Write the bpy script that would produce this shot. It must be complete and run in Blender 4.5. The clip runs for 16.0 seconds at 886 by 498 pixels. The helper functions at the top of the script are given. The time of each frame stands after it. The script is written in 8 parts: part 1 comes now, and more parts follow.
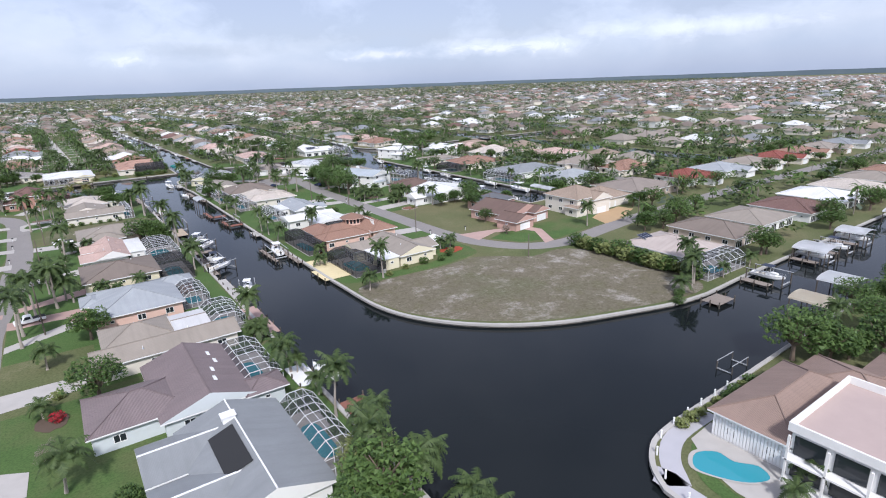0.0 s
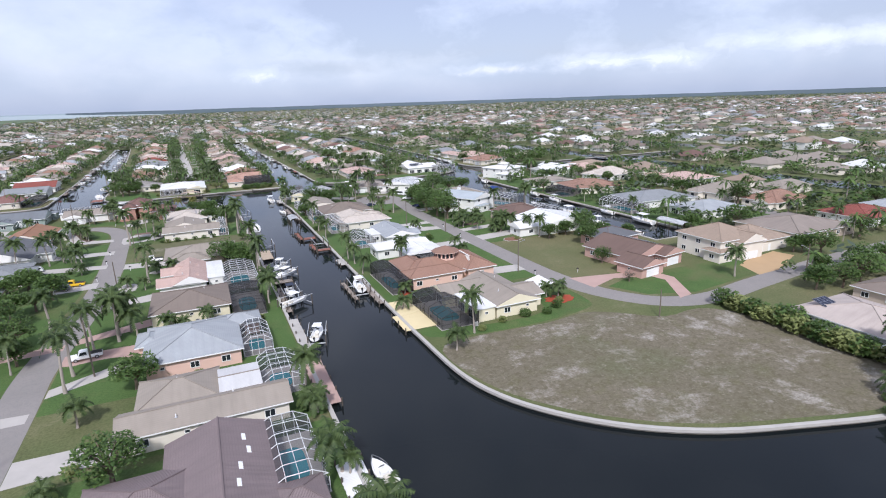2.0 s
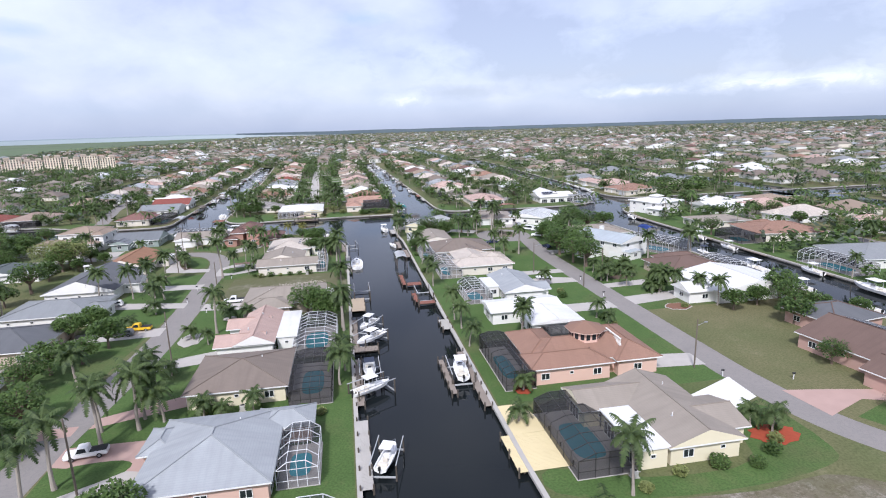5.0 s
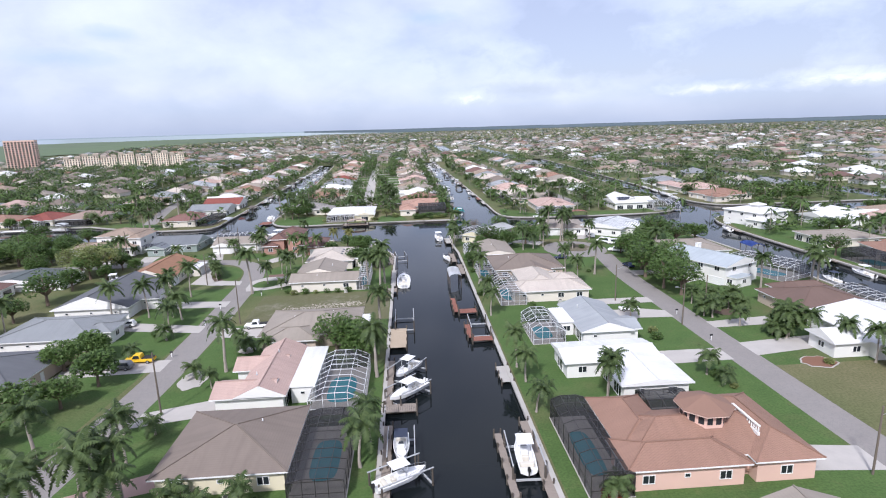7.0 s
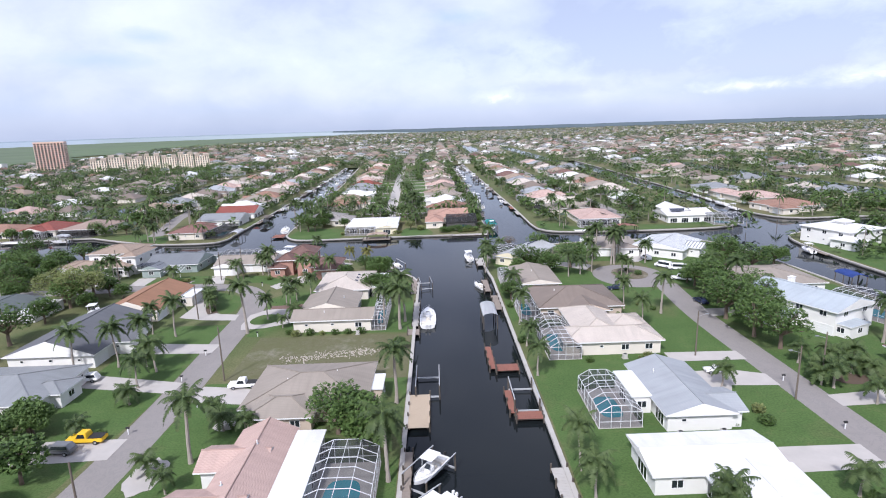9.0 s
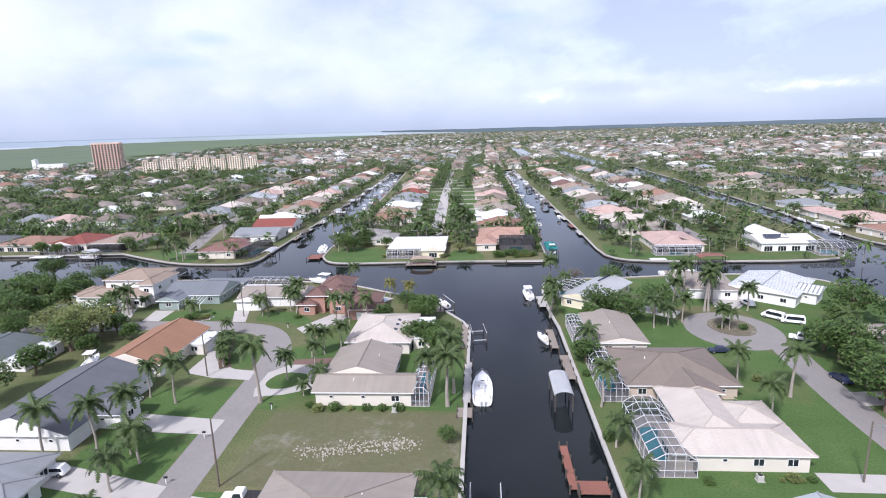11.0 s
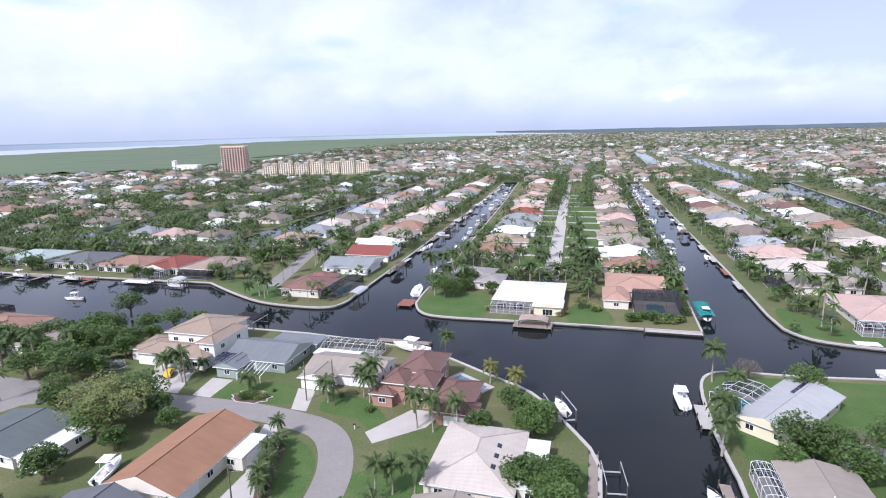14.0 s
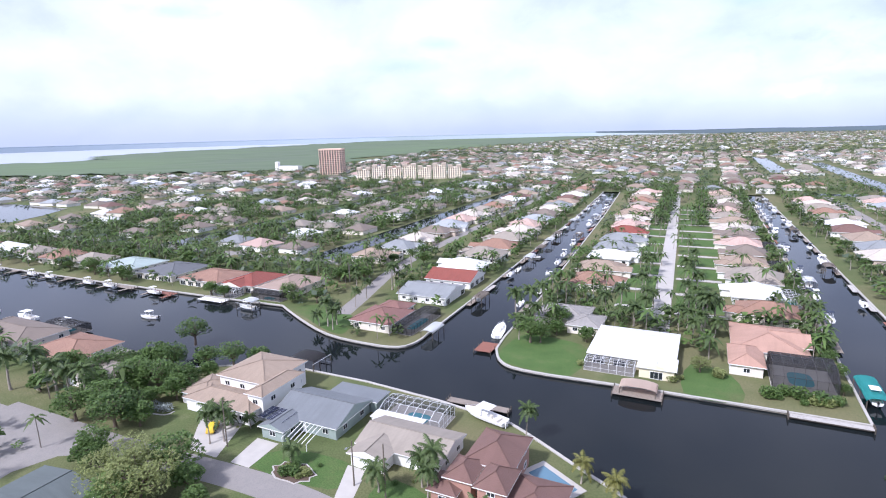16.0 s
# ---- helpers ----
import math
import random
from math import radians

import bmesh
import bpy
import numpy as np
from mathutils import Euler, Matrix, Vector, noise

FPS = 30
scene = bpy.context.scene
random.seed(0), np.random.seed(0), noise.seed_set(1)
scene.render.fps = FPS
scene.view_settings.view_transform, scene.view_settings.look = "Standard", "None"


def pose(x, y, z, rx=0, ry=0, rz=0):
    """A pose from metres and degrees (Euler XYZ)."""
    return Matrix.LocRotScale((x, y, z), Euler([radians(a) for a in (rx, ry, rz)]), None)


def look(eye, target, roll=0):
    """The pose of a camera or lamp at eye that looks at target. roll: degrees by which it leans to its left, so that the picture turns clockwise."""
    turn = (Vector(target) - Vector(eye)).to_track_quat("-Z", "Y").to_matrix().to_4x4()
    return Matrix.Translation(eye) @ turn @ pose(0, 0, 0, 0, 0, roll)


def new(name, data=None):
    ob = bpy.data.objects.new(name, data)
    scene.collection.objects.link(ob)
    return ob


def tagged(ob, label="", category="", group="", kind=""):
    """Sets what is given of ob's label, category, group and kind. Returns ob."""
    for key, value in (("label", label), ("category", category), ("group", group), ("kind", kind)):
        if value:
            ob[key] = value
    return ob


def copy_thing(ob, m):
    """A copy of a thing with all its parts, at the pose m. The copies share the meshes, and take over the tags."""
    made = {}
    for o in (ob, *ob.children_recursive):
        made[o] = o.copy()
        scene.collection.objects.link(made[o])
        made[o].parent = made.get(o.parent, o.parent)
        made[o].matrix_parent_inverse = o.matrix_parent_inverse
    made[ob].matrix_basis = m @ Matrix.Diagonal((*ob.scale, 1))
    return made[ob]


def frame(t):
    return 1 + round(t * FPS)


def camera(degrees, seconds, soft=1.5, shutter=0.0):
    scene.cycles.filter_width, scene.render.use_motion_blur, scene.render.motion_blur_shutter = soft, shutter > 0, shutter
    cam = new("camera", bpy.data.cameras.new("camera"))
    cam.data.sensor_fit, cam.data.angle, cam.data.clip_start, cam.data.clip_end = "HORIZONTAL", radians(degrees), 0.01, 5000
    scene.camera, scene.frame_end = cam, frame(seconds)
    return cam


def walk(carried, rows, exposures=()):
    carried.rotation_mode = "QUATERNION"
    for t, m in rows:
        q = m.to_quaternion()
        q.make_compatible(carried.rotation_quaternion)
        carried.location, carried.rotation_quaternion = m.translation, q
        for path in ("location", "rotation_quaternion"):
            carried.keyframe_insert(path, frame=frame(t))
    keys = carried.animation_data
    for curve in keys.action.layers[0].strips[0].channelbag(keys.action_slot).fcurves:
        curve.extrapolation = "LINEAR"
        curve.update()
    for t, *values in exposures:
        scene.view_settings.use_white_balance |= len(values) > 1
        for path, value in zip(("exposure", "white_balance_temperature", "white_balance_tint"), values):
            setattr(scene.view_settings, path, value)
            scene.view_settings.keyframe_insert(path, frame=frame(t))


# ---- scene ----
cam = camera(77.9, 16.0, soft=1.08)
ROWS = [
    (0.0, -38.860, -0.030, 46.420, 72.970, 1.948, -35.259),
    (0.5, -35.270, 5.020, 46.400, 73.409, 1.937, -32.697),
    (1.0, -31.760, 10.230, 46.450, 73.839, 1.891, -29.830),
    (1.5, -28.320, 15.770, 46.540, 74.285, 1.879, -27.002),
    (2.0, -25.080, 21.380, 46.540, 74.747, 1.835, -24.051),
    (2.5, -22.060, 27.410, 46.440, 75.228, 1.787, -21.432),
    (3.0, -19.320, 33.420, 46.250, 75.692, 1.747, -19.431),
    (3.5, -16.740, 39.760, 46.140, 76.136, 1.735, -17.423),
    (4.0, -14.290, 46.310, 46.030, 76.586, 1.708, -14.719),
    (4.5, -12.200, 52.960, 45.990, 77.035, 1.714, -12.702),
    (5.0, -10.640, 59.750, 45.430, 77.377, 1.684, -10.288),
    (7.5, -5.230, 94.370, 44.700, 77.363, 1.695, -3.079),
    (8.0, -4.940, 101.410, 45.070, 77.372, 1.741, -2.554),
    (10.5, -7.130, 138.250, 49.600, 77.447, 1.690, 2.629),
    (11.0, -7.900, 145.280, 50.910, 77.494, 1.611, 3.941),
    (11.5, -8.680, 152.180, 52.260, 77.550, 1.589, 5.328),
    (12.0, -9.460, 159.080, 53.670, 77.600, 1.576, 7.125),
    (12.5, -10.240, 165.890, 55.220, 77.628, 1.555, 9.291),
    (13.0, -11.300, 173.080, 56.650, 77.660, 1.517, 11.536),
    (13.5, -12.530, 180.140, 58.080, 77.703, 1.496, 13.480),
    (14.0, -13.660, 187.150, 59.550, 77.725, 1.474, 15.608),
    (14.5, -14.930, 193.790, 60.970, 77.784, 1.480, 17.685),
    (15.0, -16.270, 200.440, 62.400, 77.826, 1.473, 19.986),
    (15.5, -17.880, 206.960, 63.900, 77.873, 1.457, 22.862),
    (16.0, -19.450, 213.490, 65.400, 77.915, 1.450, 25.496),
]
walk(cam, [(t, pose(x, y, z, rx, ry, rz)) for t, x, y, z, rx, ry, rz in ROWS],
     exposures=[(0.0, -0.01, 5840, 14.0), (3.0, 0.03, 5860, 14.8), (5.0, 0.08, 5870, 15.2), (8.0, 0.14, 5860, 15.6), (12.0, 0.24, 5800, 17.6), (14.5, 0.31, 5720, 18.0), (16.0, 0.44, 5660, 18.4)])

# ---- light: bright overcast sky with a weak sun behind the clouds ----
SUN_UP, SUN_TURN = 46.0, 205.0
world = bpy.data.worlds.new("sky")
scene.world = world
world.use_nodes = True
wt = world.node_tree
for n in list(wt.nodes):
    wt.nodes.remove(n)


def wn(kind, **kw):
    n = wt.nodes.new(kind)
    for k, v in kw.items():
        n.inputs[k.replace("_", " ")].default_value = v
    return n


sky = wt.nodes.new("ShaderNodeTexSky")
sky.sky_type, sky.sun_disc = "NISHITA", False
sky.sun_elevation, sky.sun_rotation = radians(SUN_UP), radians(SUN_TURN)
sky.dust_density, sky.air_density = 1.5, 1.0
coord = wt.nodes.new("ShaderNodeTexCoord")
sep = wt.nodes.new("ShaderNodeSeparateXYZ")
wt.links.new(coord.outputs["Generated"], sep.inputs[0])


def wmath(op, a, b=None, c=None, clamp=False):
    n = wt.nodes.new("ShaderNodeMath")
    n.operation, n.use_clamp = op, clamp
    for i, v in enumerate((a, b, c)):
        if v is None:
            continue
        if isinstance(v, (int, float)):
            n.inputs[i].default_value = v
        else:
            wt.links.new(v, n.inputs[i])
    return n.outputs[0]


def wramp(fac, stops):
    n = wt.nodes.new("ShaderNodeValToRGB")
    e = n.color_ramp.elements
    while len(e) < len(stops):
        e.new(0.5)
    for el, (p, c) in zip(e, stops):
        el.position, el.color = p, (*c, 1)
    wt.links.new(fac, n.inputs[0])
    return n.outputs[0]


# soft cumulus masses, a little flattened, on the dome of directions
up = wmath("MAXIMUM", sep.outputs[2], 0.0)
comb = wt.nodes.new("ShaderNodeCombineXYZ")
wt.links.new(sep.outputs[0], comb.inputs[0]), wt.links.new(sep.outputs[1], comb.inputs[1])
wt.links.new(wmath("MULTIPLY", up, 1.7), comb.inputs[2])


def wnoise(scale, detail, rough, dist, w):
    n = wt.nodes.new("ShaderNodeTexNoise")
    n.noise_dimensions = "4D"
    n.inputs["W"].default_value = w
    n.inputs["Scale"].default_value, n.inputs["Detail"].default_value = scale, detail
    n.inputs["Roughness"].default_value, n.inputs["Distortion"].default_value = rough, dist
    wt.links.new(comb.outputs[0], n.inputs["Vector"])
    return n.outputs[0]


big = wnoise(2.6, 3, 0.5, 0.25, 3.4)
fine = wnoise(6.5, 8, 0.52, 0.25, 9.1)
puff = wnoise(3.6, 1.5, 0.45, 0.0, 6.3)
shade = wmath("ADD", wmath("MULTIPLY", big, 0.42), wmath("ADD", wmath("MULTIPLY", fine, 0.36), wmath("MULTIPLY", puff, 0.27)))
shade = wmath("ADD", wmath("MULTIPLY", wmath("SUBTRACT", shade, 0.5), 1.25), 0.5)
shade = wmath("ADD", shade, wmath("ADD", wmath("MULTIPLY", sep.outputs[0], -0.05), -0.012))
# single cloud masses by azimuth (clockwise from +y) and elevation, in degrees, with ragged rims
bearing = wmath("MULTIPLY", wmath("ARCTAN2", sep.outputs[0], sep.outputs[1]), 57.296)
height = wmath("MULTIPLY", wmath("ARCSINE", sep.outputs[2]), 57.296)
ragged = wmath("SUBTRACT", wnoise(24.0, 7, 0.62, 0.5, 4.7), 0.5)


def mass(a0, e0, w, h, rag=1.6, hard=0.1):
    u = wmath("DIVIDE", wmath("SUBTRACT", bearing, a0), w)
    v = wmath("DIVIDE", wmath("SUBTRACT", height, e0), h)
    d = wmath("SQRT", wmath("ADD", wmath("MULTIPLY", u, u), wmath("MULTIPLY", v, v)))
    d = wmath("ADD", d, wmath("MULTIPLY", ragged, rag))
    return wramp(d, [(hard, (1, 1, 1)), (1.0, (0, 0, 0))])


bright = None
for a0, e0, w, h, rag in ((6.4, 2.75, 3.0, 1.0, 2.6), (30.0, 2.7, 8.0, 0.8, 2.4), (39.0, 3.0, 7.0, 1.0, 2.6), (45.5, 3.0, 4.5, 1.2, 2.6), (58.0, 3.9, 11.0, 1.0, 2.6)):
    b1 = mass(a0, e0, w, h, rag)
    bright = b1 if bright is None else wmath("MAXIMUM", bright, b1)
glow = wmath("MAXIMUM", mass(-12.0, 8.4, 13.0, 3.2, 1.8, 0.0), mass(-42.0, 9.0, 20.0, 4.2, 1.8, 0.0))
grey = wmath("MAXIMUM", wmath("MAXIMUM", mass(32.0, 6.6, 30.0, 3.0, 2.2, 0.0), mass(12.0, 3.3, 9.0, 0.9, 1.4, 0.2)), mass(58.0, 6.2, 22.0, 1.6, 1.6, 0.2))
grey = wmath("MAXIMUM", grey, mass(20.0, 9.0, 10.0, 1.0, 1.6, 0.2))
gap = wmath("MAXIMUM", wmath("MAXIMUM", mass(2.6, 10.3, 3.6, 0.9, 1.4), mass(-29.5, 6.4, 5.0, 1.0, 1.5)), wmath("MAXIMUM", mass(-50.0, 11.0, 5.0, 1.0, 1.5), mass(-26.0, 8.4, 3.0, 0.8, 1.4)))
shade = wmath("SUBTRACT", shade, wmath("MULTIPLY", grey, 0.105))
shade = wmath("ADD", shade, wmath("ADD", wmath("MULTIPLY", glow, 0.05), wmath("MULTIPLY", bright, 0.22)))
cloud = wramp(shade, [(0.40, (0.49, 0.495, 0.585)), (0.47, (0.595, 0.60, 0.69)), (0.53, (0.70, 0.70, 0.785)), (0.60, (0.80, 0.795, 0.865)), (0.72, (0.95, 0.945, 0.985))])
cover = wmath("MULTIPLY", wramp(wmath("ADD", up, wmath("MULTIPLY", wmath("SUBTRACT", fine, 0.5), 0.06)), [(0.0, (0.25, 0.25, 0.25)), (0.03, (0.35, 0.35, 0.35)), (0.07, (0.9, 0.9, 0.9)), (0.15, (1, 1, 1))]),
              wramp(wnoise(4.2, 6, 0.52, 0.3, 5.5), [(0.30, (0.78, 0.78, 0.78)), (0.42, (1, 1, 1))]))
cover = wmath("MAXIMUM", wmath("MULTIPLY", cover, wmath("SUBTRACT", 1.0, wmath("MULTIPLY", gap, 0.5))), wmath("MULTIPLY", bright, 0.95))
haze = wramp(up, [(0.0, (0.47, 0.55, 0.72)), (0.05, (0.44, 0.54, 0.76)), (0.3, (0.40, 0.53, 0.80))])
mix_sky = wt.nodes.new("ShaderNodeMix")
mix_sky.data_type = "RGBA"
wt.links.new(cover, mix_sky.inputs[0])
wt.links.new(haze, mix_sky.inputs[6]), wt.links.new(cloud, mix_sky.inputs[7])
bg_cloud, bg_sky = wn("ShaderNodeBackground", Strength=0.80), wn("ShaderNodeBackground", Strength=0.05)
wt.links.new(mix_sky.outputs[2], bg_cloud.inputs[0]), wt.links.new(sky.outputs[0], bg_sky.inputs[0])
add = wt.nodes.new("ShaderNodeAddShader")
wt.links.new(bg_cloud.outputs[0], add.inputs[0]), wt.links.new(bg_sky.outputs[0], add.inputs[1])
wt.links.new(add.outputs[0], wt.nodes.new("ShaderNodeOutputWorld").inputs[0])

sun = new("sun", bpy.data.lights.new("sun", "SUN"))
sun.data.energy, sun.data.angle, sun.data.color = 4.1, radians(6), (1.0, 0.95, 0.87)
az = radians(SUN_TURN)
sun.matrix_world = look((0, 0, 300), Vector((0, 0, 300)) - Vector((math.sin(az) * math.cos(radians(SUN_UP)), math.cos(az) * math.cos(radians(SUN_UP)), math.sin(radians(SUN_UP)))))

# ---- materials ----
MATS = {}


class Nodes:
    """A small helper to wire one material."""

    def __init__(self, name):
        self.mat = bpy.data.materials.new(name)
        self.mat.use_nodes = True
        self.t = self.mat.node_tree
        self.bsdf = self.t.nodes["Principled BSDF"]
        self.co = None

    def node(self, kind, **kw):
        n = self.t.nodes.new(kind)
        for k, v in kw.items():
            n.inputs[k].default_value = v
        return n

    def link(self, a, b):
        self.t.links.new(a, b)

    def coords(self, which="Object"):
        if which == "World":
            return self.node("ShaderNodeNewGeometry").outputs["Position"]
        return self.node("ShaderNodeTexCoord").outputs[which]

    def noise(self, scale, detail=4, rough=0.55, which="World", dist=0.0, stretch=None):
        n = self.node("ShaderNodeTexNoise", Scale=scale, Detail=detail, Roughness=rough, Distortion=dist)
        co = self.coords(which)
        if stretch:
            m = self.node("ShaderNodeMapping")
            m.inputs["Scale"].default_value = stretch
            self.link(co, m.inputs[0])
            co = m.outputs[0]
        self.link(co, n.inputs["Vector"])
        return n.outputs[0]

    def ramp(self, fac, stops):
        n = self.node("ShaderNodeValToRGB")
        e = n.color_ramp.elements
        while len(e) < len(stops):
            e.new(0.5)
        for el, (p, c) in zip(e, stops):
            el.position, el.color = p, (*c, 1)
        self.link(fac, n.inputs[0])
        return n.outputs[0]

    def mix(self, fac, a, b, mode="MIX"):
        n = self.node("ShaderNodeMix")
        n.data_type, n.blend_type = "RGBA", mode
        for i, v in ((0, fac), (6, a), (7, b)):
            if isinstance(v, (int, float)):
                n.inputs[i].default_value = v
            elif isinstance(v, tuple):
                n.inputs[i].default_value = (*v, 1)
            else:
                self.link(v, n.inputs[i])
        return n.outputs[2]

    def bump(self, height, strength=0.3, dist=0.05):
        n = self.node("ShaderNodeBump", Strength=strength, Distance=dist)
        self.link(height, n.inputs["Height"])
        self.link(n.outputs[0], self.bsdf.inputs["Normal"])

    def done(self, color=None, rough=0.8, metal=0.0, spec=None):
        if color is not None:
            if isinstance(color, tuple):
                self.bsdf.inputs["Base Color"].default_value = (*color, 1)
            else:
                self.link(color, self.bsdf.inputs["Base Color"])
        self.bsdf.inputs["Roughness"].default_value = rough
        self.bsdf.inputs["Metallic"].default_value = metal
        if spec is not None:
            self.bsdf.inputs["Specular IOR Level"].default_value = spec
        return self.mat


def tint(c, k):
    return tuple(min(1.0, v * k) for v in c)


def plain(name, color, rough=0.7, metal=0.0, scale=1.2, vary=0.14):
    """Paint, plaster or plastic with faint stains and grain."""
    if name in MATS:
        return MATS[name]
    m = Nodes(name)
    a = m.noise(scale * 0.3, 5, 0.6)
    b = m.noise(scale * 9, 3)
    c = m.mix(a, tint(color, 1 - vary), tint(color, 1 + vary * 0.6))
    c = m.mix(0.25, c, m.mix(b, tint(color, 0.85), tint(color, 1.1)))
    m.bump(b, 0.15, 0.02)
    MATS[name] = m.done(c, rough, metal)
    return MATS[name]


def roofing(name, color, kind="shingle"):
    """Roof cover with courses up the slope: u runs along the eave, v up the slope, in metres."""
    if name in MATS:
        return MATS[name]
    m = Nodes(name)
    uv = m.coords("UV")
    stain = m.noise(0.22, 5, 0.62)
    streak = m.noise(1.0, 3, 0.5, "UV", stretch=(0.9, 0.10, 1))
    grain = m.noise(14, 2)
    wave = m.node("ShaderNodeTexWave", Scale=(1.9 if kind == "tile" else 1.9 if kind == "metal" else 0.30 if kind == "striped" else 1.3), Distortion=0.15)
    wave.bands_direction = "X" if kind in ("tile", "metal", "striped") else "Y"
    m.link(uv, wave.inputs["Vector"])
    rows = m.node("ShaderNodeTexWave", Scale=0.85, Distortion=0.3)
    rows.bands_direction, rows.wave_profile = "Y", "SAW"
    m.link(uv, rows.inputs["Vector"])
    c = m.mix(stain, tint(color, 0.72), tint(color, 1.18))
    c = m.mix(m.ramp(streak, [(0.45, (0, 0, 0)), (0.8, (0.45, 0.45, 0.45))]), c, tint(color, 0.6))
    c = m.mix(m.ramp(grain, [(0.3, (0.3, 0.3, 0.3)), (0.7, (0, 0, 0))]), c, tint(color, 0.75))
    if kind == "tile":
        c = m.mix(m.ramp(wave.outputs[0], [(0.0, (0.34, 0.34, 0.34)), (0.45, (0, 0, 0))]), c, tint(color, 0.5))
        c = m.mix(m.ramp(rows.outputs[0], [(0.0, (0.35, 0.35, 0.35)), (0.25, (0, 0, 0))]), c, tint(color, 0.5))
        m.bump(wave.outputs[0], 0.7, 0.06)
    elif kind == "striped":
        c = m.mix(m.ramp(wave.outputs[0], [(0.25, (0.9, 0.9, 0.9)), (0.4, (0, 0, 0))]), c, (0.16, 0.17, 0.19))
    elif kind == "metal":
        c = m.mix(m.ramp(wave.outputs[0], [(0.0, (0.35, 0.35, 0.35)), (0.12, (0, 0, 0))]), c, tint(color, 0.6))
        m.bump(wave.outputs[0], 0.25, 0.03)
    else:
        c = m.mix(m.ramp(rows.outputs[0], [(0.0, (0.28, 0.28, 0.28)), (0.3, (0, 0, 0))]), c, tint(color, 0.6))
        m.bump(grain, 0.3, 0.02)
    MATS[name] = m.done(c, 0.45 if kind == "metal" else 0.85)
    return MATS[name]


def grass_material():
    m = Nodes("lawn")
    a = m.noise(0.018, 5, 0.6)
    b = m.noise(0.11, 6, 0.65)
    c = m.noise(2.4, 4, 0.6)
    green = m.mix(b, (0.062, 0.090, 0.032), (0.12, 0.148, 0.056))
    dry = m.mix(b, (0.13, 0.125, 0.06), (0.21, 0.185, 0.105))
    col = m.mix(m.ramp(a, [(0.42, (0.1, 0.1, 0.1)), (0.60, (0.9, 0.9, 0.9))]), green, dry)
    col = m.mix(m.ramp(b, [(0.58, (0, 0, 0)), (0.78, (0.5, 0.5, 0.5))]), col, (0.24, 0.21, 0.14))
    col = m.mix(m.ramp(c, [(0.35, (0.4, 0.4, 0.4)), (0.6, (0, 0, 0))]), col, (0.03, 0.05, 0.015))
    m.bump(c, 0.5, 0.08)
    return m.done(col, 0.95, 0, 0.2)


def lush_material():
    m = Nodes("watered lawn")
    b = m.noise(0.16, 5, 0.6)
    c = m.noise(3.0, 4, 0.6)
    col = m.mix(b, (0.048, 0.096, 0.026), (0.108, 0.170, 0.053))
    col = m.mix(m.ramp(m.noise(0.035, 5, 0.62), [(0.52, (0, 0, 0)), (0.68, (0.75, 0.75, 0.75))]), col, (0.14, 0.132, 0.066))
    col = m.mix(m.ramp(m.noise(0.42, 5, 0.7), [(0.58, (0, 0, 0)), (0.76, (0.5, 0.5, 0.5))]), col, (0.15, 0.145, 0.07))
    col = m.mix(m.ramp(b, [(0.6, (0, 0, 0)), (0.8, (0.6, 0.6, 0.6))]), col, (0.15, 0.145, 0.075))
    col = m.mix(m.ramp(c, [(0.35, (0.45, 0.45, 0.45)), (0.6, (0, 0, 0))]), col, (0.028, 0.05, 0.013))
    m.bump(c, 0.5, 0.07)
    return m.done(col, 0.95, 0, 0.2)


def dirt_material(name="bare lot", grassy=0.0):
    m = Nodes(name)
    a = m.noise(0.05, 6, 0.66)
    b = m.noise(0.25, 6, 0.7)
    c = m.noise(2.2, 4, 0.65)
    col = m.mix(a, (0.125, 0.115, 0.075), (0.20, 0.17, 0.13))
    col = m.mix(m.ramp(b, [(0.50, (0, 0, 0)), (0.72, (0.55, 0.55, 0.55))]), col, (0.12, 0.12, 0.05))
    col = m.mix(m.ramp(m.noise(0.10, 10, 0.78, dist=0.15), [(0.52, (0, 0, 0)), (0.66, (0.85, 0.85, 0.85))]), col, (0.44, 0.41, 0.37))
    col = m.mix(m.ramp(m.noise(0.035, 4, 0.6), [(0.52, (0, 0, 0)), (0.7, (0.6, 0.6, 0.6))]), col, (0.11, 0.125, 0.06))
    col = m.mix(m.ramp(m.noise(0.75, 9, 0.78), [(0.42, (0.5, 0.5, 0.5)), (0.52, (0, 0, 0))]), col, (0.085, 0.078, 0.042))
    col = m.mix(m.ramp(m.noise(1.1, 9, 0.8, dist=0.3), [(0.56, (0, 0, 0)), (0.66, (0.55, 0.55, 0.55))]), col, (0.30, 0.27, 0.22))
    col = m.mix(m.ramp(c, [(0.3, (0.40, 0.40, 0.40)), (0.6, (0, 0, 0))]), col, (0.075, 0.065, 0.038))
    if grassy:
        col = m.mix(m.ramp(m.noise(0.3, 5, 0.65), [(0.3, (grassy, grassy, grassy)), (0.75, (0.35 * grassy, 0.35 * grassy, 0.35 * grassy))]), col, (0.105, 0.112, 0.05))
    m.bump(c, 0.5, 0.06)
    return m.done(col, 0.95, 0, 0.2)


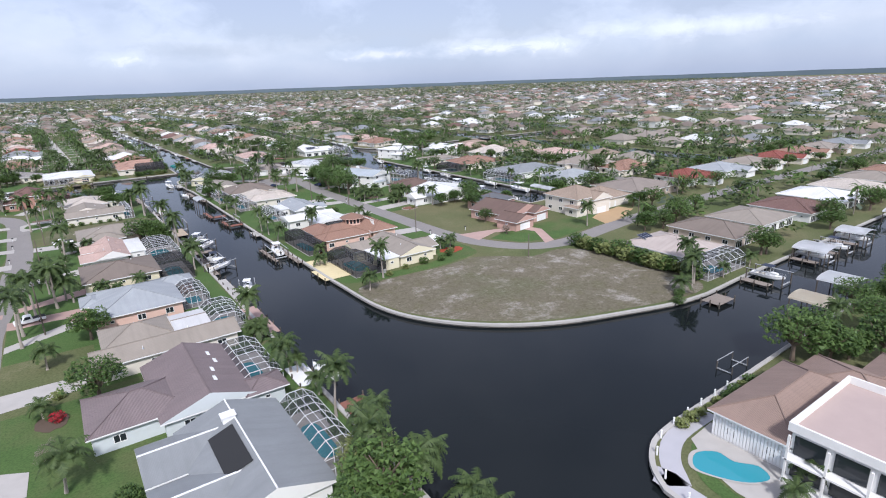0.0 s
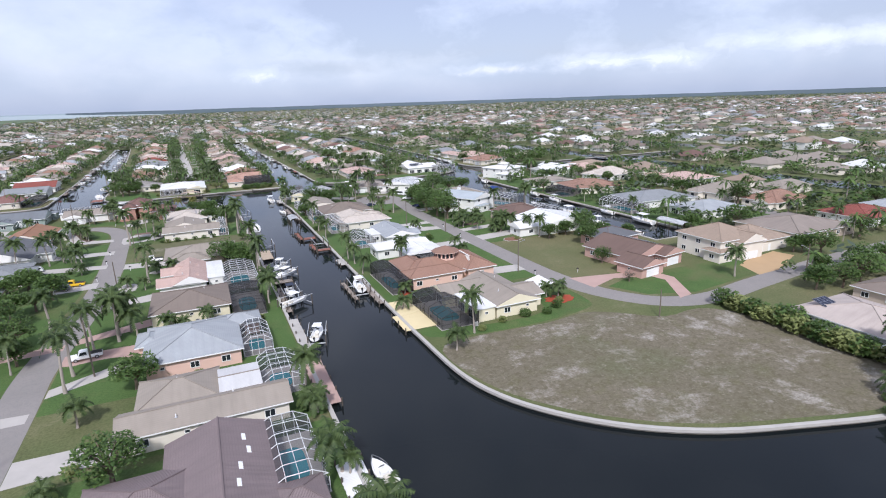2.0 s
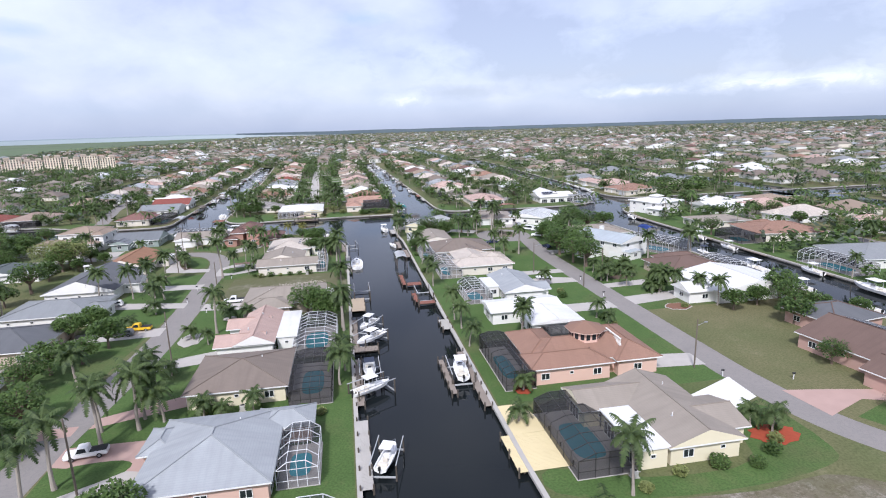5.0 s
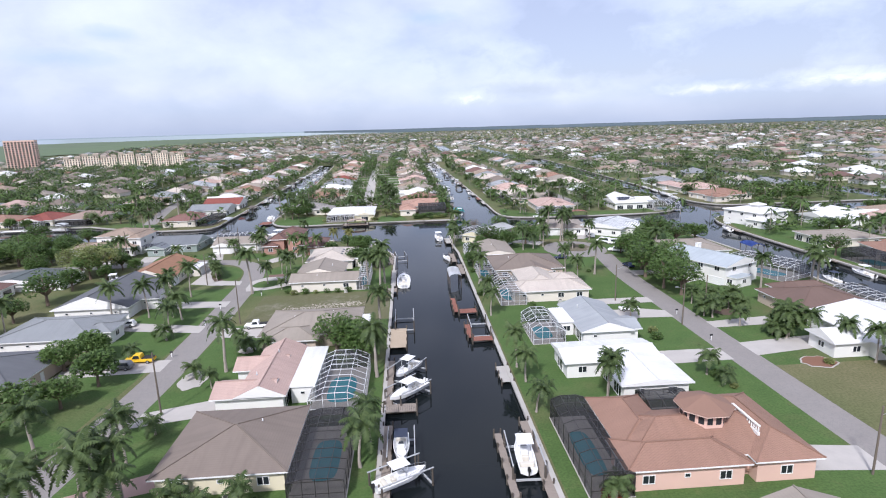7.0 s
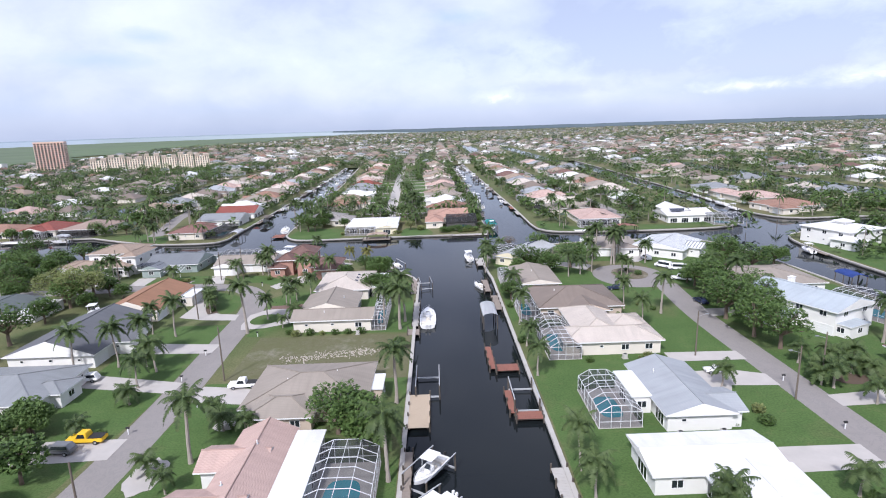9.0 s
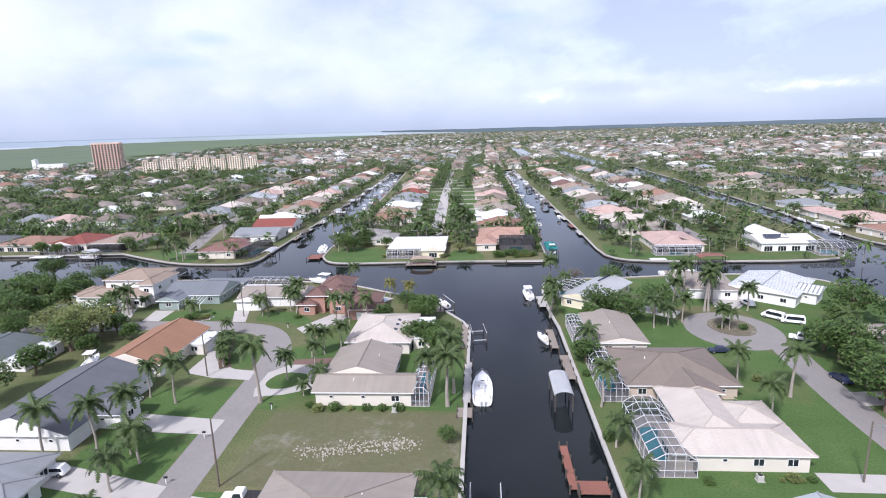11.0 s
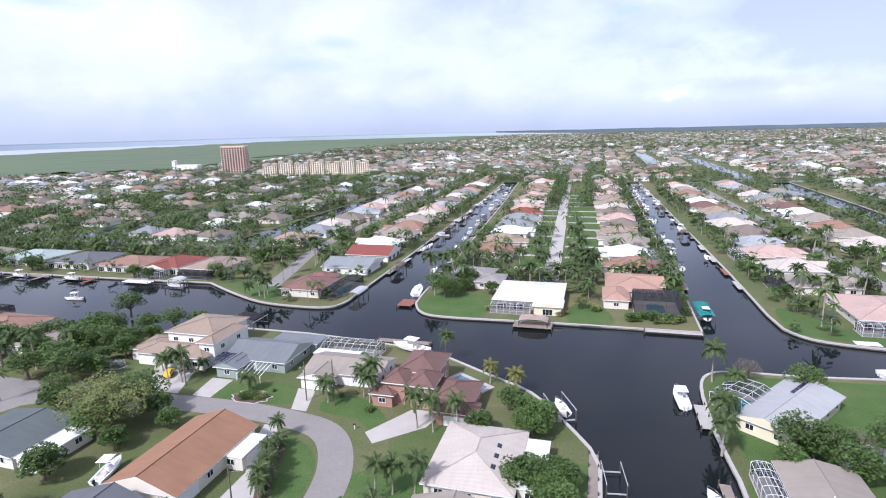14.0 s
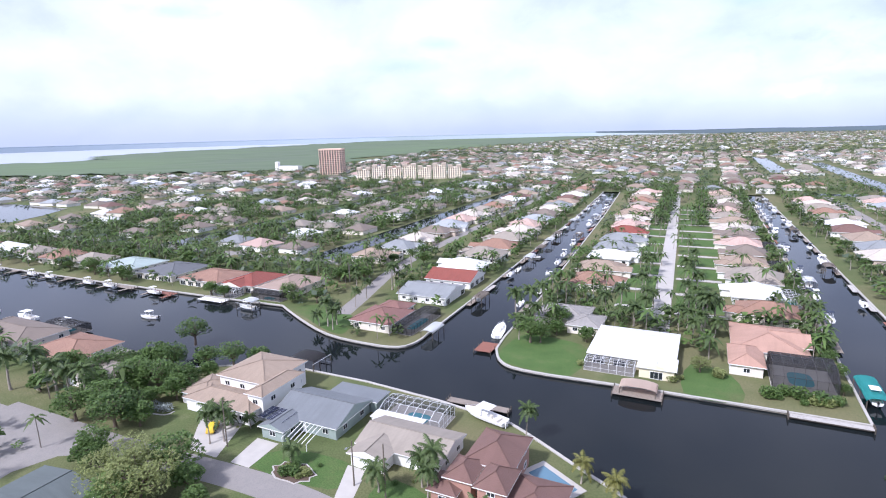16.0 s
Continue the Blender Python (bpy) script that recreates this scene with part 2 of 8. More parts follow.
def water_material():
    m = Nodes("canal water")
    a = m.noise(0.5, 4, 0.6, stretch=(1, 1, 1))
    b = m.noise(0.03, 4, 0.6)
    col = m.mix(b, (0.0065, 0.0095, 0.012), (0.012, 0.0145, 0.0145))
    m.bump(m.mix(0.5, a, m.noise(2.2, 3)), 0.035, 0.12)
    mat = m.done(col, 0.045)
    m.bsdf.inputs["IOR"].default_value = 1.33
    m.bsdf.inputs["Specular IOR Level"].default_value = 0.33
    return mat


def leaf_material(name, dark, light):
    m = Nodes(name)
    ob = m.node("ShaderNodeObjectInfo").outputs["Random"]
    isl = m.node("ShaderNodeNewGeometry").outputs["Random Per Island"]
    c = m.mix(isl, dark, light)
    c = m.mix(m.ramp(ob, [(0.0, (0, 0, 0)), (1.0, (0.45, 0.45, 0.45))]), c, tint(light, 1.25))
    mat = m.done(c, 0.6, 0, 0.35)
    tr = m.node("ShaderNodeBsdfTranslucent")
    m.link(c, tr.inputs[0])
    mx = m.node("ShaderNodeMixShader", Fac=0.32)
    m.link(m.bsdf.outputs[0], mx.inputs[1]), m.link(tr.outputs[0], mx.inputs[2])
    m.link(mx.outputs[0], m.t.nodes["Material Output"].inputs[0])
    return mat


def screen_material():
    """Fine insect mesh: mostly open, with a dark woven thread."""
    m = Nodes("insect screen")
    tr = m.node("ShaderNodeBsdfTransparent")
    mx = m.node("ShaderNodeMixShader", Fac=0.40)
    m.done((0.05, 0.053, 0.06), 0.8)
    m.link(tr.outputs[0], mx.inputs[1]), m.link(m.bsdf.outputs[0], mx.inputs[2])
    m.link(mx.outputs[0], m.t.nodes["Material Output"].inputs[0])
    return m.mat


def dark_screen_material():
    m = Nodes("dark insect screen")
    tr = m.node("ShaderNodeBsdfTransparent")
    mx = m.node("ShaderNodeMixShader", Fac=0.62)
    m.done((0.02, 0.02, 0.022), 0.8)
    m.link(tr.outputs[0], mx.inputs[1]), m.link(m.bsdf.outputs[0], mx.inputs[2])
    m.link(mx.outputs[0], m.t.nodes["Material Output"].inputs[0])
    return m.mat


def asphalt_material():
    m = Nodes("worn asphalt")
    a = m.noise(0.12, 5, 0.6)
    b = m.noise(9, 3)
    c = m.mix(a, (0.205, 0.188, 0.176), (0.285, 0.262, 0.245))
    crack = m.noise(0.5, 8, 0.7, dist=1.5)
    c = m.mix(m.ramp(crack, [(0.47, (0, 0, 0)), (0.5, (0.5, 0.5, 0.5)), (0.53, (0, 0, 0))]), c, (0.16, 0.16, 0.155))
    c = m.mix(m.ramp(b, [(0.3, (0.4, 0.4, 0.4)), (0.7, (0, 0, 0))]), c, (0.19, 0.18, 0.17))
    return m.done(c, 0.9)


LAWN, LUSH, DIRT, WATER = grass_material(), lush_material(), dirt_material(), water_material()
ASPHALT = asphalt_material()
SCREEN, DARK_SCREEN = screen_material(), dark_screen_material()
CONCRETE = plain("concrete", (0.42, 0.40, 0.37), 0.85, vary=0.3)
PALE_CONCRETE = plain("pale driveway", (0.43, 0.405, 0.375), 0.85, vary=0.28)
PINK_PAVER = plain("pink pavers", (0.42, 0.29, 0.25), 0.85, vary=0.22)
WHITE = plain("white paint", (0.78, 0.78, 0.77), 0.6)
WOOD = plain("grey dock wood", (0.26, 0.22, 0.185), 0.85, vary=0.35)
RED_WOOD = plain("stained dock wood", (0.24, 0.10, 0.07), 0.8, vary=0.3)
PILE = plain("tarred pile", (0.09, 0.075, 0.06), 0.85, vary=0.4)
METAL = plain("white aluminium", (0.72, 0.73, 0.74), 0.4)
DARK_METAL = plain("bronze aluminium", (0.035, 0.032, 0.03), 0.45)
STEEL = plain("galvanised steel", (0.45, 0.46, 0.47), 0.4, 0.8)
GLASS = Nodes("window glass").done((0.02, 0.025, 0.03), 0.06)
POOL = Nodes("pool water").done((0.04, 0.27, 0.33), 0.06)
BARK = plain("palm bark", (0.33, 0.29, 0.25), 0.9, scale=4, vary=0.3)
BROWN_BARK = plain("brown bark", (0.16, 0.12, 0.09), 0.9, scale=4, vary=0.3)
PALM_LEAF = leaf_material("palm fronds", (0.024, 0.050, 0.016), (0.092, 0.132, 0.042))
GOLD_LEAF = leaf_material("golden fronds", (0.08, 0.095, 0.022), (0.22, 0.21, 0.06))
TREE_LEAF = leaf_material("broad leaves", (0.03, 0.068, 0.018), (0.118, 0.185, 0.05))
OLIVE_LEAF = leaf_material("olive leaves", (0.10, 0.130, 0.040), (0.245, 0.275, 0.10))
GREY_LEAF = leaf_material("bare twigs", (0.13, 0.11, 0.09), (0.22, 0.19, 0.15))
MULCH = plain("red mulch", (0.33, 0.06, 0.025), 0.95, scale=5, vary=0.4)
# distance haze is put into these leaf colours as duller, bluer greens
HAZED_LEAF = leaf_material("hazed distant crowns", (0.045, 0.07, 0.045), (0.115, 0.145, 0.095))
SOLAR = Nodes("solar panel").done((0.012, 0.016, 0.035), 0.12)
BLACK = plain("black rubber", (0.02, 0.02, 0.02), 0.7)
GEL = plain("white gelcoat", (0.80, 0.80, 0.79), 0.25, vary=0.06)
TEAL = plain("teal canvas", (0.05, 0.35, 0.34), 0.8)

# ---- mesh helpers ----
RND = random.Random(7)


def link_bm(name, bm, materials, parent=None, label=""):
    me = bpy.data.meshes.new(name)
    bm.normal_update()
    bm.to_mesh(me)
    bm.free()
    for mt in materials if isinstance(materials, (list, tuple)) else [materials]:
        me.materials.append(mt)
    ob = new(name, me)
    if parent is not None:
        ob.parent = parent
    if label:
        ob["label"] = label
    return ob


def part(name, bm, material, parent, label=""):
    return link_bm(name, bm, material, parent, label)


def root(name, x, y, z, rz, label, category, group=""):
    e = new(name)
    e.empty_display_size = 0.5
    e.matrix_basis = pose(x, y, z, 0, 0, rz)
    return tagged(e, label, category, group)


def box(bm, x0, x1, y0, y1, z0, z1, mi=0):
    v = [bm.verts.new((x, y, z)) for z in (z0, z1) for x, y in ((x0, y0), (x1, y0), (x1, y1), (x0, y1))]
    fs = []
    for f in ((3, 2, 1, 0), (4, 5, 6, 7), (0, 1, 5, 4), (1, 2, 6, 5), (2, 3, 7, 6), (3, 0, 4, 7)):
        fs.append(bm.faces.new([v[i] for i in f]))
        fs[-1].material_index = mi
    return fs


def bar(bm, a, b, r, mi=0, n=4):
    """A straight bar from a to b with n sides."""
    a, b = Vector(a), Vector(b)
    d = (b - a).normalized()
    s = d.cross(Vector((0, 0, 1)) if abs(d.z) < 0.9 else Vector((1, 0, 0))).normalized()
    t = d.cross(s)
    rings = []
    for p in (a, b):
        rings.append([bm.verts.new(p + (s * math.cos(2 * math.pi * (k + 0.5) / n) + t * math.sin(2 * math.pi * (k + 0.5) / n)) * r) for k in range(n)])
    for k in range(n):
        f = bm.faces.new((rings[0][k], rings[0][(k + 1) % n], rings[1][(k + 1) % n], rings[1][k]))
        f.material_index = mi
    for ring in rings:
        bm.faces.new(ring).material_index = mi


def tube(bm, pts, radii, n=7, mi=0):
    """A tapering tube along pts."""
    rings = []
    for i, p in enumerate(pts):
        p = Vector(p)
        d = (Vector(pts[min(i + 1, len(pts) - 1)]) - Vector(pts[max(i - 1, 0)])).normalized()
        s = d.cross(Vector((0.3, 1, 0.1))).normalized()
        t = d.cross(s)
        rings.append([bm.verts.new(p + (s * math.cos(2 * math.pi * k / n) + t * math.sin(2 * math.pi * k / n)) * radii[i]) for k in range(n)])
    for a, b in zip(rings, rings[1:]):
        for k in range(n):
            bm.faces.new((a[k], a[(k + 1) % n], b[(k + 1) % n], b[k])).material_index = mi
    bm.faces.new(rings[-1]).material_index = mi


def smooth_line(pts, steps=5, closed=False):
    """Catmull-Rom through plan points."""
    P = [Vector((p[0], p[1], 0)) for p in pts]
    n = len(P)
    out = []
    for i in range(n if closed else n - 1):
        g = lambda k: P[k % n] if closed else P[max(0, min(n - 1, k))]
        p0, p1, p2, p3 = g(i - 1), g(i), g(i + 1), g(i + 2)
        for s in range(steps):
            t = s / steps
            out.append(0.5 * (2 * p1 + (p2 - p0) * t + (2 * p0 - 5 * p1 + 4 * p2 - p3) * t * t + (3 * p1 - p0 - 3 * p2 + p3) * t ** 3))
    if not closed:
        out.append(P[-1])
    return out


def flat(name, pts, z, mat, label, category, thick=0.0, kind="structure"):
    """A level sheet (or slab) on a plan outline."""
    bm = bmesh.new()
    f = bm.faces.new([bm.verts.new((p[0], p[1], z)) for p in pts])
    f.normal_update()
    if f.normal.z < 0:
        f.normal_flip()
    if thick:
        r = bmesh.ops.extrude_face_region(bm, geom=[f])
        for v in r["geom"]:
            if isinstance(v, bmesh.types.BMVert):
                v.co.z += thick
    bmesh.ops.triangulate(bm, faces=[q for q in bm.faces if len(q.verts) > 4])
    return tagged(link_bm(name, bm, mat), label, category, kind=kind)


def strip(name, line, width, z, mat, label, category, thick=0.0):
    """A road or path of even width along a plan line."""
    bm = bmesh.new()
    left, right = [], []
    for i, p in enumerate(line):
        d = (line[min(i + 1, len(line) - 1)] - line[max(i - 1, 0)]).normalized()
        s = Vector((-d.y, d.x, 0)) * width / 2
        left.append(bm.verts.new((p + s).to_tuple()[:2] + (z,)))
        right.append(bm.verts.new((p - s).to_tuple()[:2] + (z,)))
    for i in range(len(line) - 1):
        bm.faces.new((right[i], right[i + 1], left[i + 1], left[i]))
    return tagged(link_bm(name, bm, mat), label, category, kind="structure")


# ---- ground, canals and seawalls ----
FAR = 4900.0
WATER_Z = -0.65


def line(*pts):
    return [Vector((*p, 0)) for p in pts]


shore_left = line((-11.4, -400), (-11.4, 40), (-11.4, 150), (-11.6, 278)) + smooth_line([(-13.5, 284), (-19, 293), (-27, 304), (-38, 311), (-49, 318), (-56, 322)], 3)[0:] \
    + line((-76, 325.5), (-98, 327.5), (-124, 327.5)) + smooth_line([(-140, 322), (-157, 313), (-180, 306), (-226, 305)], 3) + line((-420, 305))
shore_right = line((11.2, 280), (11.2, 124)) + smooth_line([(11.4, 116), (11.9, 101), (14.4, 91), (19.7, 82.2), (27.6, 74.3), (37.3, 68.3), (49.3, 63.9), (62, 60), (72, 58.8)], 4) + line((90, 59.5), (900, 62))
shore_tip = line((126, 152), (108, 152), (107, 265), (105, 303)) + smooth_line([(103, 314), (97, 324), (82, 329), (60, 329), (36, 326), (20, 325.4), (13.6, 322.6), (10.8, 315), (10.2, 300), (10.6, 288), (11.2, 280)], 3)
shore_east = line((127, 152), (127, 285)) + smooth_line([(127.6, 300), (130, 318), (136, 329), (150, 335), (180, 337)], 3) + line((330, 336), (330, 362), (180, 364)) + smooth_line([(166, 364), (157, 368), (152, 378), (151, 392), (153, 410)], 3) + line((156, 453), (159, 525), (164, 640), (168, 800))
shore_point = line((11.0, -400), (11.0, 24)) + smooth_line([(11.6, 29), (14.1, 32.5), (18.4, 35.2), (24, 36)], 4) + line((46, 36.4), (107, 38), (900, 40))
shore_island = line((-99, 800), (-88, 640), (-76, 420), (-75, 372)) + smooth_line([(-74, 362), (-70.5, 354.8), (-65, 351), (-55, 350.3)], 3) + line((-28, 351.5), (17, 352), (17.3, 420), (17, 600), (14.4, 800))
shore_west = line((-420, 369), (-290, 369), (-190, 371)) + smooth_line([(-167, 372), (-150, 362), (-131, 353), (-114, 350.8), (-103, 352), (-99.5, 358), (-99.5, 366)], 3) + line((-100.5, 420), (-107, 640), (-115.5, 800))
shore_north = line((28, 800), (33.5, 620), (38.6, 420), (39, 372)) + smooth_line([(40, 360), (45, 352.5), (58, 349), (84, 347.5), (110, 348), (124, 351.6), (131, 361), (134, 374), (138, 392)], 3) + line((141, 410), (143, 453), (144, 525), (147, 640), (150, 800))

outlines = [
    shore_left + line((-FAR, 305), (-FAR, -400)),
    shore_right + line((FAR, 62), (FAR, 800)) + list(reversed(shore_east)) + shore_tip,
    shore_point + line((FAR, 40), (FAR, -400)),
    shore_island,
    shore_west + line((-FAR, 800), (-FAR, 369)),
    shore_north,
]
far_outline = line((-FAR, 800), (FAR, 800), (FAR, FAR), (-FAR, FAR))
bm = bmesh.new()
for out in outlines + [far_outline]:
    f = bm.faces.new([bm.verts.new((p.x, p.y, 0)) for p in out])
    f.normal_update()
    if f.normal.z < 0:
        f.normal_flip()
bmesh.ops.triangulate(bm, faces=bm.faces[:])
tagged(link_bm("ground", bm, LAWN), "flat suburban ground of green and dry grass", "ground", kind="structure")

bm = bmesh.new()
v = [bm.verts.new((x, y, WATER_Z)) for x, y in ((-FAR, -400), (FAR, -400), (FAR, 900), (-FAR, 900))]
bm.faces.new(v)
tagged(link_bm("water", bm, WATER), "dark still canal water with soft reflections", "water", kind="structure")


def seawall(shore):
    """Concrete cap and panelled wall along a shore; land lies on one side."""
    cap, wall = bmesh.new(), bmesh.new()
    ring = []
    n = len(shore)
    for i, p in enumerate(shore):
        d = (shore[min(i + 1, n - 1)] - shore[max(i - 1, 0)]).normalized()
        s = Vector((-d.y, d.x, 0))
        a, b = p + s * 0.35, p - s * 0.35
        ring.append([cap.verts.new((q.x, q.y, z)) for q, z in ((a, -0.25), (a, 0.22), (b, 0.22), (b, -0.25))])
    for r0, r1 in zip(ring, ring[1:]):
        for k in range(4):
            cap.faces.new((r0[k], r1[k], r1[(k + 1) % 4], r0[(k + 1) % 4]))
    for p, q in zip(shore, shore[1:]):
        wall.faces.new([wall.verts.new(c) for c in ((p.x, p.y, -3), (q.x, q.y, -3), (q.x, q.y, 0), (p.x, p.y, 0))])
    ob = tagged(link_bm("seawall", cap, CONCRETE), "weathered concrete seawall along the canal bank", "seawall", kind="structure")
    link_bm("panel", wall, SEAWALL, ob)


SEAWALL = plain("stained seawall", (0.30, 0.27, 0.22), 0.9, scale=2, vary=0.45)
for sh in (shore_left, shore_right, shore_tip, shore_east, shore_point, shore_island, shore_west, shore_north):
    seawall(sh)

# ---- roads ----
strip("road", smooth_line([(60.2, 268), (57.6, 242), (57.2, 215), (57, 180), (56.9, 156), (57.3, 138), (60.2, 122), (68, 110.4), (80, 106.5), (97, 108.5), (120, 111), (160, 113), (250, 114), (420, 114), (900, 114)], 6), 6.3, 0.012, ASPHALT, "grey worn asphalt residential road", "road")
strip("road", smooth_line([(-57.5, -300), (-57.5, 0), (-57.6, 110), (-57.8, 135), (-56, 155), (-54, 178), (-53.6, 205), (-54.6, 232), (-55.4, 252), (-58, 267), (-65, 277.5), (-77, 281), (-95, 282), (-130, 280), (-200, 277), (-500, 277)], 6), 6.6, 0.012, ASPHALT, "grey worn asphalt street bending before the canal", "road")
flat("turning_circle", smooth_line([(53.4 + 11 * math.cos(a * math.pi / 8), 278 + 13 * math.sin(a * math.pi / 8)) for a in range(16)], 2, True), 0.016, ASPHALT, "asphalt turning circle at the end of the road", "road")
flat("road_island", smooth_line([(54 + 5.4 * math.cos(a * math.pi / 5), 280 + 6.4 * math.sin(a * math.pi / 5)) for a in range(10)], 2, True), 0.03, DIRT, "bare round planting island in the turning circle", "planting bed", 0.12)
strip("road", line((-138.5, 372), (-143, 391), (-152, 425), (-156.5, 453), (-158.5, 480), (-167, 800)), 6.6, 0.012, ASPHALT, "straight grey street between rows of houses", "road")
for cx in (-29, 88, -262):
    strip("road", line((cx - 1 if cx == -29 else cx, 420 if cx == -262 else 385), (cx - 16.6 if cx == -29 else cx - 15 if cx < -29 else cx - 10, 830 if cx == -29 else 800)), 6.6, 0.012, PALE_CONCRETE if cx == -29 else ASPHALT, "straight grey street between rows of houses", "road")
strip("road", line((-900, 440), (-180, 440)), 6.6, 0.011, ASPHALT, "grey street beyond the canal", "road")

# ---- houses ----
def slope_face(bm, uv, verts, mi):
    """A roof face with u along the eave and v up the slope."""
    f = bm.faces.new(verts)
    f.material_index = mi
    f.normal_update()
    n = f.normal
    if n.z < 0:
        f.normal_flip()
        n = -n
    e = Vector((0, 0, 1)).cross(n)
    e = e.normalized() if e.length > 1e-4 else Vector((1, 0, 0))
    s = n.cross(e)
    for lp in f.loops:
        lp[uv].uv = (lp.vert.co.dot(e), lp.vert.co.dot(s))


def roof_mesh(x0, x1, y0, y1, z, rise, kind):
    """Hip, gable (ridge along x or y) or flat roof with a fascia. Returns the bmesh and its ridge lines."""
    bm = bmesh.new()
    uv = bm.loops.layers.uv.new("uv")
    lo = [bm.verts.new((x, y, z)) for x, y in ((x0, y0), (x1, y0), (x1, y1), (x0, y1))]
    hi = [bm.verts.new((v.co.x, v.co.y, z + 0.22)) for v in lo]
    w, d = x1 - x0, y1 - y0
    for k in range(4):
        f = bm.faces.new((lo[k], lo[(k + 1) % 4], hi[(k + 1) % 4], hi[k]))
        f.material_index = 1
    bm.faces.new(lo[::-1]).material_index = 1
    zt = z + 0.22 + rise
    ridges = []
    if kind == "flat":
        slope_face(bm, uv, hi, 0)
        return bm, ridges
    if kind == "hip":
        h = min(w, d) / 2
        if w >= d:
            a, b = (x0 + h, (y0 + y1) / 2), (x1 - h, (y0 + y1) / 2)
        else:
            a, b = ((x0 + x1) / 2, y0 + h), ((x0 + x1) / 2, y1 - h)
    elif kind == "gable_x":
        a, b = (x0, (y0 + y1) / 2), (x1, (y0 + y1) / 2)
    else:
        a, b = ((x0 + x1) / 2, y0), ((x0 + x1) / 2, y1)
    A, B = bm.verts.new((*a, zt)), bm.verts.new((*b, zt))
    same = (A.co - B.co).length < 0.05
    if kind == "hip" and w >= d:
        quads = ((hi[0], hi[1], B, A), (hi[1], hi[2], B), (hi[2], hi[3], A, B), (hi[3], hi[0], A))
        ridges = [(A, B), (hi[0], A), (hi[3], A), (hi[1], B), (hi[2], B)]
    elif kind == "hip":
        quads = ((hi[0], hi[1], A), (hi[1], hi[2], B, A), (hi[2], hi[3], B), (hi[3], hi[0], A, B))
        ridges = [(A, B), (hi[0], A), (hi[1], A), (hi[2], B), (hi[3], B)]
    elif kind == "gable_x":
        quads = ((hi[0], hi[1], B, A), (hi[2], hi[3], A, B))
        ridges = [(A, B)]
        for t in ((hi[3], hi[0], A), (hi[1], hi[2], B)):
            bm.faces.new(t).material_index = 2
    else:
        quads = ((hi[1], hi[2], B, A), (hi[3], hi[0], A, B))
        ridges = [(A, B)]
        for t in ((hi[0], hi[1], A), (hi[2], hi[3], B)):
            bm.faces.new(t).material_index = 2
    for q in quads:
        if not (same and len(q) == 4 and kind == "hip"):
            slope_face(bm, uv, q, 0)
        else:
            slope_face(bm, uv, q[:3], 0)
    ridges = [(a.co.copy(), b.co.copy()) for a, b in ridges if (a.co - b.co).length > 0.3]
    return bm, ridges


WINDOW_MESHES = {}


def window_mesh(kind):
    """Frame and pane meshes, in the plane y = 0, facing -y, sill at z = 0."""
    if kind in WINDOW_MESHES:
        return WINDOW_MESHES[kind]
    w, h, bars = {"window": (1.6, 1.25, 2), "tall": (0.9, 1.5, 1), "slider": (3.2, 2.1, 3), "door": (1.0, 2.1, 1), "garage": (4.8, 2.2, 0), "small": (0.8, 0.6, 1)}[kind]
    f = bmesh.new()
    t = 0.09
    box(f, -w / 2, w / 2, -0.10, 0.02, 0, t), box(f, -w / 2, w / 2, -0.10, 0.02, h - t, h)
    box(f, -w / 2, -w / 2 + t, -0.098, 0.02, t, h - t), box(f, w / 2 - t, w / 2, -0.098, 0.02, t, h - t)
    for k in range(1, bars):
        x = -w / 2 + w * k / bars
        box(f, x - t / 2, x + t / 2, -0.09, 0.02, t, h - t)
    p = bmesh.new()
    if kind == "garage":
        for k in range(4):
            box(p, -w / 2 + t, w / 2 - t, -0.06, 0.0, t + k * (h - 2 * t) / 4 + 0.015, t + (k + 1) * (h - 2 * t) / 4 - 0.015)
    else:
        box(p, -w / 2 + t, w / 2 - t, -0.05, 0.0, t, h - t)
    out = []
    for nm, b, m in (("frame", f, WHITE), ("pane", p, WHITE if kind in ("garage", "door") else GLASS)):
        me = bpy.data.meshes.new(nm)
        b.normal_update()
        b.to_mesh(me), b.free()
        me.materials.append(m)
        out.append(me)
    WINDOW_MESHES[kind] = out
    return out


def put_window(parent, kind, x, y, z, rz):
    fm, pm = window_mesh(kind)
    nm = {"garage": "garage_door", "door": "front_door", "slider": "sliding_door"}.get(kind, "window")
    o = new(nm, fm)
    o.parent, o.matrix_basis = parent, pose(x, y, z, 0, 0, rz)
    p = new("door_leaf" if kind in ("garage", "door") else "pane", pm)
    p.parent = o
    return o


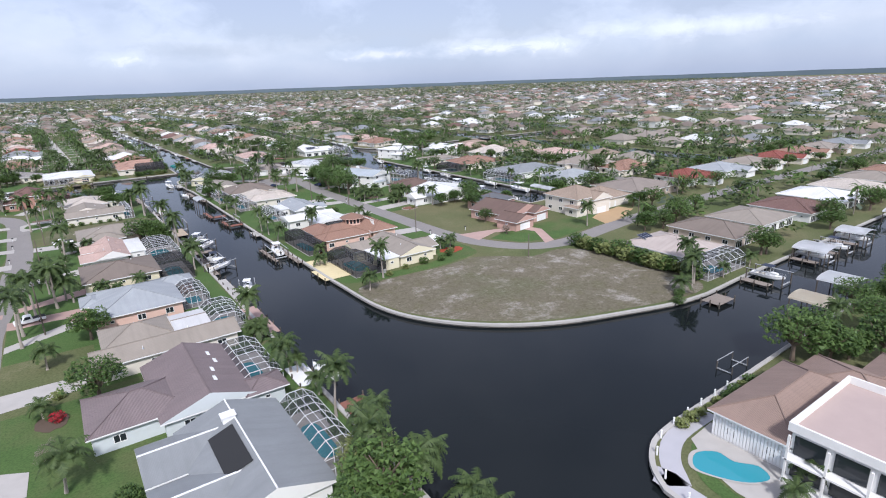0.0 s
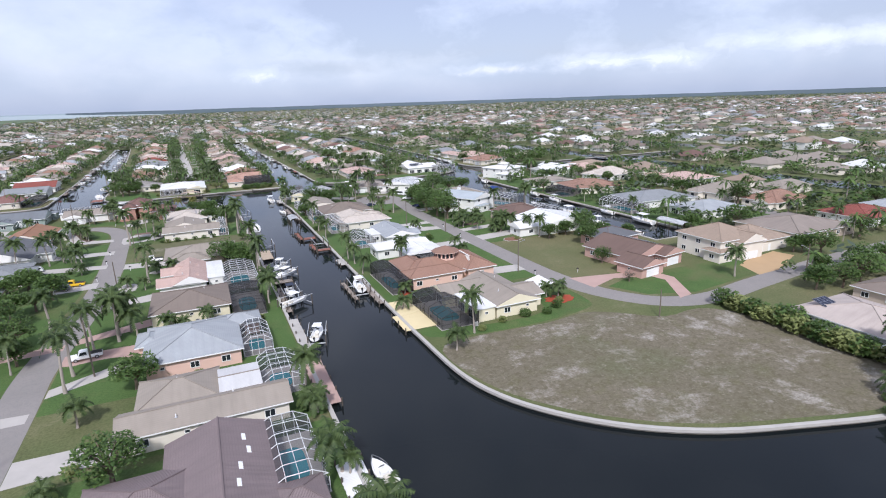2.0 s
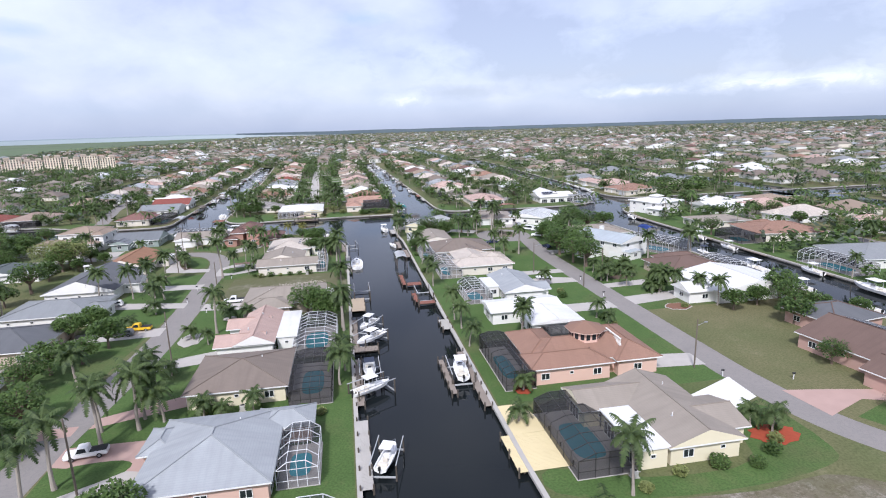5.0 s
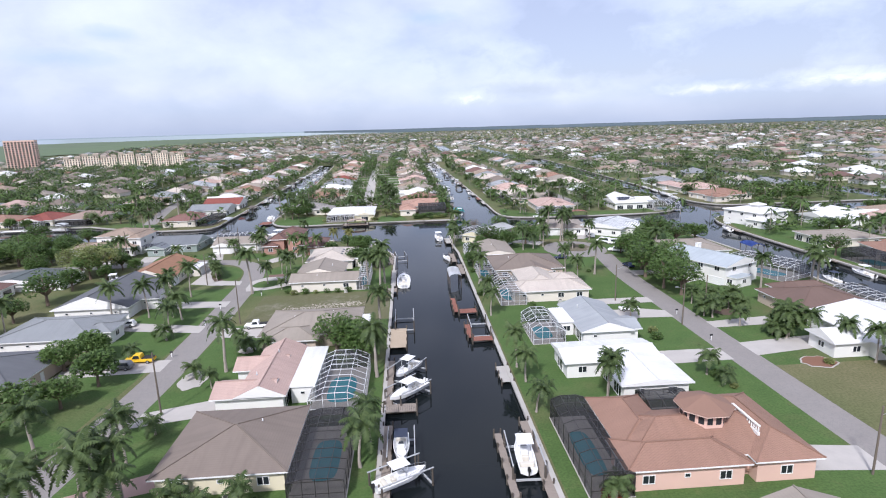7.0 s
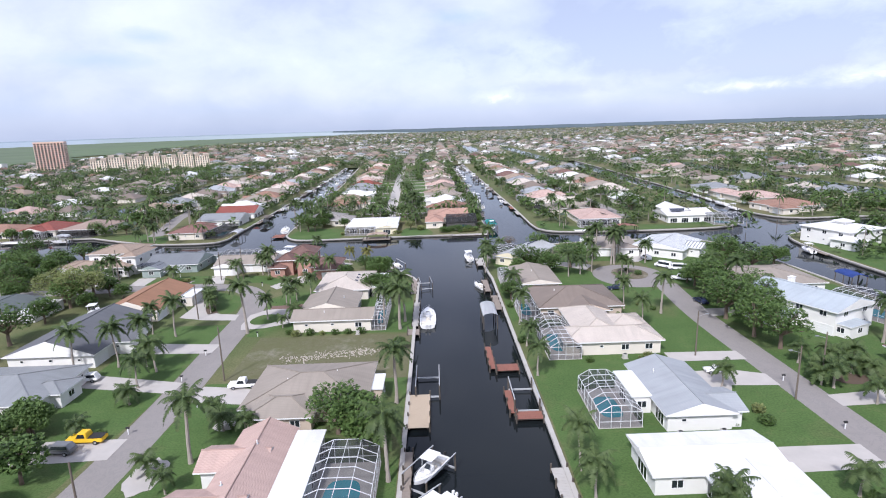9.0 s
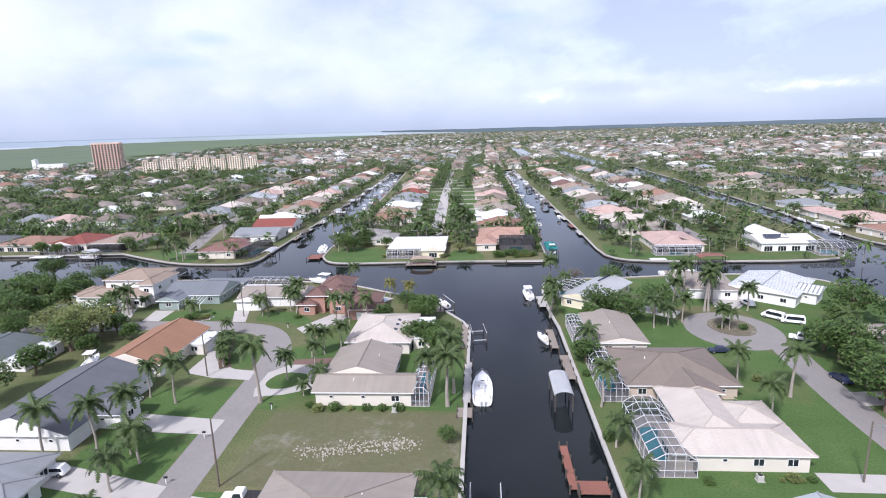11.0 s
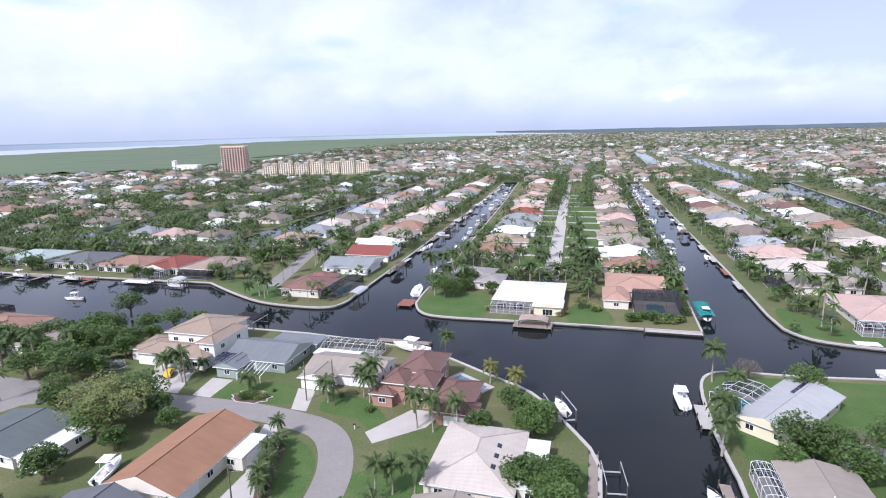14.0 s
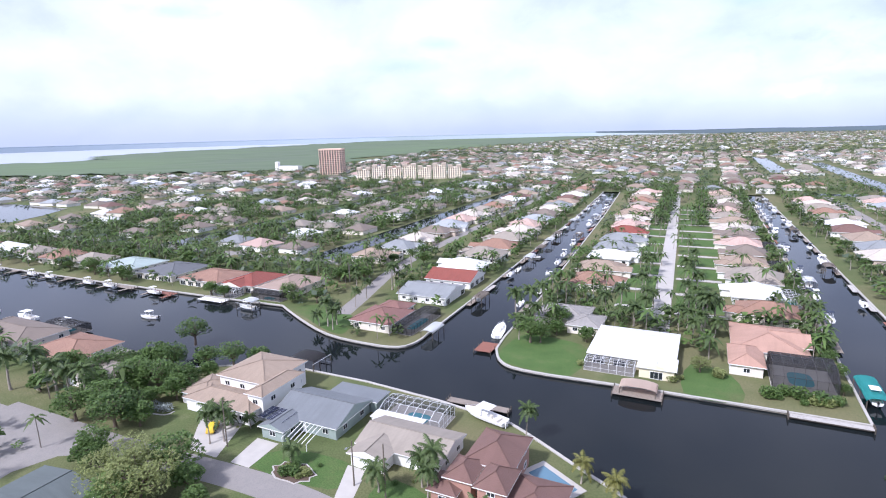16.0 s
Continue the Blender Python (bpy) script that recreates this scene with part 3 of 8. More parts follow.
def house(label, blocks, roof, wall, street="W", openings=True, ridge=None, fascia=None, group="", lean=0.0, far=False):
    """blocks: (x0, x1, y0, y1, eave height, rise, roof kind) of each wing's eaves, in plan metres; base height follows as an eighth number."""
    bx = [(b[0] + b[1]) / 2 for b in blocks]
    by = [(b[2] + b[3]) / 2 for b in blocks]
    ox, oy = sum(bx) / len(bx), sum(by) / len(by)
    h = root("house", ox, oy, 0, lean, label, "house", group)
    cap, glz = bmesh.new(), bmesh.new()
    for i, b in enumerate(blocks):
        x0, x1, y0, y1, ez, rise, kind = b[:7]
        base = b[7] if len(b) > 7 else 0.0
        x0, x1, y0, y1 = x0 - ox, x1 - ox, y0 - oy, y1 - oy
        e = 0.012 * i
        rb, ridges = roof_mesh(x0, x1, y0, y1, ez + e, rise, kind)
        part("roof", rb, [b[8] if len(b) > 8 else roof, fascia or WHITE, wall], h)
        for p, q in ridges:
            if far:
                bar(cap, p + Vector((0, 0, 0.03)), q + Vector((0, 0, 0.03)), 0.12)
                continue
            one = bmesh.new()
            bar(one, p + Vector((0, 0, 0.03)), q + Vector((0, 0, 0.03)), 0.12)
            part("ridge_cap", one, ridge or roof, h)
        o = 0.2 if base > 1 else 0.65
        if kind == "flat":
            o = 0.25
        wb = bmesh.new()
        box(wb, x0 + o + e, x1 - o - e, y0 + o + e, y1 - o - e, base, ez + e + 0.05)
        part("wall", wb, wall, h)
        if not openings:
            continue
        zs = base + (0.95 if base < 1 else 0.8)
        for side, a0, a1, c, rz in (("S", x0 + o, x1 - o, y0 + o + e, 0), ("W", y0 + o, y1 - o, x0 + o + e, -90), ("E", y0 + o, y1 - o, x1 - o - e, 90)):
            span = a1 - a0
            n = max(1, int(span / 4.6))
            for k in range(n):
                s = a0 + span * (k + 0.5) / n
                X, Y = (s, c) if side in "SN" else (c, s)
                over = [q[4] for j, q in enumerate(blocks) if j != i and q[0] - ox - 0.2 < X < q[1] - ox + 0.2 and q[2] - oy - 0.2 < Y < q[3] - oy + 0.2]
                if not far and ez - base > 5 and (not over or max(over) < base + 3.6):
                    put_window(h, "window", X, Y, base + 3.9, rz)
                if any(q > zs for q in over):
                    continue
                kd, zz = "window", zs
                if base < 1 and side == street and k == 0 and span > 7:
                    kd, zz = "garage", 0.02
                elif base < 1 and side == street and k == n // 2 and n > 1:
                    kd, zz = "door", 0.02
                elif base < 1 and side == {"W": "E", "E": "W", "N": "S", "S": "N"}.get(street):
                    kd, zz = "slider", 0.02
                elif RND.random() < 0.25:
                    kd, zz = "small", zs + 0.6
                if zz + 1.2 > ez:
                    continue
                if far:
                    ww, hh = {"garage": (2.2, 2.1), "slider": (1.6, 2.0), "door": (0.5, 2.0), "small": (0.4, 0.6)}.get(kd, (0.8, 1.2))
                    if kd != "garage":
                        box(glz, *((X - ww, X + ww, Y - 0.05, Y + 0.05) if side in "SN" else (X - 0.05, X + 0.05, Y - ww, Y + ww)), zz, zz + hh)
                    continue
                put_window(h, kd, X, Y, zz, rz)
    if len(cap.verts):
        tagged(part("ridge_cap", cap, ridge or roof, h), kind="stuff")
    else:
        cap.free()
    if len(glz.verts):
        tagged(part("glazing", glz, GLASS, h), kind="stuff")
    else:
        glz.free()
    return h


def roof_item(name, x, y, z, sx, sy, tilt_x, tilt_y, mat, label, category, grid=0, turn=0.0):
    """A panel lying on a roof slope."""
    bm = bmesh.new()
    box(bm, -sx / 2, sx / 2, -sy / 2, sy / 2, 0, 0.07, 0)
    if grid:
        nx, ny = max(1, round(sx / 1.05)), max(1, round(sy / 1.7))
        for k in range(nx + 1):
            q = -sx / 2 + sx * k / nx
            box(bm, q - 0.025, q + 0.025, -sy / 2, sy / 2, 0.07, 0.09, 1)
        for k in range(ny + 1):
            q = -sy / 2 + sy * k / ny
            box(bm, -sx / 2, sx / 2, q - 0.025, q + 0.025, 0.071, 0.088, 1)
    ob = tagged(link_bm(name, bm, [mat, STEEL]), label, category)
    ob.matrix_basis = pose(x, y, z, 0, 0, turn) @ pose(0, 0, 0, tilt_x, tilt_y, 0)
    return ob


def pool_cage(x0, x1, y0, y1, dark=False, h=2.7, rise=1.1, ridge="y", pool=True, turn=0.0, label=""):
    """A screened enclosure over a pool: aluminium frame, mesh skin, deck and basin."""
    cx, cy = (x0 + x1) / 2, (y0 + y1) / 2
    m = DARK_METAL if dark else METAL
    r = root("pool_cage", cx, cy, 0, turn, label or ("dark bronze pool enclosure with black insect screen" if dark else "white aluminium pool enclosure with fine insect screen"), "pool cage", "pool cages behind the houses")
    w, d = (x1 - x0) / 2, (y1 - y0) / 2
    f, s = bmesh.new(), bmesh.new()
    swap = ridge == "x"
    L, W = (w, d) if swap else (d, w)
    P = (lambda a, b, z: (a, b, z)) if swap else (lambda a, b, z: (b, a, z))
    n = max(3, round(2 * L / 2.3))
    prof = [(-W, 0.0), (-W, h), (-W * 0.45, h + rise), (W * 0.45, h + rise), (W, h), (W, 0.0)]
    last = None
    for k in range(n + 1):
        a = -L + 2 * L * k / n
        pts = [P(a, b, z) for b, z in prof]
        for p, q in zip(pts, pts[1:]):
            bar(f, p, q, 0.058)
        if last:
            for p, q in zip(last[1:-1], pts[1:-1]):
                bar(f, p, q, 0.045)
            for i in (0, 5):
                mid0, mid1 = Vector(last[i]) * 0.6 + Vector(last[1 if i == 0 else 4]) * 0.4, Vector(pts[i]) * 0.6 + Vector(pts[1 if i == 0 else 4]) * 0.4
                bar(f, mid0, mid1, 0.034)
            for i in range(5):
                vs = [s.verts.new(c) for c in (last[i], pts[i], pts[i + 1], last[i + 1])]
                s.faces.new(vs)
            bar(f, (Vector(last[2]) + Vector(last[3])) / 2, (Vector(pts[2]) + Vector(pts[3])) / 2, 0.036)
        if k in (0, n):
            s.faces.new([s.verts.new(c) for c in pts])
            for q in (-0.45, 0.0, 0.45):
                bar(f, P(a, W * q, 0), P(a, W * q, h + rise), 0.05)
            bar(f, P(a, -W, 1.1), P(a, W, 1.1), 0.045)
            bar(f, P(a, -W, h), P(a, W, h), 0.05)
        last = pts
    part("frame", f, m, r)
    part("screen", s, DARK_SCREEN if dark else SCREEN, r)
    dk = bmesh.new()
    box(dk, -w - 0.15, w + 0.15, -d - 0.15, d + 0.15, -0.1, 0.06)
    part("deck", dk, PALE_CONCRETE, r)
    if pool:
        pw, pd = min(w * 0.55, 2.9), d * 0.55
        p = root("swimming_pool", cx, cy, 0.06, turn, "turquoise swimming pool under a screen enclosure", "pool", "swimming pools")
        rim, wat = bmesh.new(), bmesh.new()
        o = [Vector((pw * math.copysign(abs(math.cos(t)) ** 0.55, math.cos(t)), pd * math.copysign(abs(math.sin(t)) ** 0.55, math.sin(t)), 0)) for t in [2 * math.pi * k / 28 for k in range(28)]]
        wat.faces.new([wat.verts.new((v.x, v.y, 0.015)) for v in o])
        for k in range(28):
            a, b = o[k], o[(k + 1) % 28]
            rim.faces.new([rim.verts.new(c) for c in ((a.x, a.y, 0.05), (a.x * 1.1, a.y * 1.06, 0.05), (b.x * 1.1, b.y * 1.06, 0.05), (b.x, b.y, 0.05))])
        part("pool_water", wat, POOL, p)
        part("coping", rim, CONCRETE, p)
    return r


# ---- plants ----
def frond(bm, origin, heading, length, rise, droop, n=17, width=0.75, mi=0):
    """One feather leaf: a drooping rib with narrow leaflets to both sides."""
    d = Vector((math.cos(heading), math.sin(heading), 0))
    side = Vector((-d.y, d.x, 0))
    pts = []
    for k in range(n + 1):
        t = k / n
        pts.append(Vector(origin) + d * length * (t - 0.18 * t * t) + Vector((0, 0, 1)) * (rise * t - droop * t * t) * length)
    for k in range(1, n):
        a, b = pts[k], pts[k + 1]
        t = (k + 0.5) / n
        wdt = width * math.sin(math.pi * min(1.0, 0.18 + 0.76 * t)) ** 0.7
        hang = Vector((0, 0, -0.50 * wdt - 0.10 * wdt * (k % 3)))
        for sg in (-1, 1):
            tip = a + side * sg * wdt + hang + d * (0.30 + 0.12 * (k % 2)) * wdt
            f = bm.faces.new([bm.verts.new(c) for c in (a - (b - a) * 0.35, a + (b - a) * 1.05, tip)])
            f.material_index = mi
    f = bm.faces.new([bm.verts.new(c) for c in (pts[0] - side * 0.05, pts[0] + side * 0.05, pts[n // 2])])
    f.material_index = mi


def palm_proto(seed, height, spread, count, lean=0.0, trunk_r=0.2, leaf=None, shaft=False, n=17, width=0.75):
    """A palm as an Empty with trunk and crown, standing at the origin."""
    rr = random.Random(seed)
    e = root("palm_tree", 0, 0, 0, 0, "tall palm with a grey trunk and arching green fronds" if height > 6 else "short palm with arching green fronds", "palm", "palms in the gardens")
    t = bmesh.new()
    pts = [(lean * (k / 6) ** 1.6, 0.1 * math.sin(k), height * k / 6) for k in range(7)]
    tube(t, pts, [trunk_r * (1.5 if k == 0 else 1.1 - 0.35 * k / 6) for k in range(7)], 8)
    part("trunk", t, BARK, e)
    top = Vector(pts[-1])
    if shaft:
        s = bmesh.new()
        tube(s, [top - Vector((0, 0, 0.1)), top + Vector((0, 0, 0.7)), top + Vector((0, 0, 1.3))], [trunk_r * 0.85, trunk_r * 0.95, trunk_r * 0.5], 8)
        part("crownshaft", s, plain("green crownshaft", (0.12, 0.17, 0.06), 0.5), e)
        top += Vector((0, 0, 1.1))
    c = bmesh.new()
    for k in range(count):
        ring = k / count
        frond(c, top, 2.4 * k + rr.uniform(-0.2, 0.2), spread * rr.uniform(0.8, 1.1), 1.05 - 1.15 * ring + rr.uniform(-0.08, 0.08), 0.62 + 0.35 * ring, n, width)
    part("crown", c, leaf or PALM_LEAF, e)
    return e


def leaf_cloud(bm, rr, centre, radii, count, size, mi=0):
    """Small leaf faces scattered through a clump, denser toward its skin."""
    for _ in range(count):
        u, v = rr.uniform(-1, 1), rr.uniform(0, 2 * math.pi)
        q = math.sqrt(1 - u * u)
        r = rr.uniform(0.55, 1.0) ** 0.5
        p = Vector((centre[0] + radii[0] * r * q * math.cos(v), centre[1] + radii[1] * r * q * math.sin(v), centre[2] + radii[2] * r * u))
        a = Vector((rr.uniform(-1, 1), rr.uniform(-1, 1), rr.uniform(-0.6, 0.6))).normalized()
        b = a.cross(Vector((rr.uniform(-0.5, 0.5), rr.uniform(-0.5, 0.5), 1))).normalized()
        s = size * rr.uniform(0.6, 1.3)
        f = bm.faces.new([bm.verts.new(p + o) for o in (a * s, b * s * 0.62 - a * s * 0.5, -b * s * 0.62 - a * s * 0.5)])
        f.material_index = mi


def tree_proto(seed, height, radius, leaf, leaves=1750, size=0.34, label="broad green shade tree with a full uneven crown"):
    rr = random.Random(seed)
    e = root("tree", 0, 0, 0, 0, label, "tree", "garden trees")
    t = bmesh.new()
    fork = height * 0.32
    tube(t, [(0, 0, -0.1), (0.05, 0.05, fork * 0.5), (0.1, 0, fork)], [radius * 0.085, radius * 0.065, radius * 0.055], 8)
    c = bmesh.new()
    n = 17
    for k in range(n):
        a = 2.4 * k
        rad = radius * (0.25 + 0.5 * math.sqrt((k + 0.5) / n)) * rr.uniform(0.8, 1.1)
        cz = height * (0.80 - 0.34 * (k / n)) + rr.uniform(-0.06, 0.06) * height
        centre = (rad * math.cos(a), rad * math.sin(a), cz)
        mid = (centre[0] * 0.45, centre[1] * 0.45, fork + (cz - fork) * 0.6)
        tube(t, [(0.1, 0, fork * 0.9), mid, centre], [radius * 0.04, radius * 0.026, radius * 0.01], 5)
        cr = radius * rr.uniform(0.24, 0.44)
        leaf_cloud(c, rr, centre, (cr, cr, cr * 0.72), leaves // n, size)
    part("trunk", t, BROWN_BARK, e)
    part("crown", c, leaf, e)
    return e


def shrub_proto(seed, radius, leaf, leaves=440, label="rounded dark green garden shrub"):
    rr = random.Random(seed)
    e = root("shrub", 0, 0, 0, 0, label, "shrub", "garden shrubs")
    t, c = bmesh.new(), bmesh.new()
    for k in range(4):
        a = 1.57 * k
        p = (radius * 0.4 * math.cos(a), radius * 0.4 * math.sin(a), radius * 0.62)
        tube(t, [(0, 0, 0), p], [0.05, 0.02], 4)
        leaf_cloud(c, rr, p, (radius * 0.62, radius * 0.62, radius * 0.58), leaves // 4, 0.17)
    part("stem", t, BROWN_BARK, e)
    part("foliage", c, leaf, e)
    return e


class Kind:
    """Places copies of one built thing; the first placing uses the thing itself."""

    def __init__(self, maker, *a, **kw):
        self.maker, self.a, self.kw, self.first = maker, a, kw, None

    def put(self, x, y, z=0.0, rz=None, s=1.0):
        m = pose(x, y, z, 0, 0, RND.uniform(0, 360) if rz is None else rz) @ Matrix.Diagonal((s, s, s, 1))
        if self.first is None:
            self.first = self.maker(*self.a, **self.kw)
            self.first.matrix_basis = m
            return self.first
        self.first.scale, keep = (1, 1, 1), self.first.matrix_basis.copy()
        ob = copy_thing(self.first, m)
        self.first.matrix_basis = keep
        return ob


ROYAL = [Kind(palm_proto, 11 + k, 8.0 + 1.2 * k, 3.8, 23, 0.3 * k, 0.27, None, True, 17, 0.8) for k in range(3)]
COCO = [Kind(palm_proto, 31 + k, 5.6 + 1.3 * k, 3.4, 25, 1.0 - 0.8 * k, 0.17, None, False, 17, 0.75) for k in range(3)]
SHORT = [Kind(palm_proto, 51 + k, 2.6 + 0.9 * k, 2.4, 18, 0.2, 0.14, None) for k in range(2)]
TREES = [Kind(tree_proto, 71, 7.0, 4.2, TREE_LEAF), Kind(tree_proto, 72, 8.5, 5.0, TREE_LEAF), Kind(tree_proto, 73, 6.0, 3.2, TREE_LEAF)]
OLIVE = Kind(tree_proto, 81, 9.0, 6.2, OLIVE_LEAF, 4200, 0.24, "wide olive-green shade tree with a thin airy crown")
BARE = Kind(tree_proto, 82, 5.5, 3.4, GREY_LEAF, 1500, 0.15, "leafless grey-brown tree with fine twigs")
SHRUBS = [Kind(shrub_proto, 91, 1.0, TREE_LEAF), Kind(shrub_proto, 92, 0.8, OLIVE_LEAF, 420, "loose yellow-green garden shrub with many stems")]


# ---- waterside things ----
def dock(x0, x1, y0, y1, mat=None, z=0.15, piles=True, label="weathered grey wooden dock on timber piles"):
    """Planks on stringers with piles."""
    mat = mat or WOOD
    cx, cy = (x0 + x1) / 2, (y0 + y1) / 2
    r = root("dock", cx, cy, 0, 0, label, "dock", "docks along the canals")
    w, d = (x1 - x0) / 2, (y1 - y0) / 2
    fr, pl = bmesh.new(), bmesh.new()
    along_y = d >= w
    n = int(2 * max(w, d) / 0.3)
    for k in range(n):
        a, b = -max(w, d) + 2 * max(w, d) * k / n + 0.015, -max(w, d) + 2 * max(w, d) * (k + 1) / n - 0.015
        j = RND.uniform(-0.03, 0.03)
        box(pl, *((-w + j, w + j, a, b) if along_y else (a, b, -d + j, d + j)), z - 0.05, z + RND.uniform(-0.004, 0.006))
    for q in (-0.8, 0.8):
        box(fr, *((q * w - 0.08, q * w + 0.08, -d, d) if along_y else (-w, w, q * d - 0.08, q * d + 0.08)), z - 0.3, z - 0.055)
    tagged(part("planking", pl, mat, r), kind="stuff")
    part("stringer", fr, PILE, r)
    if piles:
        for px in (-w, w):
            m = max(2, int(2 * d / 3.5))
            for k in range(m + 1):
                p = bmesh.new()
                y = -d + 2 * d * k / m
                tube(p, [(px, y, -3), (px, y, z + 0.7)], [0.15, 0.13], 8)
                part("post", p, PILE, r)
    return r


def hull_mesh(L, B, H):
    """A planing hull with flare, transom and sheer."""
    bm = bmesh.new()
    rings = []
    n = 9
    for k in range(n + 1):
        t = k / n
        y = -L / 2 + L * t
        half = B / 2 * (1 - max(0, (t - 0.45) / 0.55) ** 2.3) * (0.92 + 0.08 * min(1, t * 3))
        keel = 0.0 + H * 0.75 * max(0, (t - 0.7) / 0.3) ** 2
        sheer = H * (0.9 + 0.22 * t * t)
        half = max(half, 0.02)
        rings.append([bm.verts.new(c) for c in ((-half, y, sheer), (-half * 0.86, y, H * 0.38 + keel * 0.5), (0, y, keel), (half * 0.86, y, H * 0.38 + keel * 0.5), (half, y, sheer))])
    for a, b in zip(rings, rings[1:]):
        for k in range(4):
            bm.faces.new((a[k], a[k + 1], b[k + 1], b[k]))
    bm.faces.new(rings[0])
    inner = []
    for k, rg in enumerate(rings):
        l, rr_ = rg[0].co, rg[4].co
        depth = 0.12 if k > n * 0.62 else 0.55
        inner.append([bm.verts.new(c) for c in ((l.x * 0.86, l.y, l.z), (l.x * 0.8, l.y, l.z - depth), (rr_.x * 0.8, rr_.y, rr_.z - depth), (rr_.x * 0.86, rr_.y, rr_.z))])
    for k in range(n):
        a, b, ra, rb = inner[k], inner[k + 1], rings[k], rings[k + 1]
        bm.faces.new((ra[0], rb[0], b[0], a[0])), bm.faces.new((a[3], b[3], rb[4], ra[4]))
        for j in range(3):
            bm.faces.new((a[j], b[j], b[j + 1], a[j + 1]))
    bmesh.ops.recalc_face_normals(bm, faces=bm.faces[:])
    return bm


CANVAS = plain("navy canvas", (0.03, 0.04, 0.07), 0.8)
SEAT = plain("cream vinyl", (0.62, 0.58, 0.5), 0.6)


def boat_proto(L=8.0, B=2.6, top=True, cabin=False, stripe=None, label="white motorboat with a console and outboard engine"):
    e = root("boat", 0, 0, 0, 0, label, "boat", "boats on the canals")
    H = 1.15 if L < 9 else 1.5
    part("hull", hull_mesh(L, B, H), stripe or GEL, e)
    c = bmesh.new()
    box(c, -0.5, 0.5, -L * 0.08, L * 0.08, H * 0.45, H + 0.35)
    bmesh.ops.bevel(c, geom=c.edges[:], offset=0.1, segments=2, affect="EDGES")
    part("console", c, GEL, e)
    w = bmesh.new()
    w.faces.new([w.verts.new(q) for q in ((-0.48, L * 0.09, H + 0.3), (0.48, L * 0.09, H + 0.3), (0.36, L * 0.03, H + 0.85), (-0.36, L * 0.03, H + 0.85))])
    part("windscreen", w, GLASS, e)
    s = bmesh.new()
    box(s, -B * 0.36, B * 0.36, -L * 0.36, -L * 0.28, H * 0.5, H * 0.95), box(s, -0.45, 0.45, -L * 0.19, -L * 0.12, H * 0.5, H + 0.1)
    bmesh.ops.bevel(s, geom=s.edges[:], offset=0.06, segments=1, affect="EDGES")
    part("seat", s, SEAT, e)
    if cabin:
        b = bmesh.new()
        box(b, -B * 0.33, B * 0.33, L * 0.05, L * 0.30, H * 0.7, H + 0.55)
        for v in b.verts:
            if v.co.z > H:
                v.co.x *= 0.72
                v.co.y = v.co.y * 0.85 - 0.1
        bmesh.ops.bevel(b, geom=b.edges[:], offset=0.12, segments=2, affect="EDGES")
        part("cabin", b, GEL, e)
    if top:
        t = bmesh.new()
        box(t, -B * 0.42, B * 0.42, -L * 0.2, L * 0.13, H + 1.95, H + 2.05)
        bmesh.ops.bevel(t, geom=t.edges[:], offset=0.04, segments=1, affect="EDGES")
        part("hardtop", t, GEL if top is True else top, e)
        for x in (-B * 0.32, B * 0.32):
            f = bmesh.new()
            tube(f, [(x * 1.05, -L * 0.13, H * 0.6), (x, -L * 0.12, H + 1.9), (x, 0, H + 1.93), (x, L * 0.08, H + 1.9), (x * 1.05, L * 0.09, H * 0.6)], [0.04] * 5, 4)
            part("top_frame", f, METAL, e)
    for x in ((-0.4, 0.4) if L > 8.5 else (0,)):
        m = bmesh.new()
        box(m, x - 0.2, x + 0.2, -L / 2 - 0.55, -L / 2 - 0.02, H * 0.75, H + 0.35)
        bmesh.ops.bevel(m, geom=m.edges[:], offset=0.09, segments=2, affect="EDGES")
        box(m, x - 0.07, x + 0.07, -L / 2 - 0.35, -L / 2 - 0.1, 0.0, H * 0.76)
        part("outboard_engine", m, BLACK if L < 8.5 else GEL, e)
    rl = bmesh.new()
    for sg in (-1, 1):
        pts = [(sg * B * 0.42, L * 0.1, H * 1.0 + 0.35), (sg * B * 0.3, L * 0.33, H * 1.05 + 0.42), (sg * 0.06, L * 0.5, H * 1.12 + 0.45)]
        for p, q in zip(pts, pts[1:]):
            bar(rl, p, q, 0.025)
        for p in pts:
            bar(rl, (p[0], p[1], p[2] - 0.45), p, 0.02)
    part("bow_rail", rl, STEEL, e)
    return e


LIFT_METAL = plain("dull aluminium", (0.42, 0.43, 0.44), 0.5)


def lift_proto(L=6.0, B=3.6, z=0.7, label="boat lift with timber piles and aluminium beams"):
    e = root("boat_lift", 0, 0, 0, 0, label, "boat lift", "boat lifts along the canals")
    for x in (-B / 2, B / 2):
        for y in (-L / 2, L / 2):
            p = bmesh.new()
            tube(p, [(x, y, -3), (x, y, 2.1)], [0.16, 0.14], 8)
            part("post", p, PILE, e)
        t = bmesh.new()
        box(t, x - 0.07, x + 0.07, -L / 2 - 0.25, L / 2 + 0.25, 2.1, 2.24)
        part("top_beam", t, LIFT_METAL, e)
    for y in (-L / 2 + 0.2, L / 2 - 0.2):
        b = bmesh.new()
        box(b, -B / 2, B / 2, y - 0.1, y + 0.1, z - 1.0, z - 0.75)
        part("cradle_beam", b, LIFT_METAL, e)
        w = bmesh.new()
        for x in (-B / 2 + 0.12, B / 2 - 0.12):
            bar(w, (x, y, z - 0.8), (x, y, 2.15), 0.02)
        part("cable", w, STEEL, e)
    return e


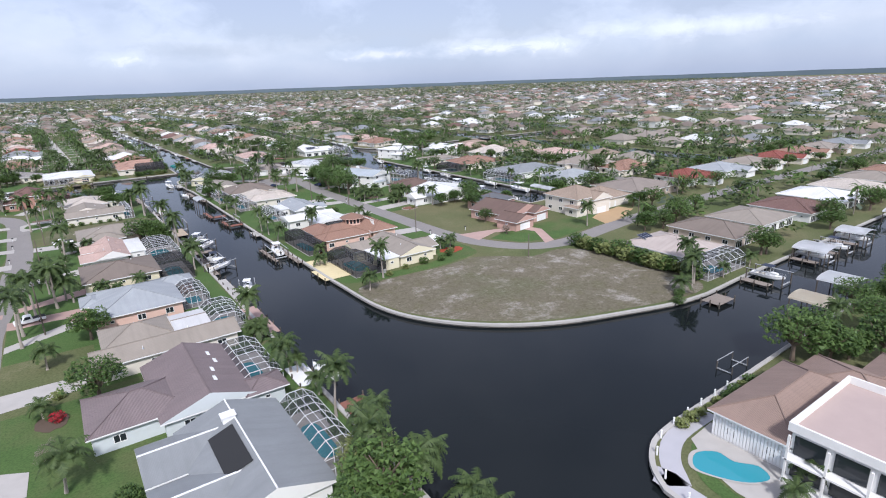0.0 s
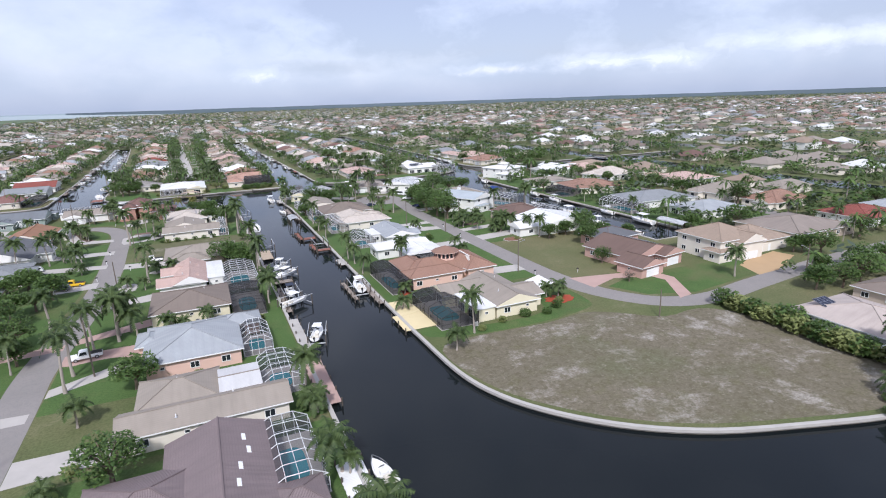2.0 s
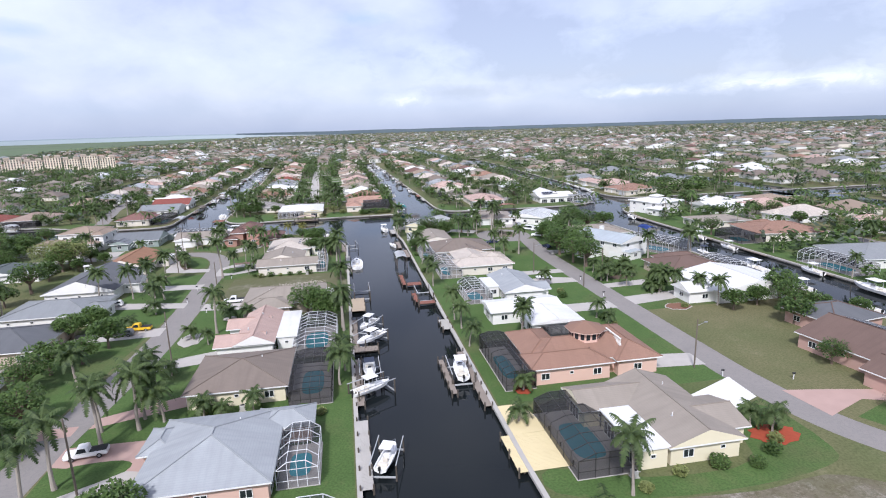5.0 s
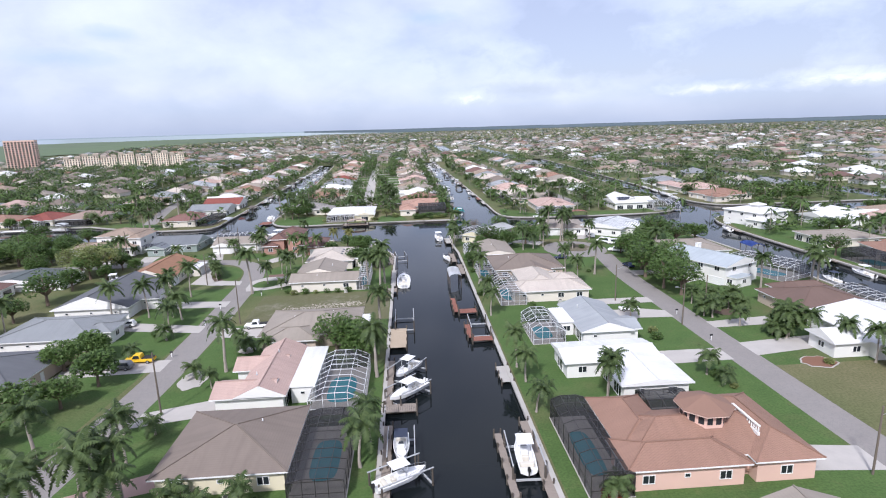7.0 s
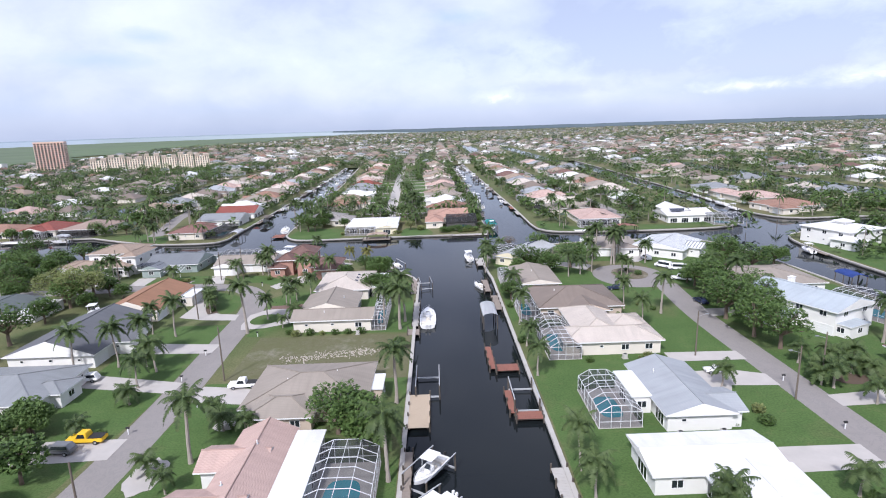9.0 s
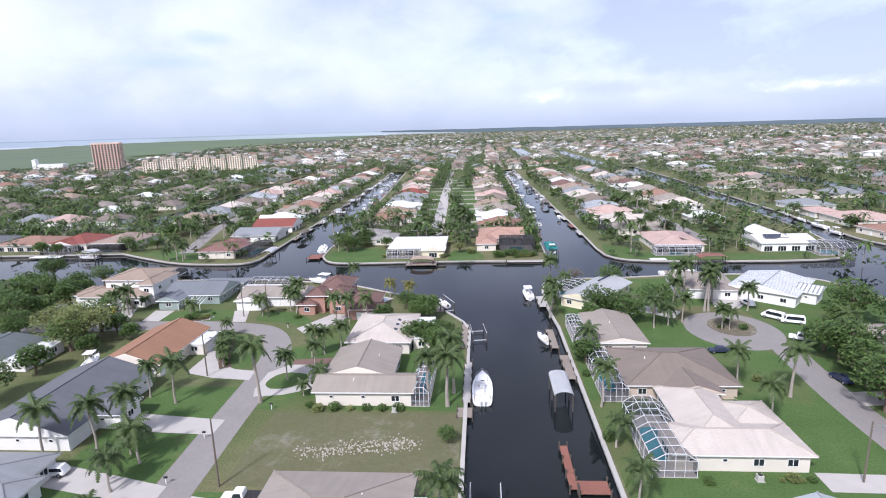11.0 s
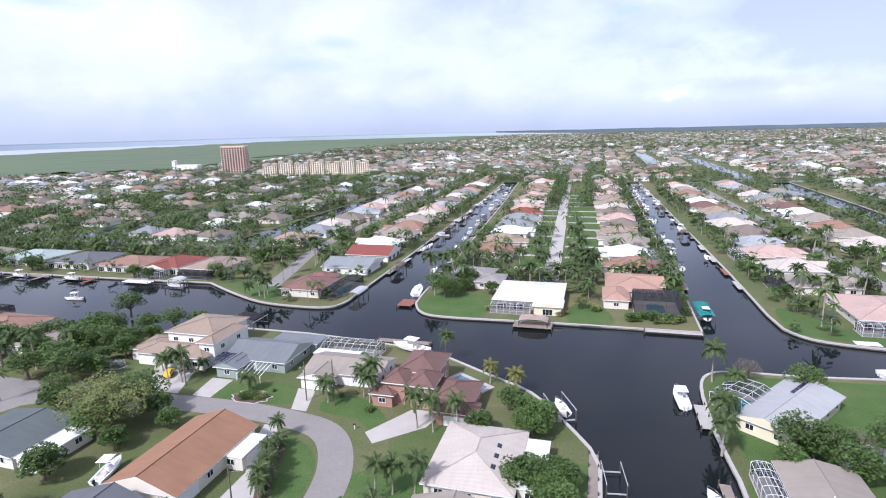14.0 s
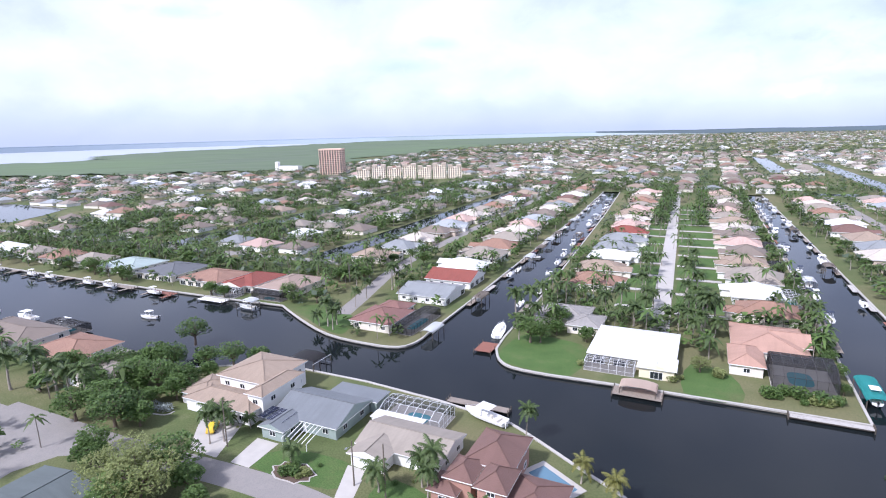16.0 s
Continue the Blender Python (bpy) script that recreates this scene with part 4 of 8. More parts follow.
def boathouse(x, y, w, d, mat, label, h=3.2):
    """A canopy on piles over a berth."""
    e = root("boat_canopy", x, y, 0, 0, label, "boat canopy")
    for px in (-w / 2 + 0.2, w / 2 - 0.2):
        for k in range(3):
            p = bmesh.new()
            py = -d / 2 + 0.3 + (d - 0.6) * k / 2
            tube(p, [(px, py, -3), (px, py, h)], [0.14, 0.12], 7)
            part("post", p, PILE, e)
    c = bmesh.new()
    rings = []
    for k in range(9):
        a = math.pi * k / 8
        rings.append([c.verts.new((-w / 2 * math.cos(a), s * d / 2, h + 0.85 * math.sin(a))) for s in (-1, 1)])
    for a, b in zip(rings, rings[1:]):
        c.faces.new((a[0], a[1], b[1], b[0]))
    bmesh.ops.solidify(c, geom=c.faces[:], thickness=0.06)
    part("canopy", c, mat, e)
    return e


# ---- vehicles ----
def vehicle(kind, paint, label):
    e = root("car" if kind != "pickup" else "pickup_truck", 0, 0, 0, 0, label, "car" if kind != "pickup" else "truck", "parked vehicles")
    L, W = {"pickup": (5.7, 1.98), "suv": (4.7, 1.88), "sedan": (4.7, 1.82), "van": (5.4, 2.0)}[kind]
    b = bmesh.new()
    hb = {"pickup": 1.05, "suv": 0.98, "sedan": 0.85, "van": 1.1}[kind]
    box(b, -W / 2, W / 2, -L / 2, L / 2, 0.38, hb)
    for v in b.verts:
        if v.co.z > 0.6:
            v.co.x *= 0.94
            v.co.y *= 0.985
    bmesh.ops.bevel(b, geom=b.edges[:], offset=0.12, segments=2, affect="EDGES")
    part("body", b, paint, e)
    c = bmesh.new()
    y0, y1, hc = {"pickup": (-0.5, 1.45, 1.86), "suv": (-L / 2 + 0.1, 1.2, 1.7), "sedan": (-1.5, 1.0, 1.42), "van": (-L / 2 + 0.05, 1.9, 2.1)}[kind]
    box(c, -W * 0.46, W * 0.46, y0, y1, hb - 0.05, hc)
    for v in c.verts:
        if v.co.z > hb + 0.1:
            v.co.x *= 0.82
            v.co.y = v.co.y - 0.5 if v.co.y > 0 else v.co.y + (0.1 if kind in ("pickup", "van") else 0.45)
    bmesh.ops.bevel(c, geom=c.edges[:], offset=0.07, segments=2, affect="EDGES")
    part("cab", c, paint, e)
    g = bmesh.new()
    zm, zt = hb + 0.08, hc - 0.14
    for sg in (-1, 1):
        g.faces.new([g.verts.new(q) for q in ((sg * W * 0.462, y0 + 0.25, zm), (sg * W * 0.462, y1 - 0.3, zm), (sg * W * 0.40, y1 - 0.62, zt), (sg * W * 0.40, y0 + 0.42, zt))])
    g.faces.new([g.verts.new(q) for q in ((-W * 0.40, y1 - 0.04, zm), (W * 0.40, y1 - 0.04, zm), (W * 0.34, y1 - 0.44, zt), (-W * 0.34, y1 - 0.44, zt))])
    part("side_window", g, GLASS, e)
    if kind == "pickup":
        t = bmesh.new()
        box(t, -W * 0.43, W * 0.43, -L / 2 + 0.1, y0 - 0.06, hb + 0.004, hb + 0.05)
        part("bed_cover", t, BLACK, e, "black truck bed")
    for x in (-W / 2 + 0.1, W / 2 - 0.1):
        for y in (-L * 0.31, L * 0.31):
            w = bmesh.new()
            bmesh.ops.create_cone(w, cap_ends=True, segments=16, radius1=0.36, radius2=0.36, depth=0.24, matrix=Matrix.Translation((x, y, 0.36)) @ Matrix.Rotation(math.pi / 2, 4, "Y"))
            wh = part("wheel", w, BLACK, e)
            rm = bmesh.new()
            bmesh.ops.create_cone(rm, cap_ends=True, segments=12, radius1=0.2, radius2=0.2, depth=0.26, matrix=Matrix.Translation((x, y, 0.36)) @ Matrix.Rotation(math.pi / 2, 4, "Y"))
            part("rim", rm, STEEL, wh)
    for x in (-W * 0.36, W * 0.36):
        l = bmesh.new()
        box(l, x - 0.16, x + 0.16, L / 2 - 0.1, L / 2 + 0.015, 0.66, 0.8)
        part("headlight", l, STEEL, e)
    return e


def pole_proto(h=9.5, lamp=True):
    e = root("street_lamp" if lamp else "utility_pole", 0, 0, 0, 0, "dark wooden pole with a lamp arm" if lamp else "plain wooden utility pole", "pole", "poles beside the road")
    p = bmesh.new()
    tube(p, [(0, 0, -0.2), (0, 0, h)], [0.16, 0.11], 8)
    part("pole", p, plain("weathered pole", (0.14, 0.115, 0.09), 0.9), e)
    if lamp:
        a = bmesh.new()
        bar(a, (0, 0, h - 1.2), (1.6, 0, h - 0.7), 0.04)
        part("arm", a, STEEL, e)
        l = bmesh.new()
        box(l, 1.45, 2.05, -0.13, 0.13, h - 0.78, h - 0.6)
        part("lamp_head", l, STEEL, e)
    return e


def mailbox_proto():
    e = root("mailbox", 0, 0, 0, 0, "small mailbox on a post beside the road", "mailbox", "mailboxes along the street")
    p, b = bmesh.new(), bmesh.new()
    box(p, -0.06, 0.06, -0.06, 0.06, 0, 1.0)
    box(b, -0.14, 0.14, -0.3, 0.3, 1.0, 1.3)
    bmesh.ops.bevel(b, geom=b.edges[:], offset=0.05, segments=2, affect="EDGES")
    part("post", p, WHITE, e), part("letter_box", b, BLACK, e)
    return e


def bed(x, y, rx, ry, mat, label, z=0.03):
    return flat("planting_bed", [Vector((x + rx * math.cos(2 * math.pi * k / 18) * (1 + 0.12 * math.sin(3.1 * k + x)), y + ry * math.sin(2 * math.pi * k / 18) * (1 + 0.12 * math.sin(2.3 * k + y)), 0)) for k in range(18)], z, mat, label, "planting bed", 0.05, kind="")


DRIVES = []


def drive(pts, mat, label="pale concrete driveway leading to a garage"):
    DRIVES.append(1)
    return flat("driveway", [Vector((*p, 0)) for p in pts], 0.018 + 0.004 * (len(DRIVES) % 8), mat, label, "driveway")

# ---- roof and wall finishes ----
GREY_ROOF = roofing("grey metal roof", (0.246, 0.258, 0.262), "metal")
BLUE_ROOF = roofing("blue-grey roof", (0.335, 0.355, 0.37), "shingle")
PURPLE_ROOF = roofing("purple-brown tile roof", (0.225, 0.178, 0.178), "tile")
BEIGE_ROOF = roofing("beige shingle roof", (0.295, 0.258, 0.217))
TAN_ROOF = roofing("tan tile roof", (0.361, 0.279, 0.213), "tile")
BROWN_ROOF = roofing("brown shingle roof", (0.204, 0.166, 0.138))
PINK_ROOF = roofing("pink tile roof", (0.55, 0.395, 0.34), "tile")
WHITE_ROOF = roofing("white membrane roof", (0.744, 0.744, 0.735), "metal")
CREAM_ROOF = roofing("cream tile roof", (0.59, 0.525, 0.459), "tile")
TERRA_ROOF = roofing("terracotta tile roof", (0.328, 0.193, 0.139), "tile")
RED_ROOF = roofing("red tile roof", (0.27, 0.078, 0.058), "tile")
MAROON_ROOF = roofing("maroon tile roof", (0.195, 0.112, 0.094), "tile")
ORANGE_ROOF = roofing("orange-brown shingle roof", (0.295, 0.156, 0.0902))
SLATE_ROOF = roofing("dark grey shingle roof", (0.123, 0.128, 0.138))
GREENGREY_ROOF = roofing("green-grey metal roof", (0.344, 0.41, 0.385), "metal")
GREY_STUCCO = plain("pale blue-grey stucco", (0.56, 0.60, 0.61), 0.85)
STUCCO = plain("white stucco", (0.74, 0.73, 0.70), 0.85)
CREAM = plain("cream stucco", (0.68, 0.63, 0.55), 0.85)
YELLOW = plain("yellow stucco", (0.70, 0.64, 0.47), 0.85)
PEACH = plain("peach stucco", (0.66, 0.45, 0.37), 0.85)
TAN = plain("tan stucco", (0.52, 0.43, 0.35), 0.85)
RUST = plain("terracotta stucco", (0.36, 0.205, 0.16), 0.85)
BRICKY = plain("pink brick", (0.48, 0.31, 0.26), 0.85)

# ---- houses on the left bank ----
house("low house with a grey metal roof and white walls", [(-33.4, -19.6, 50.4, 72, 3.0, 2.4, "gable_y"), (-38, -27, 62.4, 71.6, 2.95, 1.6, "gable_x"), (-38, -27, 51.6, 62, 2.95, 1.6, "gable_x")], GREY_ROOF, STUCCO, "W", ridge=WHITE)
roof_item("solar_panel", -28.7, 61.2, 4.98, 3.3, 8.8, 0, -19.2, BLACK, "black rooftop pool-heating panel", "solar panel")
b_ = bmesh.new()
box(b_, -0.8, 0.8, -0.6, 0.6, 0, 1.1), box(b_, -0.95, 0.95, -0.75, 0.75, 1.1, 1.25)
ob_ = tagged(link_bm("chimney", b_, WHITE), "white plastered chimney on a grey roof", "chimney")
ob_.matrix_basis = pose(-27.2, 67.3, 4.9)
pool_cage(-19.6, -14.4, 55, 71)
house("house with a purple-brown tile roof and pale walls", [(-34.4, -20.6, 75.4, 95.5, 2.8, 2.4, "gable_y"), (-43, -29, 77.6, 90, 2.8, 2.1, "hip"), (-23, -16.4, 74.9, 80.6, 2.8, 1.0, "hip")], PURPLE_ROOF, GREY_STUCCO)
for k, (sx, sy) in enumerate(((-24.6, 90.6), (-24.2, 87.6), (-25.4, 84), (-25.8, 80.6))):
    roof_item("skylight", sx, sy, 5.2 - 0.348 * abs(sx + 27.5) + 0.2, 0.5, 1.5, 0, 19, WHITE, "small white skylight on a tile roof", "skylight")
pool_cage(-22.7, -15.6, 80.5, 95)
house("long low house with a beige shingle roof", [(-41, -16.8, 99.3, 107.3, 2.8, 1.5, "gable_x"), (-39, -26.6, 106, 117, 2.8, 1.9, "hip"), (-27, -20.4, 106.9, 115.4, 2.95, 0.5, "gable_x", 0, roofing("worn white roof coating", (0.56, 0.555, 0.55)))], BEIGE_ROOF, CREAM)
pool_cage(-20.4, -13.8, 107.6, 118)
house("house with a blue-grey hip roof and peach walls", [(-39.3, -22, 122.6, 141.8, 2.9, 2.6, "hip"), (-26, -17.4, 135.6, 142.2, 2.8, 1.2, "hip"), (-41, -36, 132.5, 140, 2.7, 1.0, "hip")], BLUE_ROOF, PEACH)
pool_cage(-22, -16.6, 125.4, 135.4)
house("house with a brown hip roof and yellow walls", [(-39.8, -22.5, 149.6, 166.6, 2.8, 2.2, "hip")], BROWN_ROOF, YELLOW)
pool_cage(-22.4, -15.3, 147.5, 165, True, 2.8, 0.4)
house("house with a pink tile roof and white walls", [(-35.4, -27, 170, 190.8, 2.9, 1.9, "gable_y"), (-39.2, -29, 170, 177.2, 2.8, 1.4, "gable_x"), (-38.6, -29, 180.5, 187, 2.8, 1.3, "gable_x"), (-27.2, -22.8, 173, 190, 2.9, 0, "flat", 0, WHITE_ROOF)], PINK_ROOF, STUCCO)
pool_cage(-23.4, -14.6, 168.6, 186)
house("wide house with a faded brown roof", [(-38.6, -17.6, 197, 214, 2.8, 2.2, "hip"), (-37, -25.6, 194, 203, 2.7, 1.4, "hip"), (-18.6, -15.6, 203, 209, 2.6, 0.4, "flat", 0, WHITE_ROOF)], BEIGE_ROOF, TAN)
house("low cream house with a beige shingle roof", [(-40.6, -21, 238, 246.6, 2.8, 1.5, "gable_x"), (-40.4, -26, 245, 259.5, 2.8, 2.0, "gable_y")], BEIGE_ROOF, CREAM)
pool_cage(-21.8, -18.4, 238.6, 257)
house("house with a cream tile roof and white walls", [(-40.3, -24.6, 262.4, 282.5, 2.8, 2.1, "hip"), (-24.8, -20.4, 265, 280, 2.7, 0, "flat", 0, WHITE_ROOF)], CREAM_ROOF, CREAM)
for k in range(3):
    roof_item("skylight", -29, 268 + 3.2 * k, 4.15, 0.8, 1.3, 0, 15, SOLAR, "small dark skylight on a tile roof", "skylight")
house("two-storey terracotta villa with maroon tile roofs", [(-57, -47, 297, 309.4, 5.4, 2.3, "hip"), (-58.6, -52.6, 291.4, 299, 5.0, 1.7, "hip"), (-52.4, -46, 290.6, 298.6, 5.2, 1.9, "hip"), (-61, -55, 289.6, 296, 2.9, 1.2, "hip"), (-47.4, -37, 288.4, 300.6, 3.1, 1.9, "hip"), (-45, -35.6, 285, 290.6, 3.0, 1.3, "hip")], MAROON_ROOF, RUST, "S")
house("house with a tan shingle roof and white walls", [(-81.6, -61.4, 297.4, 309.6, 2.8, 1.8, "gable_x"), (-81, -72, 293.6, 301, 2.8, 1.3, "gable_y"), (-84.6, -72, 308, 311.4, 2.7, 0, "flat", 0, WHITE_ROOF)], BEIGE_ROOF, STUCCO, "S")
pool_cage(-84.4, -69, 311.6, 320, False, 2.9, 1.0, "x")
METAL_DARK = roofing("dark blue-grey metal roof", (0.165, 0.178, 0.188), "metal")
house("house with a low grey metal roof", [(-106.4, -88, 300, 314.6, 2.8, 2.5, "gable_x"), (-105.4, -98, 294.6, 302, 2.7, 1.2, "gable_y"), (-101, -86.6, 314, 320.4, 2.6, 0.3, "flat", 0, METAL_DARK)], METAL_DARK, GREENGREY_ROOF, "S")
perg = root("pergola", -95, 299, 0, 0, "slanting white timber pergola before a grey house", "pergola")
for k in range(7):
    b_ = bmesh.new()
    bar(b_, (-3.4 + 1.1 * k, -4.6, 1.7), (-3.4 + 1.1 * k, 1.4, 2.9), 0.09)
    part("rafter", b_, WHITE, perg)
for x_ in (-3.4, 3.2):
    b_ = bmesh.new()
    bar(b_, (x_, -4.5, 0), (x_, -4.5, 1.75), 0.08)
    part("post", b_, WHITE, perg)
for k in range(3):
    roof_item("solar_panel", -106.4 + 2.6 * k, 299.4, 3.62, 2.2, 5.2, 0, 0, SOLAR, "dark rooftop solar strip on grey metal", "solar panel", 1)
house("large two-storey white villa with tan tile roofs", [(-128.8, -112.4, 305, 321, 6.3, 2.0, "hip"), (-114.5, -108.6, 300, 315, 6.2, 1.2, "hip"), (-132, -110, 297, 306.6, 3.2, 1.5, "hip"), (-136, -126, 299, 310, 3.1, 1.2, "hip")], TAN_ROOF, STUCCO, "S")
house("white house with a dark grey gable roof", [(-95.4, -76.4, 222, 247, 2.9, 3.2, "gable_y"), (-80, -72, 229, 236, 2.8, 1.6, "gable_x")], SLATE_ROOF, STUCCO, "E")
house("house with an orange-brown gable roof", [(-92, -77, 249.6, 272.4, 2.9, 2.6, "gable_y"), (-79, -73.6, 262, 270, 2.6, 0.4, "flat", 0, WHITE_ROOF)], ORANGE_ROOF, CREAM, "E")
house("screened garden room with a flat white metal roof", [(-115.4, -110.4, 252.4, 264.6, 2.5, 0, "flat")], WHITE_ROOF, STUCCO, "S")
house("low house with a grey-green roof", [(-134, -115.6, 252, 266.6, 2.6, 1.3, "gable_y")], roofing("grey-green roof", (0.10, 0.118, 0.118)), STUCCO, "E")
house("white house with a pale grey roof", [(-96, -74, 201, 217.6, 2.8, 2.0, "hip"), (-80, -72, 205, 212, 2.7, 1.0, "hip")], GREY_ROOF, STUCCO, "E")
house("house with a grey hip roof", [(-99, -75, 178, 196, 2.8, 2.4, "hip")], SLATE_ROOF, TAN, "E")
house("house with a pale shingle roof", [(-99, -76, 150, 170, 2.8, 2.2, "hip")], BEIGE_ROOF, STUCCO, "E")
house("house with a tan roof beyond the palms", [(-99, -76, 121, 142, 2.8, 2.2, "hip")], TAN_ROOF, CREAM, "E")
house("house with a brown roof beyond the palms", [(-99, -76, 92, 112, 2.8, 2.2, "hip")], BROWN_ROOF, STUCCO, "E")

# ---- houses on the right bank ----
house("low house with a beige shingle roof and cream walls", [(29.2, 40.8, 118.4, 138, 2.8, 2.0, "gable_y"), (22, 34, 129.8, 138.2, 2.8, 1.5, "gable_x"), (35, 43.5, 121, 130.5, 2.75, 1.3, "gable_x"), (24.8, 29.6, 118.7, 130, 2.9, 0, "flat", 0, WHITE_ROOF)], BEIGE_ROOF, YELLOW, "E")
pool_cage(16.6, 25.2, 118.8, 136, True, 2.7, 0.9)
house("peach villa with a terracotta tile roof", [(20, 43, 146.5, 158.4, 3.1, 2.5, "hip"), (19.8, 28.2, 149, 163.2, 3.1, 1.9, "hip"), (19, 35, 144.6, 152, 3.0, 1.5, "hip"), (35.4, 44.4, 144.8, 162, 3.0, 2.0, "hip")], TERRA_ROOF, PEACH, "E")
cup = root("cupola", 32.9, 153.0, 5.15, 0, "eight-sided peach roof lantern with arched windows and terracotta cap", "cupola")
b_ = bmesh.new()
bmesh.ops.create_cone(b_, cap_ends=True, segments=8, radius1=3.0, radius2=3.0, depth=3.0, matrix=Matrix.Translation((0, 0, 0.4)) @ Matrix.Rotation(math.pi / 8, 4, "Z"))
part("drum", b_, PEACH, cup)
b_ = bmesh.new()
bmesh.ops.create_cone(b_, cap_ends=True, segments=8, radius1=3.9, radius2=0.08, depth=1.35, matrix=Matrix.Translation((0, 0, 2.5)) @ Matrix.Rotation(math.pi / 8, 4, "Z"))
part("cap", b_, TERRA_ROOF, cup)
b_ = bmesh.new()
bmesh.ops.create_cone(b_, cap_ends=True, segments=8, radius1=3.85, radius2=3.85, depth=0.16, matrix=Matrix.Translation((0, 0, 1.75)) @ Matrix.Rotation(math.pi / 8, 4, "Z"))
part("eave_board", b_, plain("peach trim", (0.70, 0.52, 0.44), 0.8), cup)
for k in range(8):
    for q in (-0.58, 0.58):
        a = 2 * math.pi * k / 8
        b_ = bmesh.new()
        ring_ = [(-0.36, 0.25), (0.36, 0.25)] + [(0.36 * math.cos(math.pi * j / 6), 1.2 + 0.36 * math.sin(math.pi * j / 6)) for j in range(7)]
        vs_ = [[b_.verts.new((u, y_, w)) for u, w in ring_] for y_ in (-0.05, 0.05)]
        b_.faces.new(vs_[0]), b_.faces.new(vs_[1][::-1])
        for j in range(len(ring_)):
            b_.faces.new((vs_[0][j], vs_[0][(j + 1) % len(ring_)], vs_[1][(j + 1) % len(ring_)], vs_[1][j]))
        o_ = part("arched_window", b_, GLASS, cup)
        o_.matrix_basis = pose(2.78 * math.cos(a) - q * math.sin(a), 2.78 * math.sin(a) + q * math.cos(a), 0, 0, 0, math.degrees(a) + 90)
bal_ = root("balustrade", 38.0, 151.6, 4.75, 0, "white balustrade with turned balusters on a tiled roof", "balustrade")
for nm_, z0_, z1_ in (("plinth", -0.3, 0.12), ("handrail", 0.95, 1.1)):
    b_ = bmesh.new()
    box(b_, -0.16, 0.16, -3.0, 3.0, z0_, z1_)
    part(nm_, b_, STUCCO, bal_)
for k in range(13):
    b_ = bmesh.new()
    tube(b_, [(0, -2.85 + 0.475 * k, 0.1), (0, -2.85 + 0.475 * k, 0.4), (0, -2.85 + 0.475 * k, 0.96)], [0.07, 0.12, 0.06], 6)
    part("baluster", b_, STUCCO, bal_)
pool_cage(14.6, 20.0, 144.4, 163.6, True, 3.2, 0.5)
pool_cage(28.4, 35.2, 158.6, 164.6, True, 3.3, 0.7, "x", False, 0.0, "dark screened courtyard roof beside a tiled villa")
house("low house with a flat white roof", [(20.4, 38.4, 176, 185.8, 2.9, 0.9, "gable_x"), (27, 39.2, 166.6, 178, 2.85, 0.8, "gable_y")], WHITE_ROOF, STUCCO, "E")
house("house with a blue-grey roof and white walls", [(28, 39.2, 190.4, 209, 2.8, 1.8, "gable_y"), (33, 41, 191, 199, 2.75, 1.0, "gable_x"), (25, 28.6, 196.5, 206, 2.9, 0, "flat", 0, WHITE_ROOF)], BLUE_ROOF, STUCCO, "E")
pool_cage(18.7, 25.4, 192.6, 205.4)
house("cream house with a cream tile roof", [(23, 33.4, 222, 241, 2.9, 2.2, "hip"), (19.4, 40, 219.4, 228.8, 2.8, 1.6, "hip"), (31, 40, 227, 236, 2.8, 1.4, "hip")], CREAM_ROOF, CREAM, "E")
pool_cage(16.4, 22.8, 218.4, 236)
house("house with a brown shingle roof", [(18.4, 39.4, 241.5, 259.6, 2.8, 2.7, "hip"), (25, 35, 238.4, 246, 2.8, 1.6, "gable_y")], BROWN_ROOF, TAN, "E")
pool_cage(14.2, 18.8, 241, 258)
pool_cage(13.2, 16.3, 266, 282, False, 2.6, 0.3, "y", False)
house("house with a low tan roof", [(16.4, 28.8, 262, 282.4, 2.8, 1.2, "gable_y")], BEIGE_ROOF, CREAM, "E")
house("white house with a pale metal roof turned to the point", [(19.7, 31.3, 291.5, 316.5, 2.8, 1.6, "gable_y")], roofing("pale grey metal roof", (0.40, 0.405, 0.40), "metal"), YELLOW, "E", lean=-37)
roof_item("solar_panel", 30.2, 309.6, 4.1, 3.6, 8.6, 0, 14, SOLAR, "black rooftop solar panels in a long row", "solar panel", 1, -37)
pool_cage(13.2, 22.4, 303.6, 313.6, False, 2.9, 0.9, "y", True, -37)
house("split-level house with a brown roof and pink brick front", [(77.5, 95.5, 132, 151, 3.0, 2.7, "gable_y"), (73, 83, 125.6, 135, 2.8, 1.8, "gable_y"), (88, 103, 150, 163, 3.0, 2.2, "hip", 0, SLATE_ROOF), (86, 95, 128.6, 134, 3.1, 1.8, "gable_y")], plain_roof := roofing("red-brown shingle roof", (0.152, 0.0997, 0.0808)), BRICKY, "S", lean=8)
roof_item("solar_panel", 90.0, 142.2, 4.98, 6.8, 12, 0, 16, SOLAR, "blue-black rooftop solar panels", "solar panel", 1, 8)
house("large two-storey beige house with tan tile roofs", [(104, 120.6, 124.6, 141, 5.7, 3.2, "hip"), (110, 120, 122.6, 132, 5.0, 2.2, "gable_y"), (118, 135, 125.6, 142, 3.4, 3.0, "hip"), (102.6, 109, 123.4, 130, 2.9, 0.9, "hip")], TAN_ROOF, CREAM, "S")
house("low house with a grey-tan roof", [(140, 168, 126, 150, 2.9, 2.6, "hip")], roofing("grey-tan shingle roof", (0.262, 0.221, 0.189)), TAN, "S")
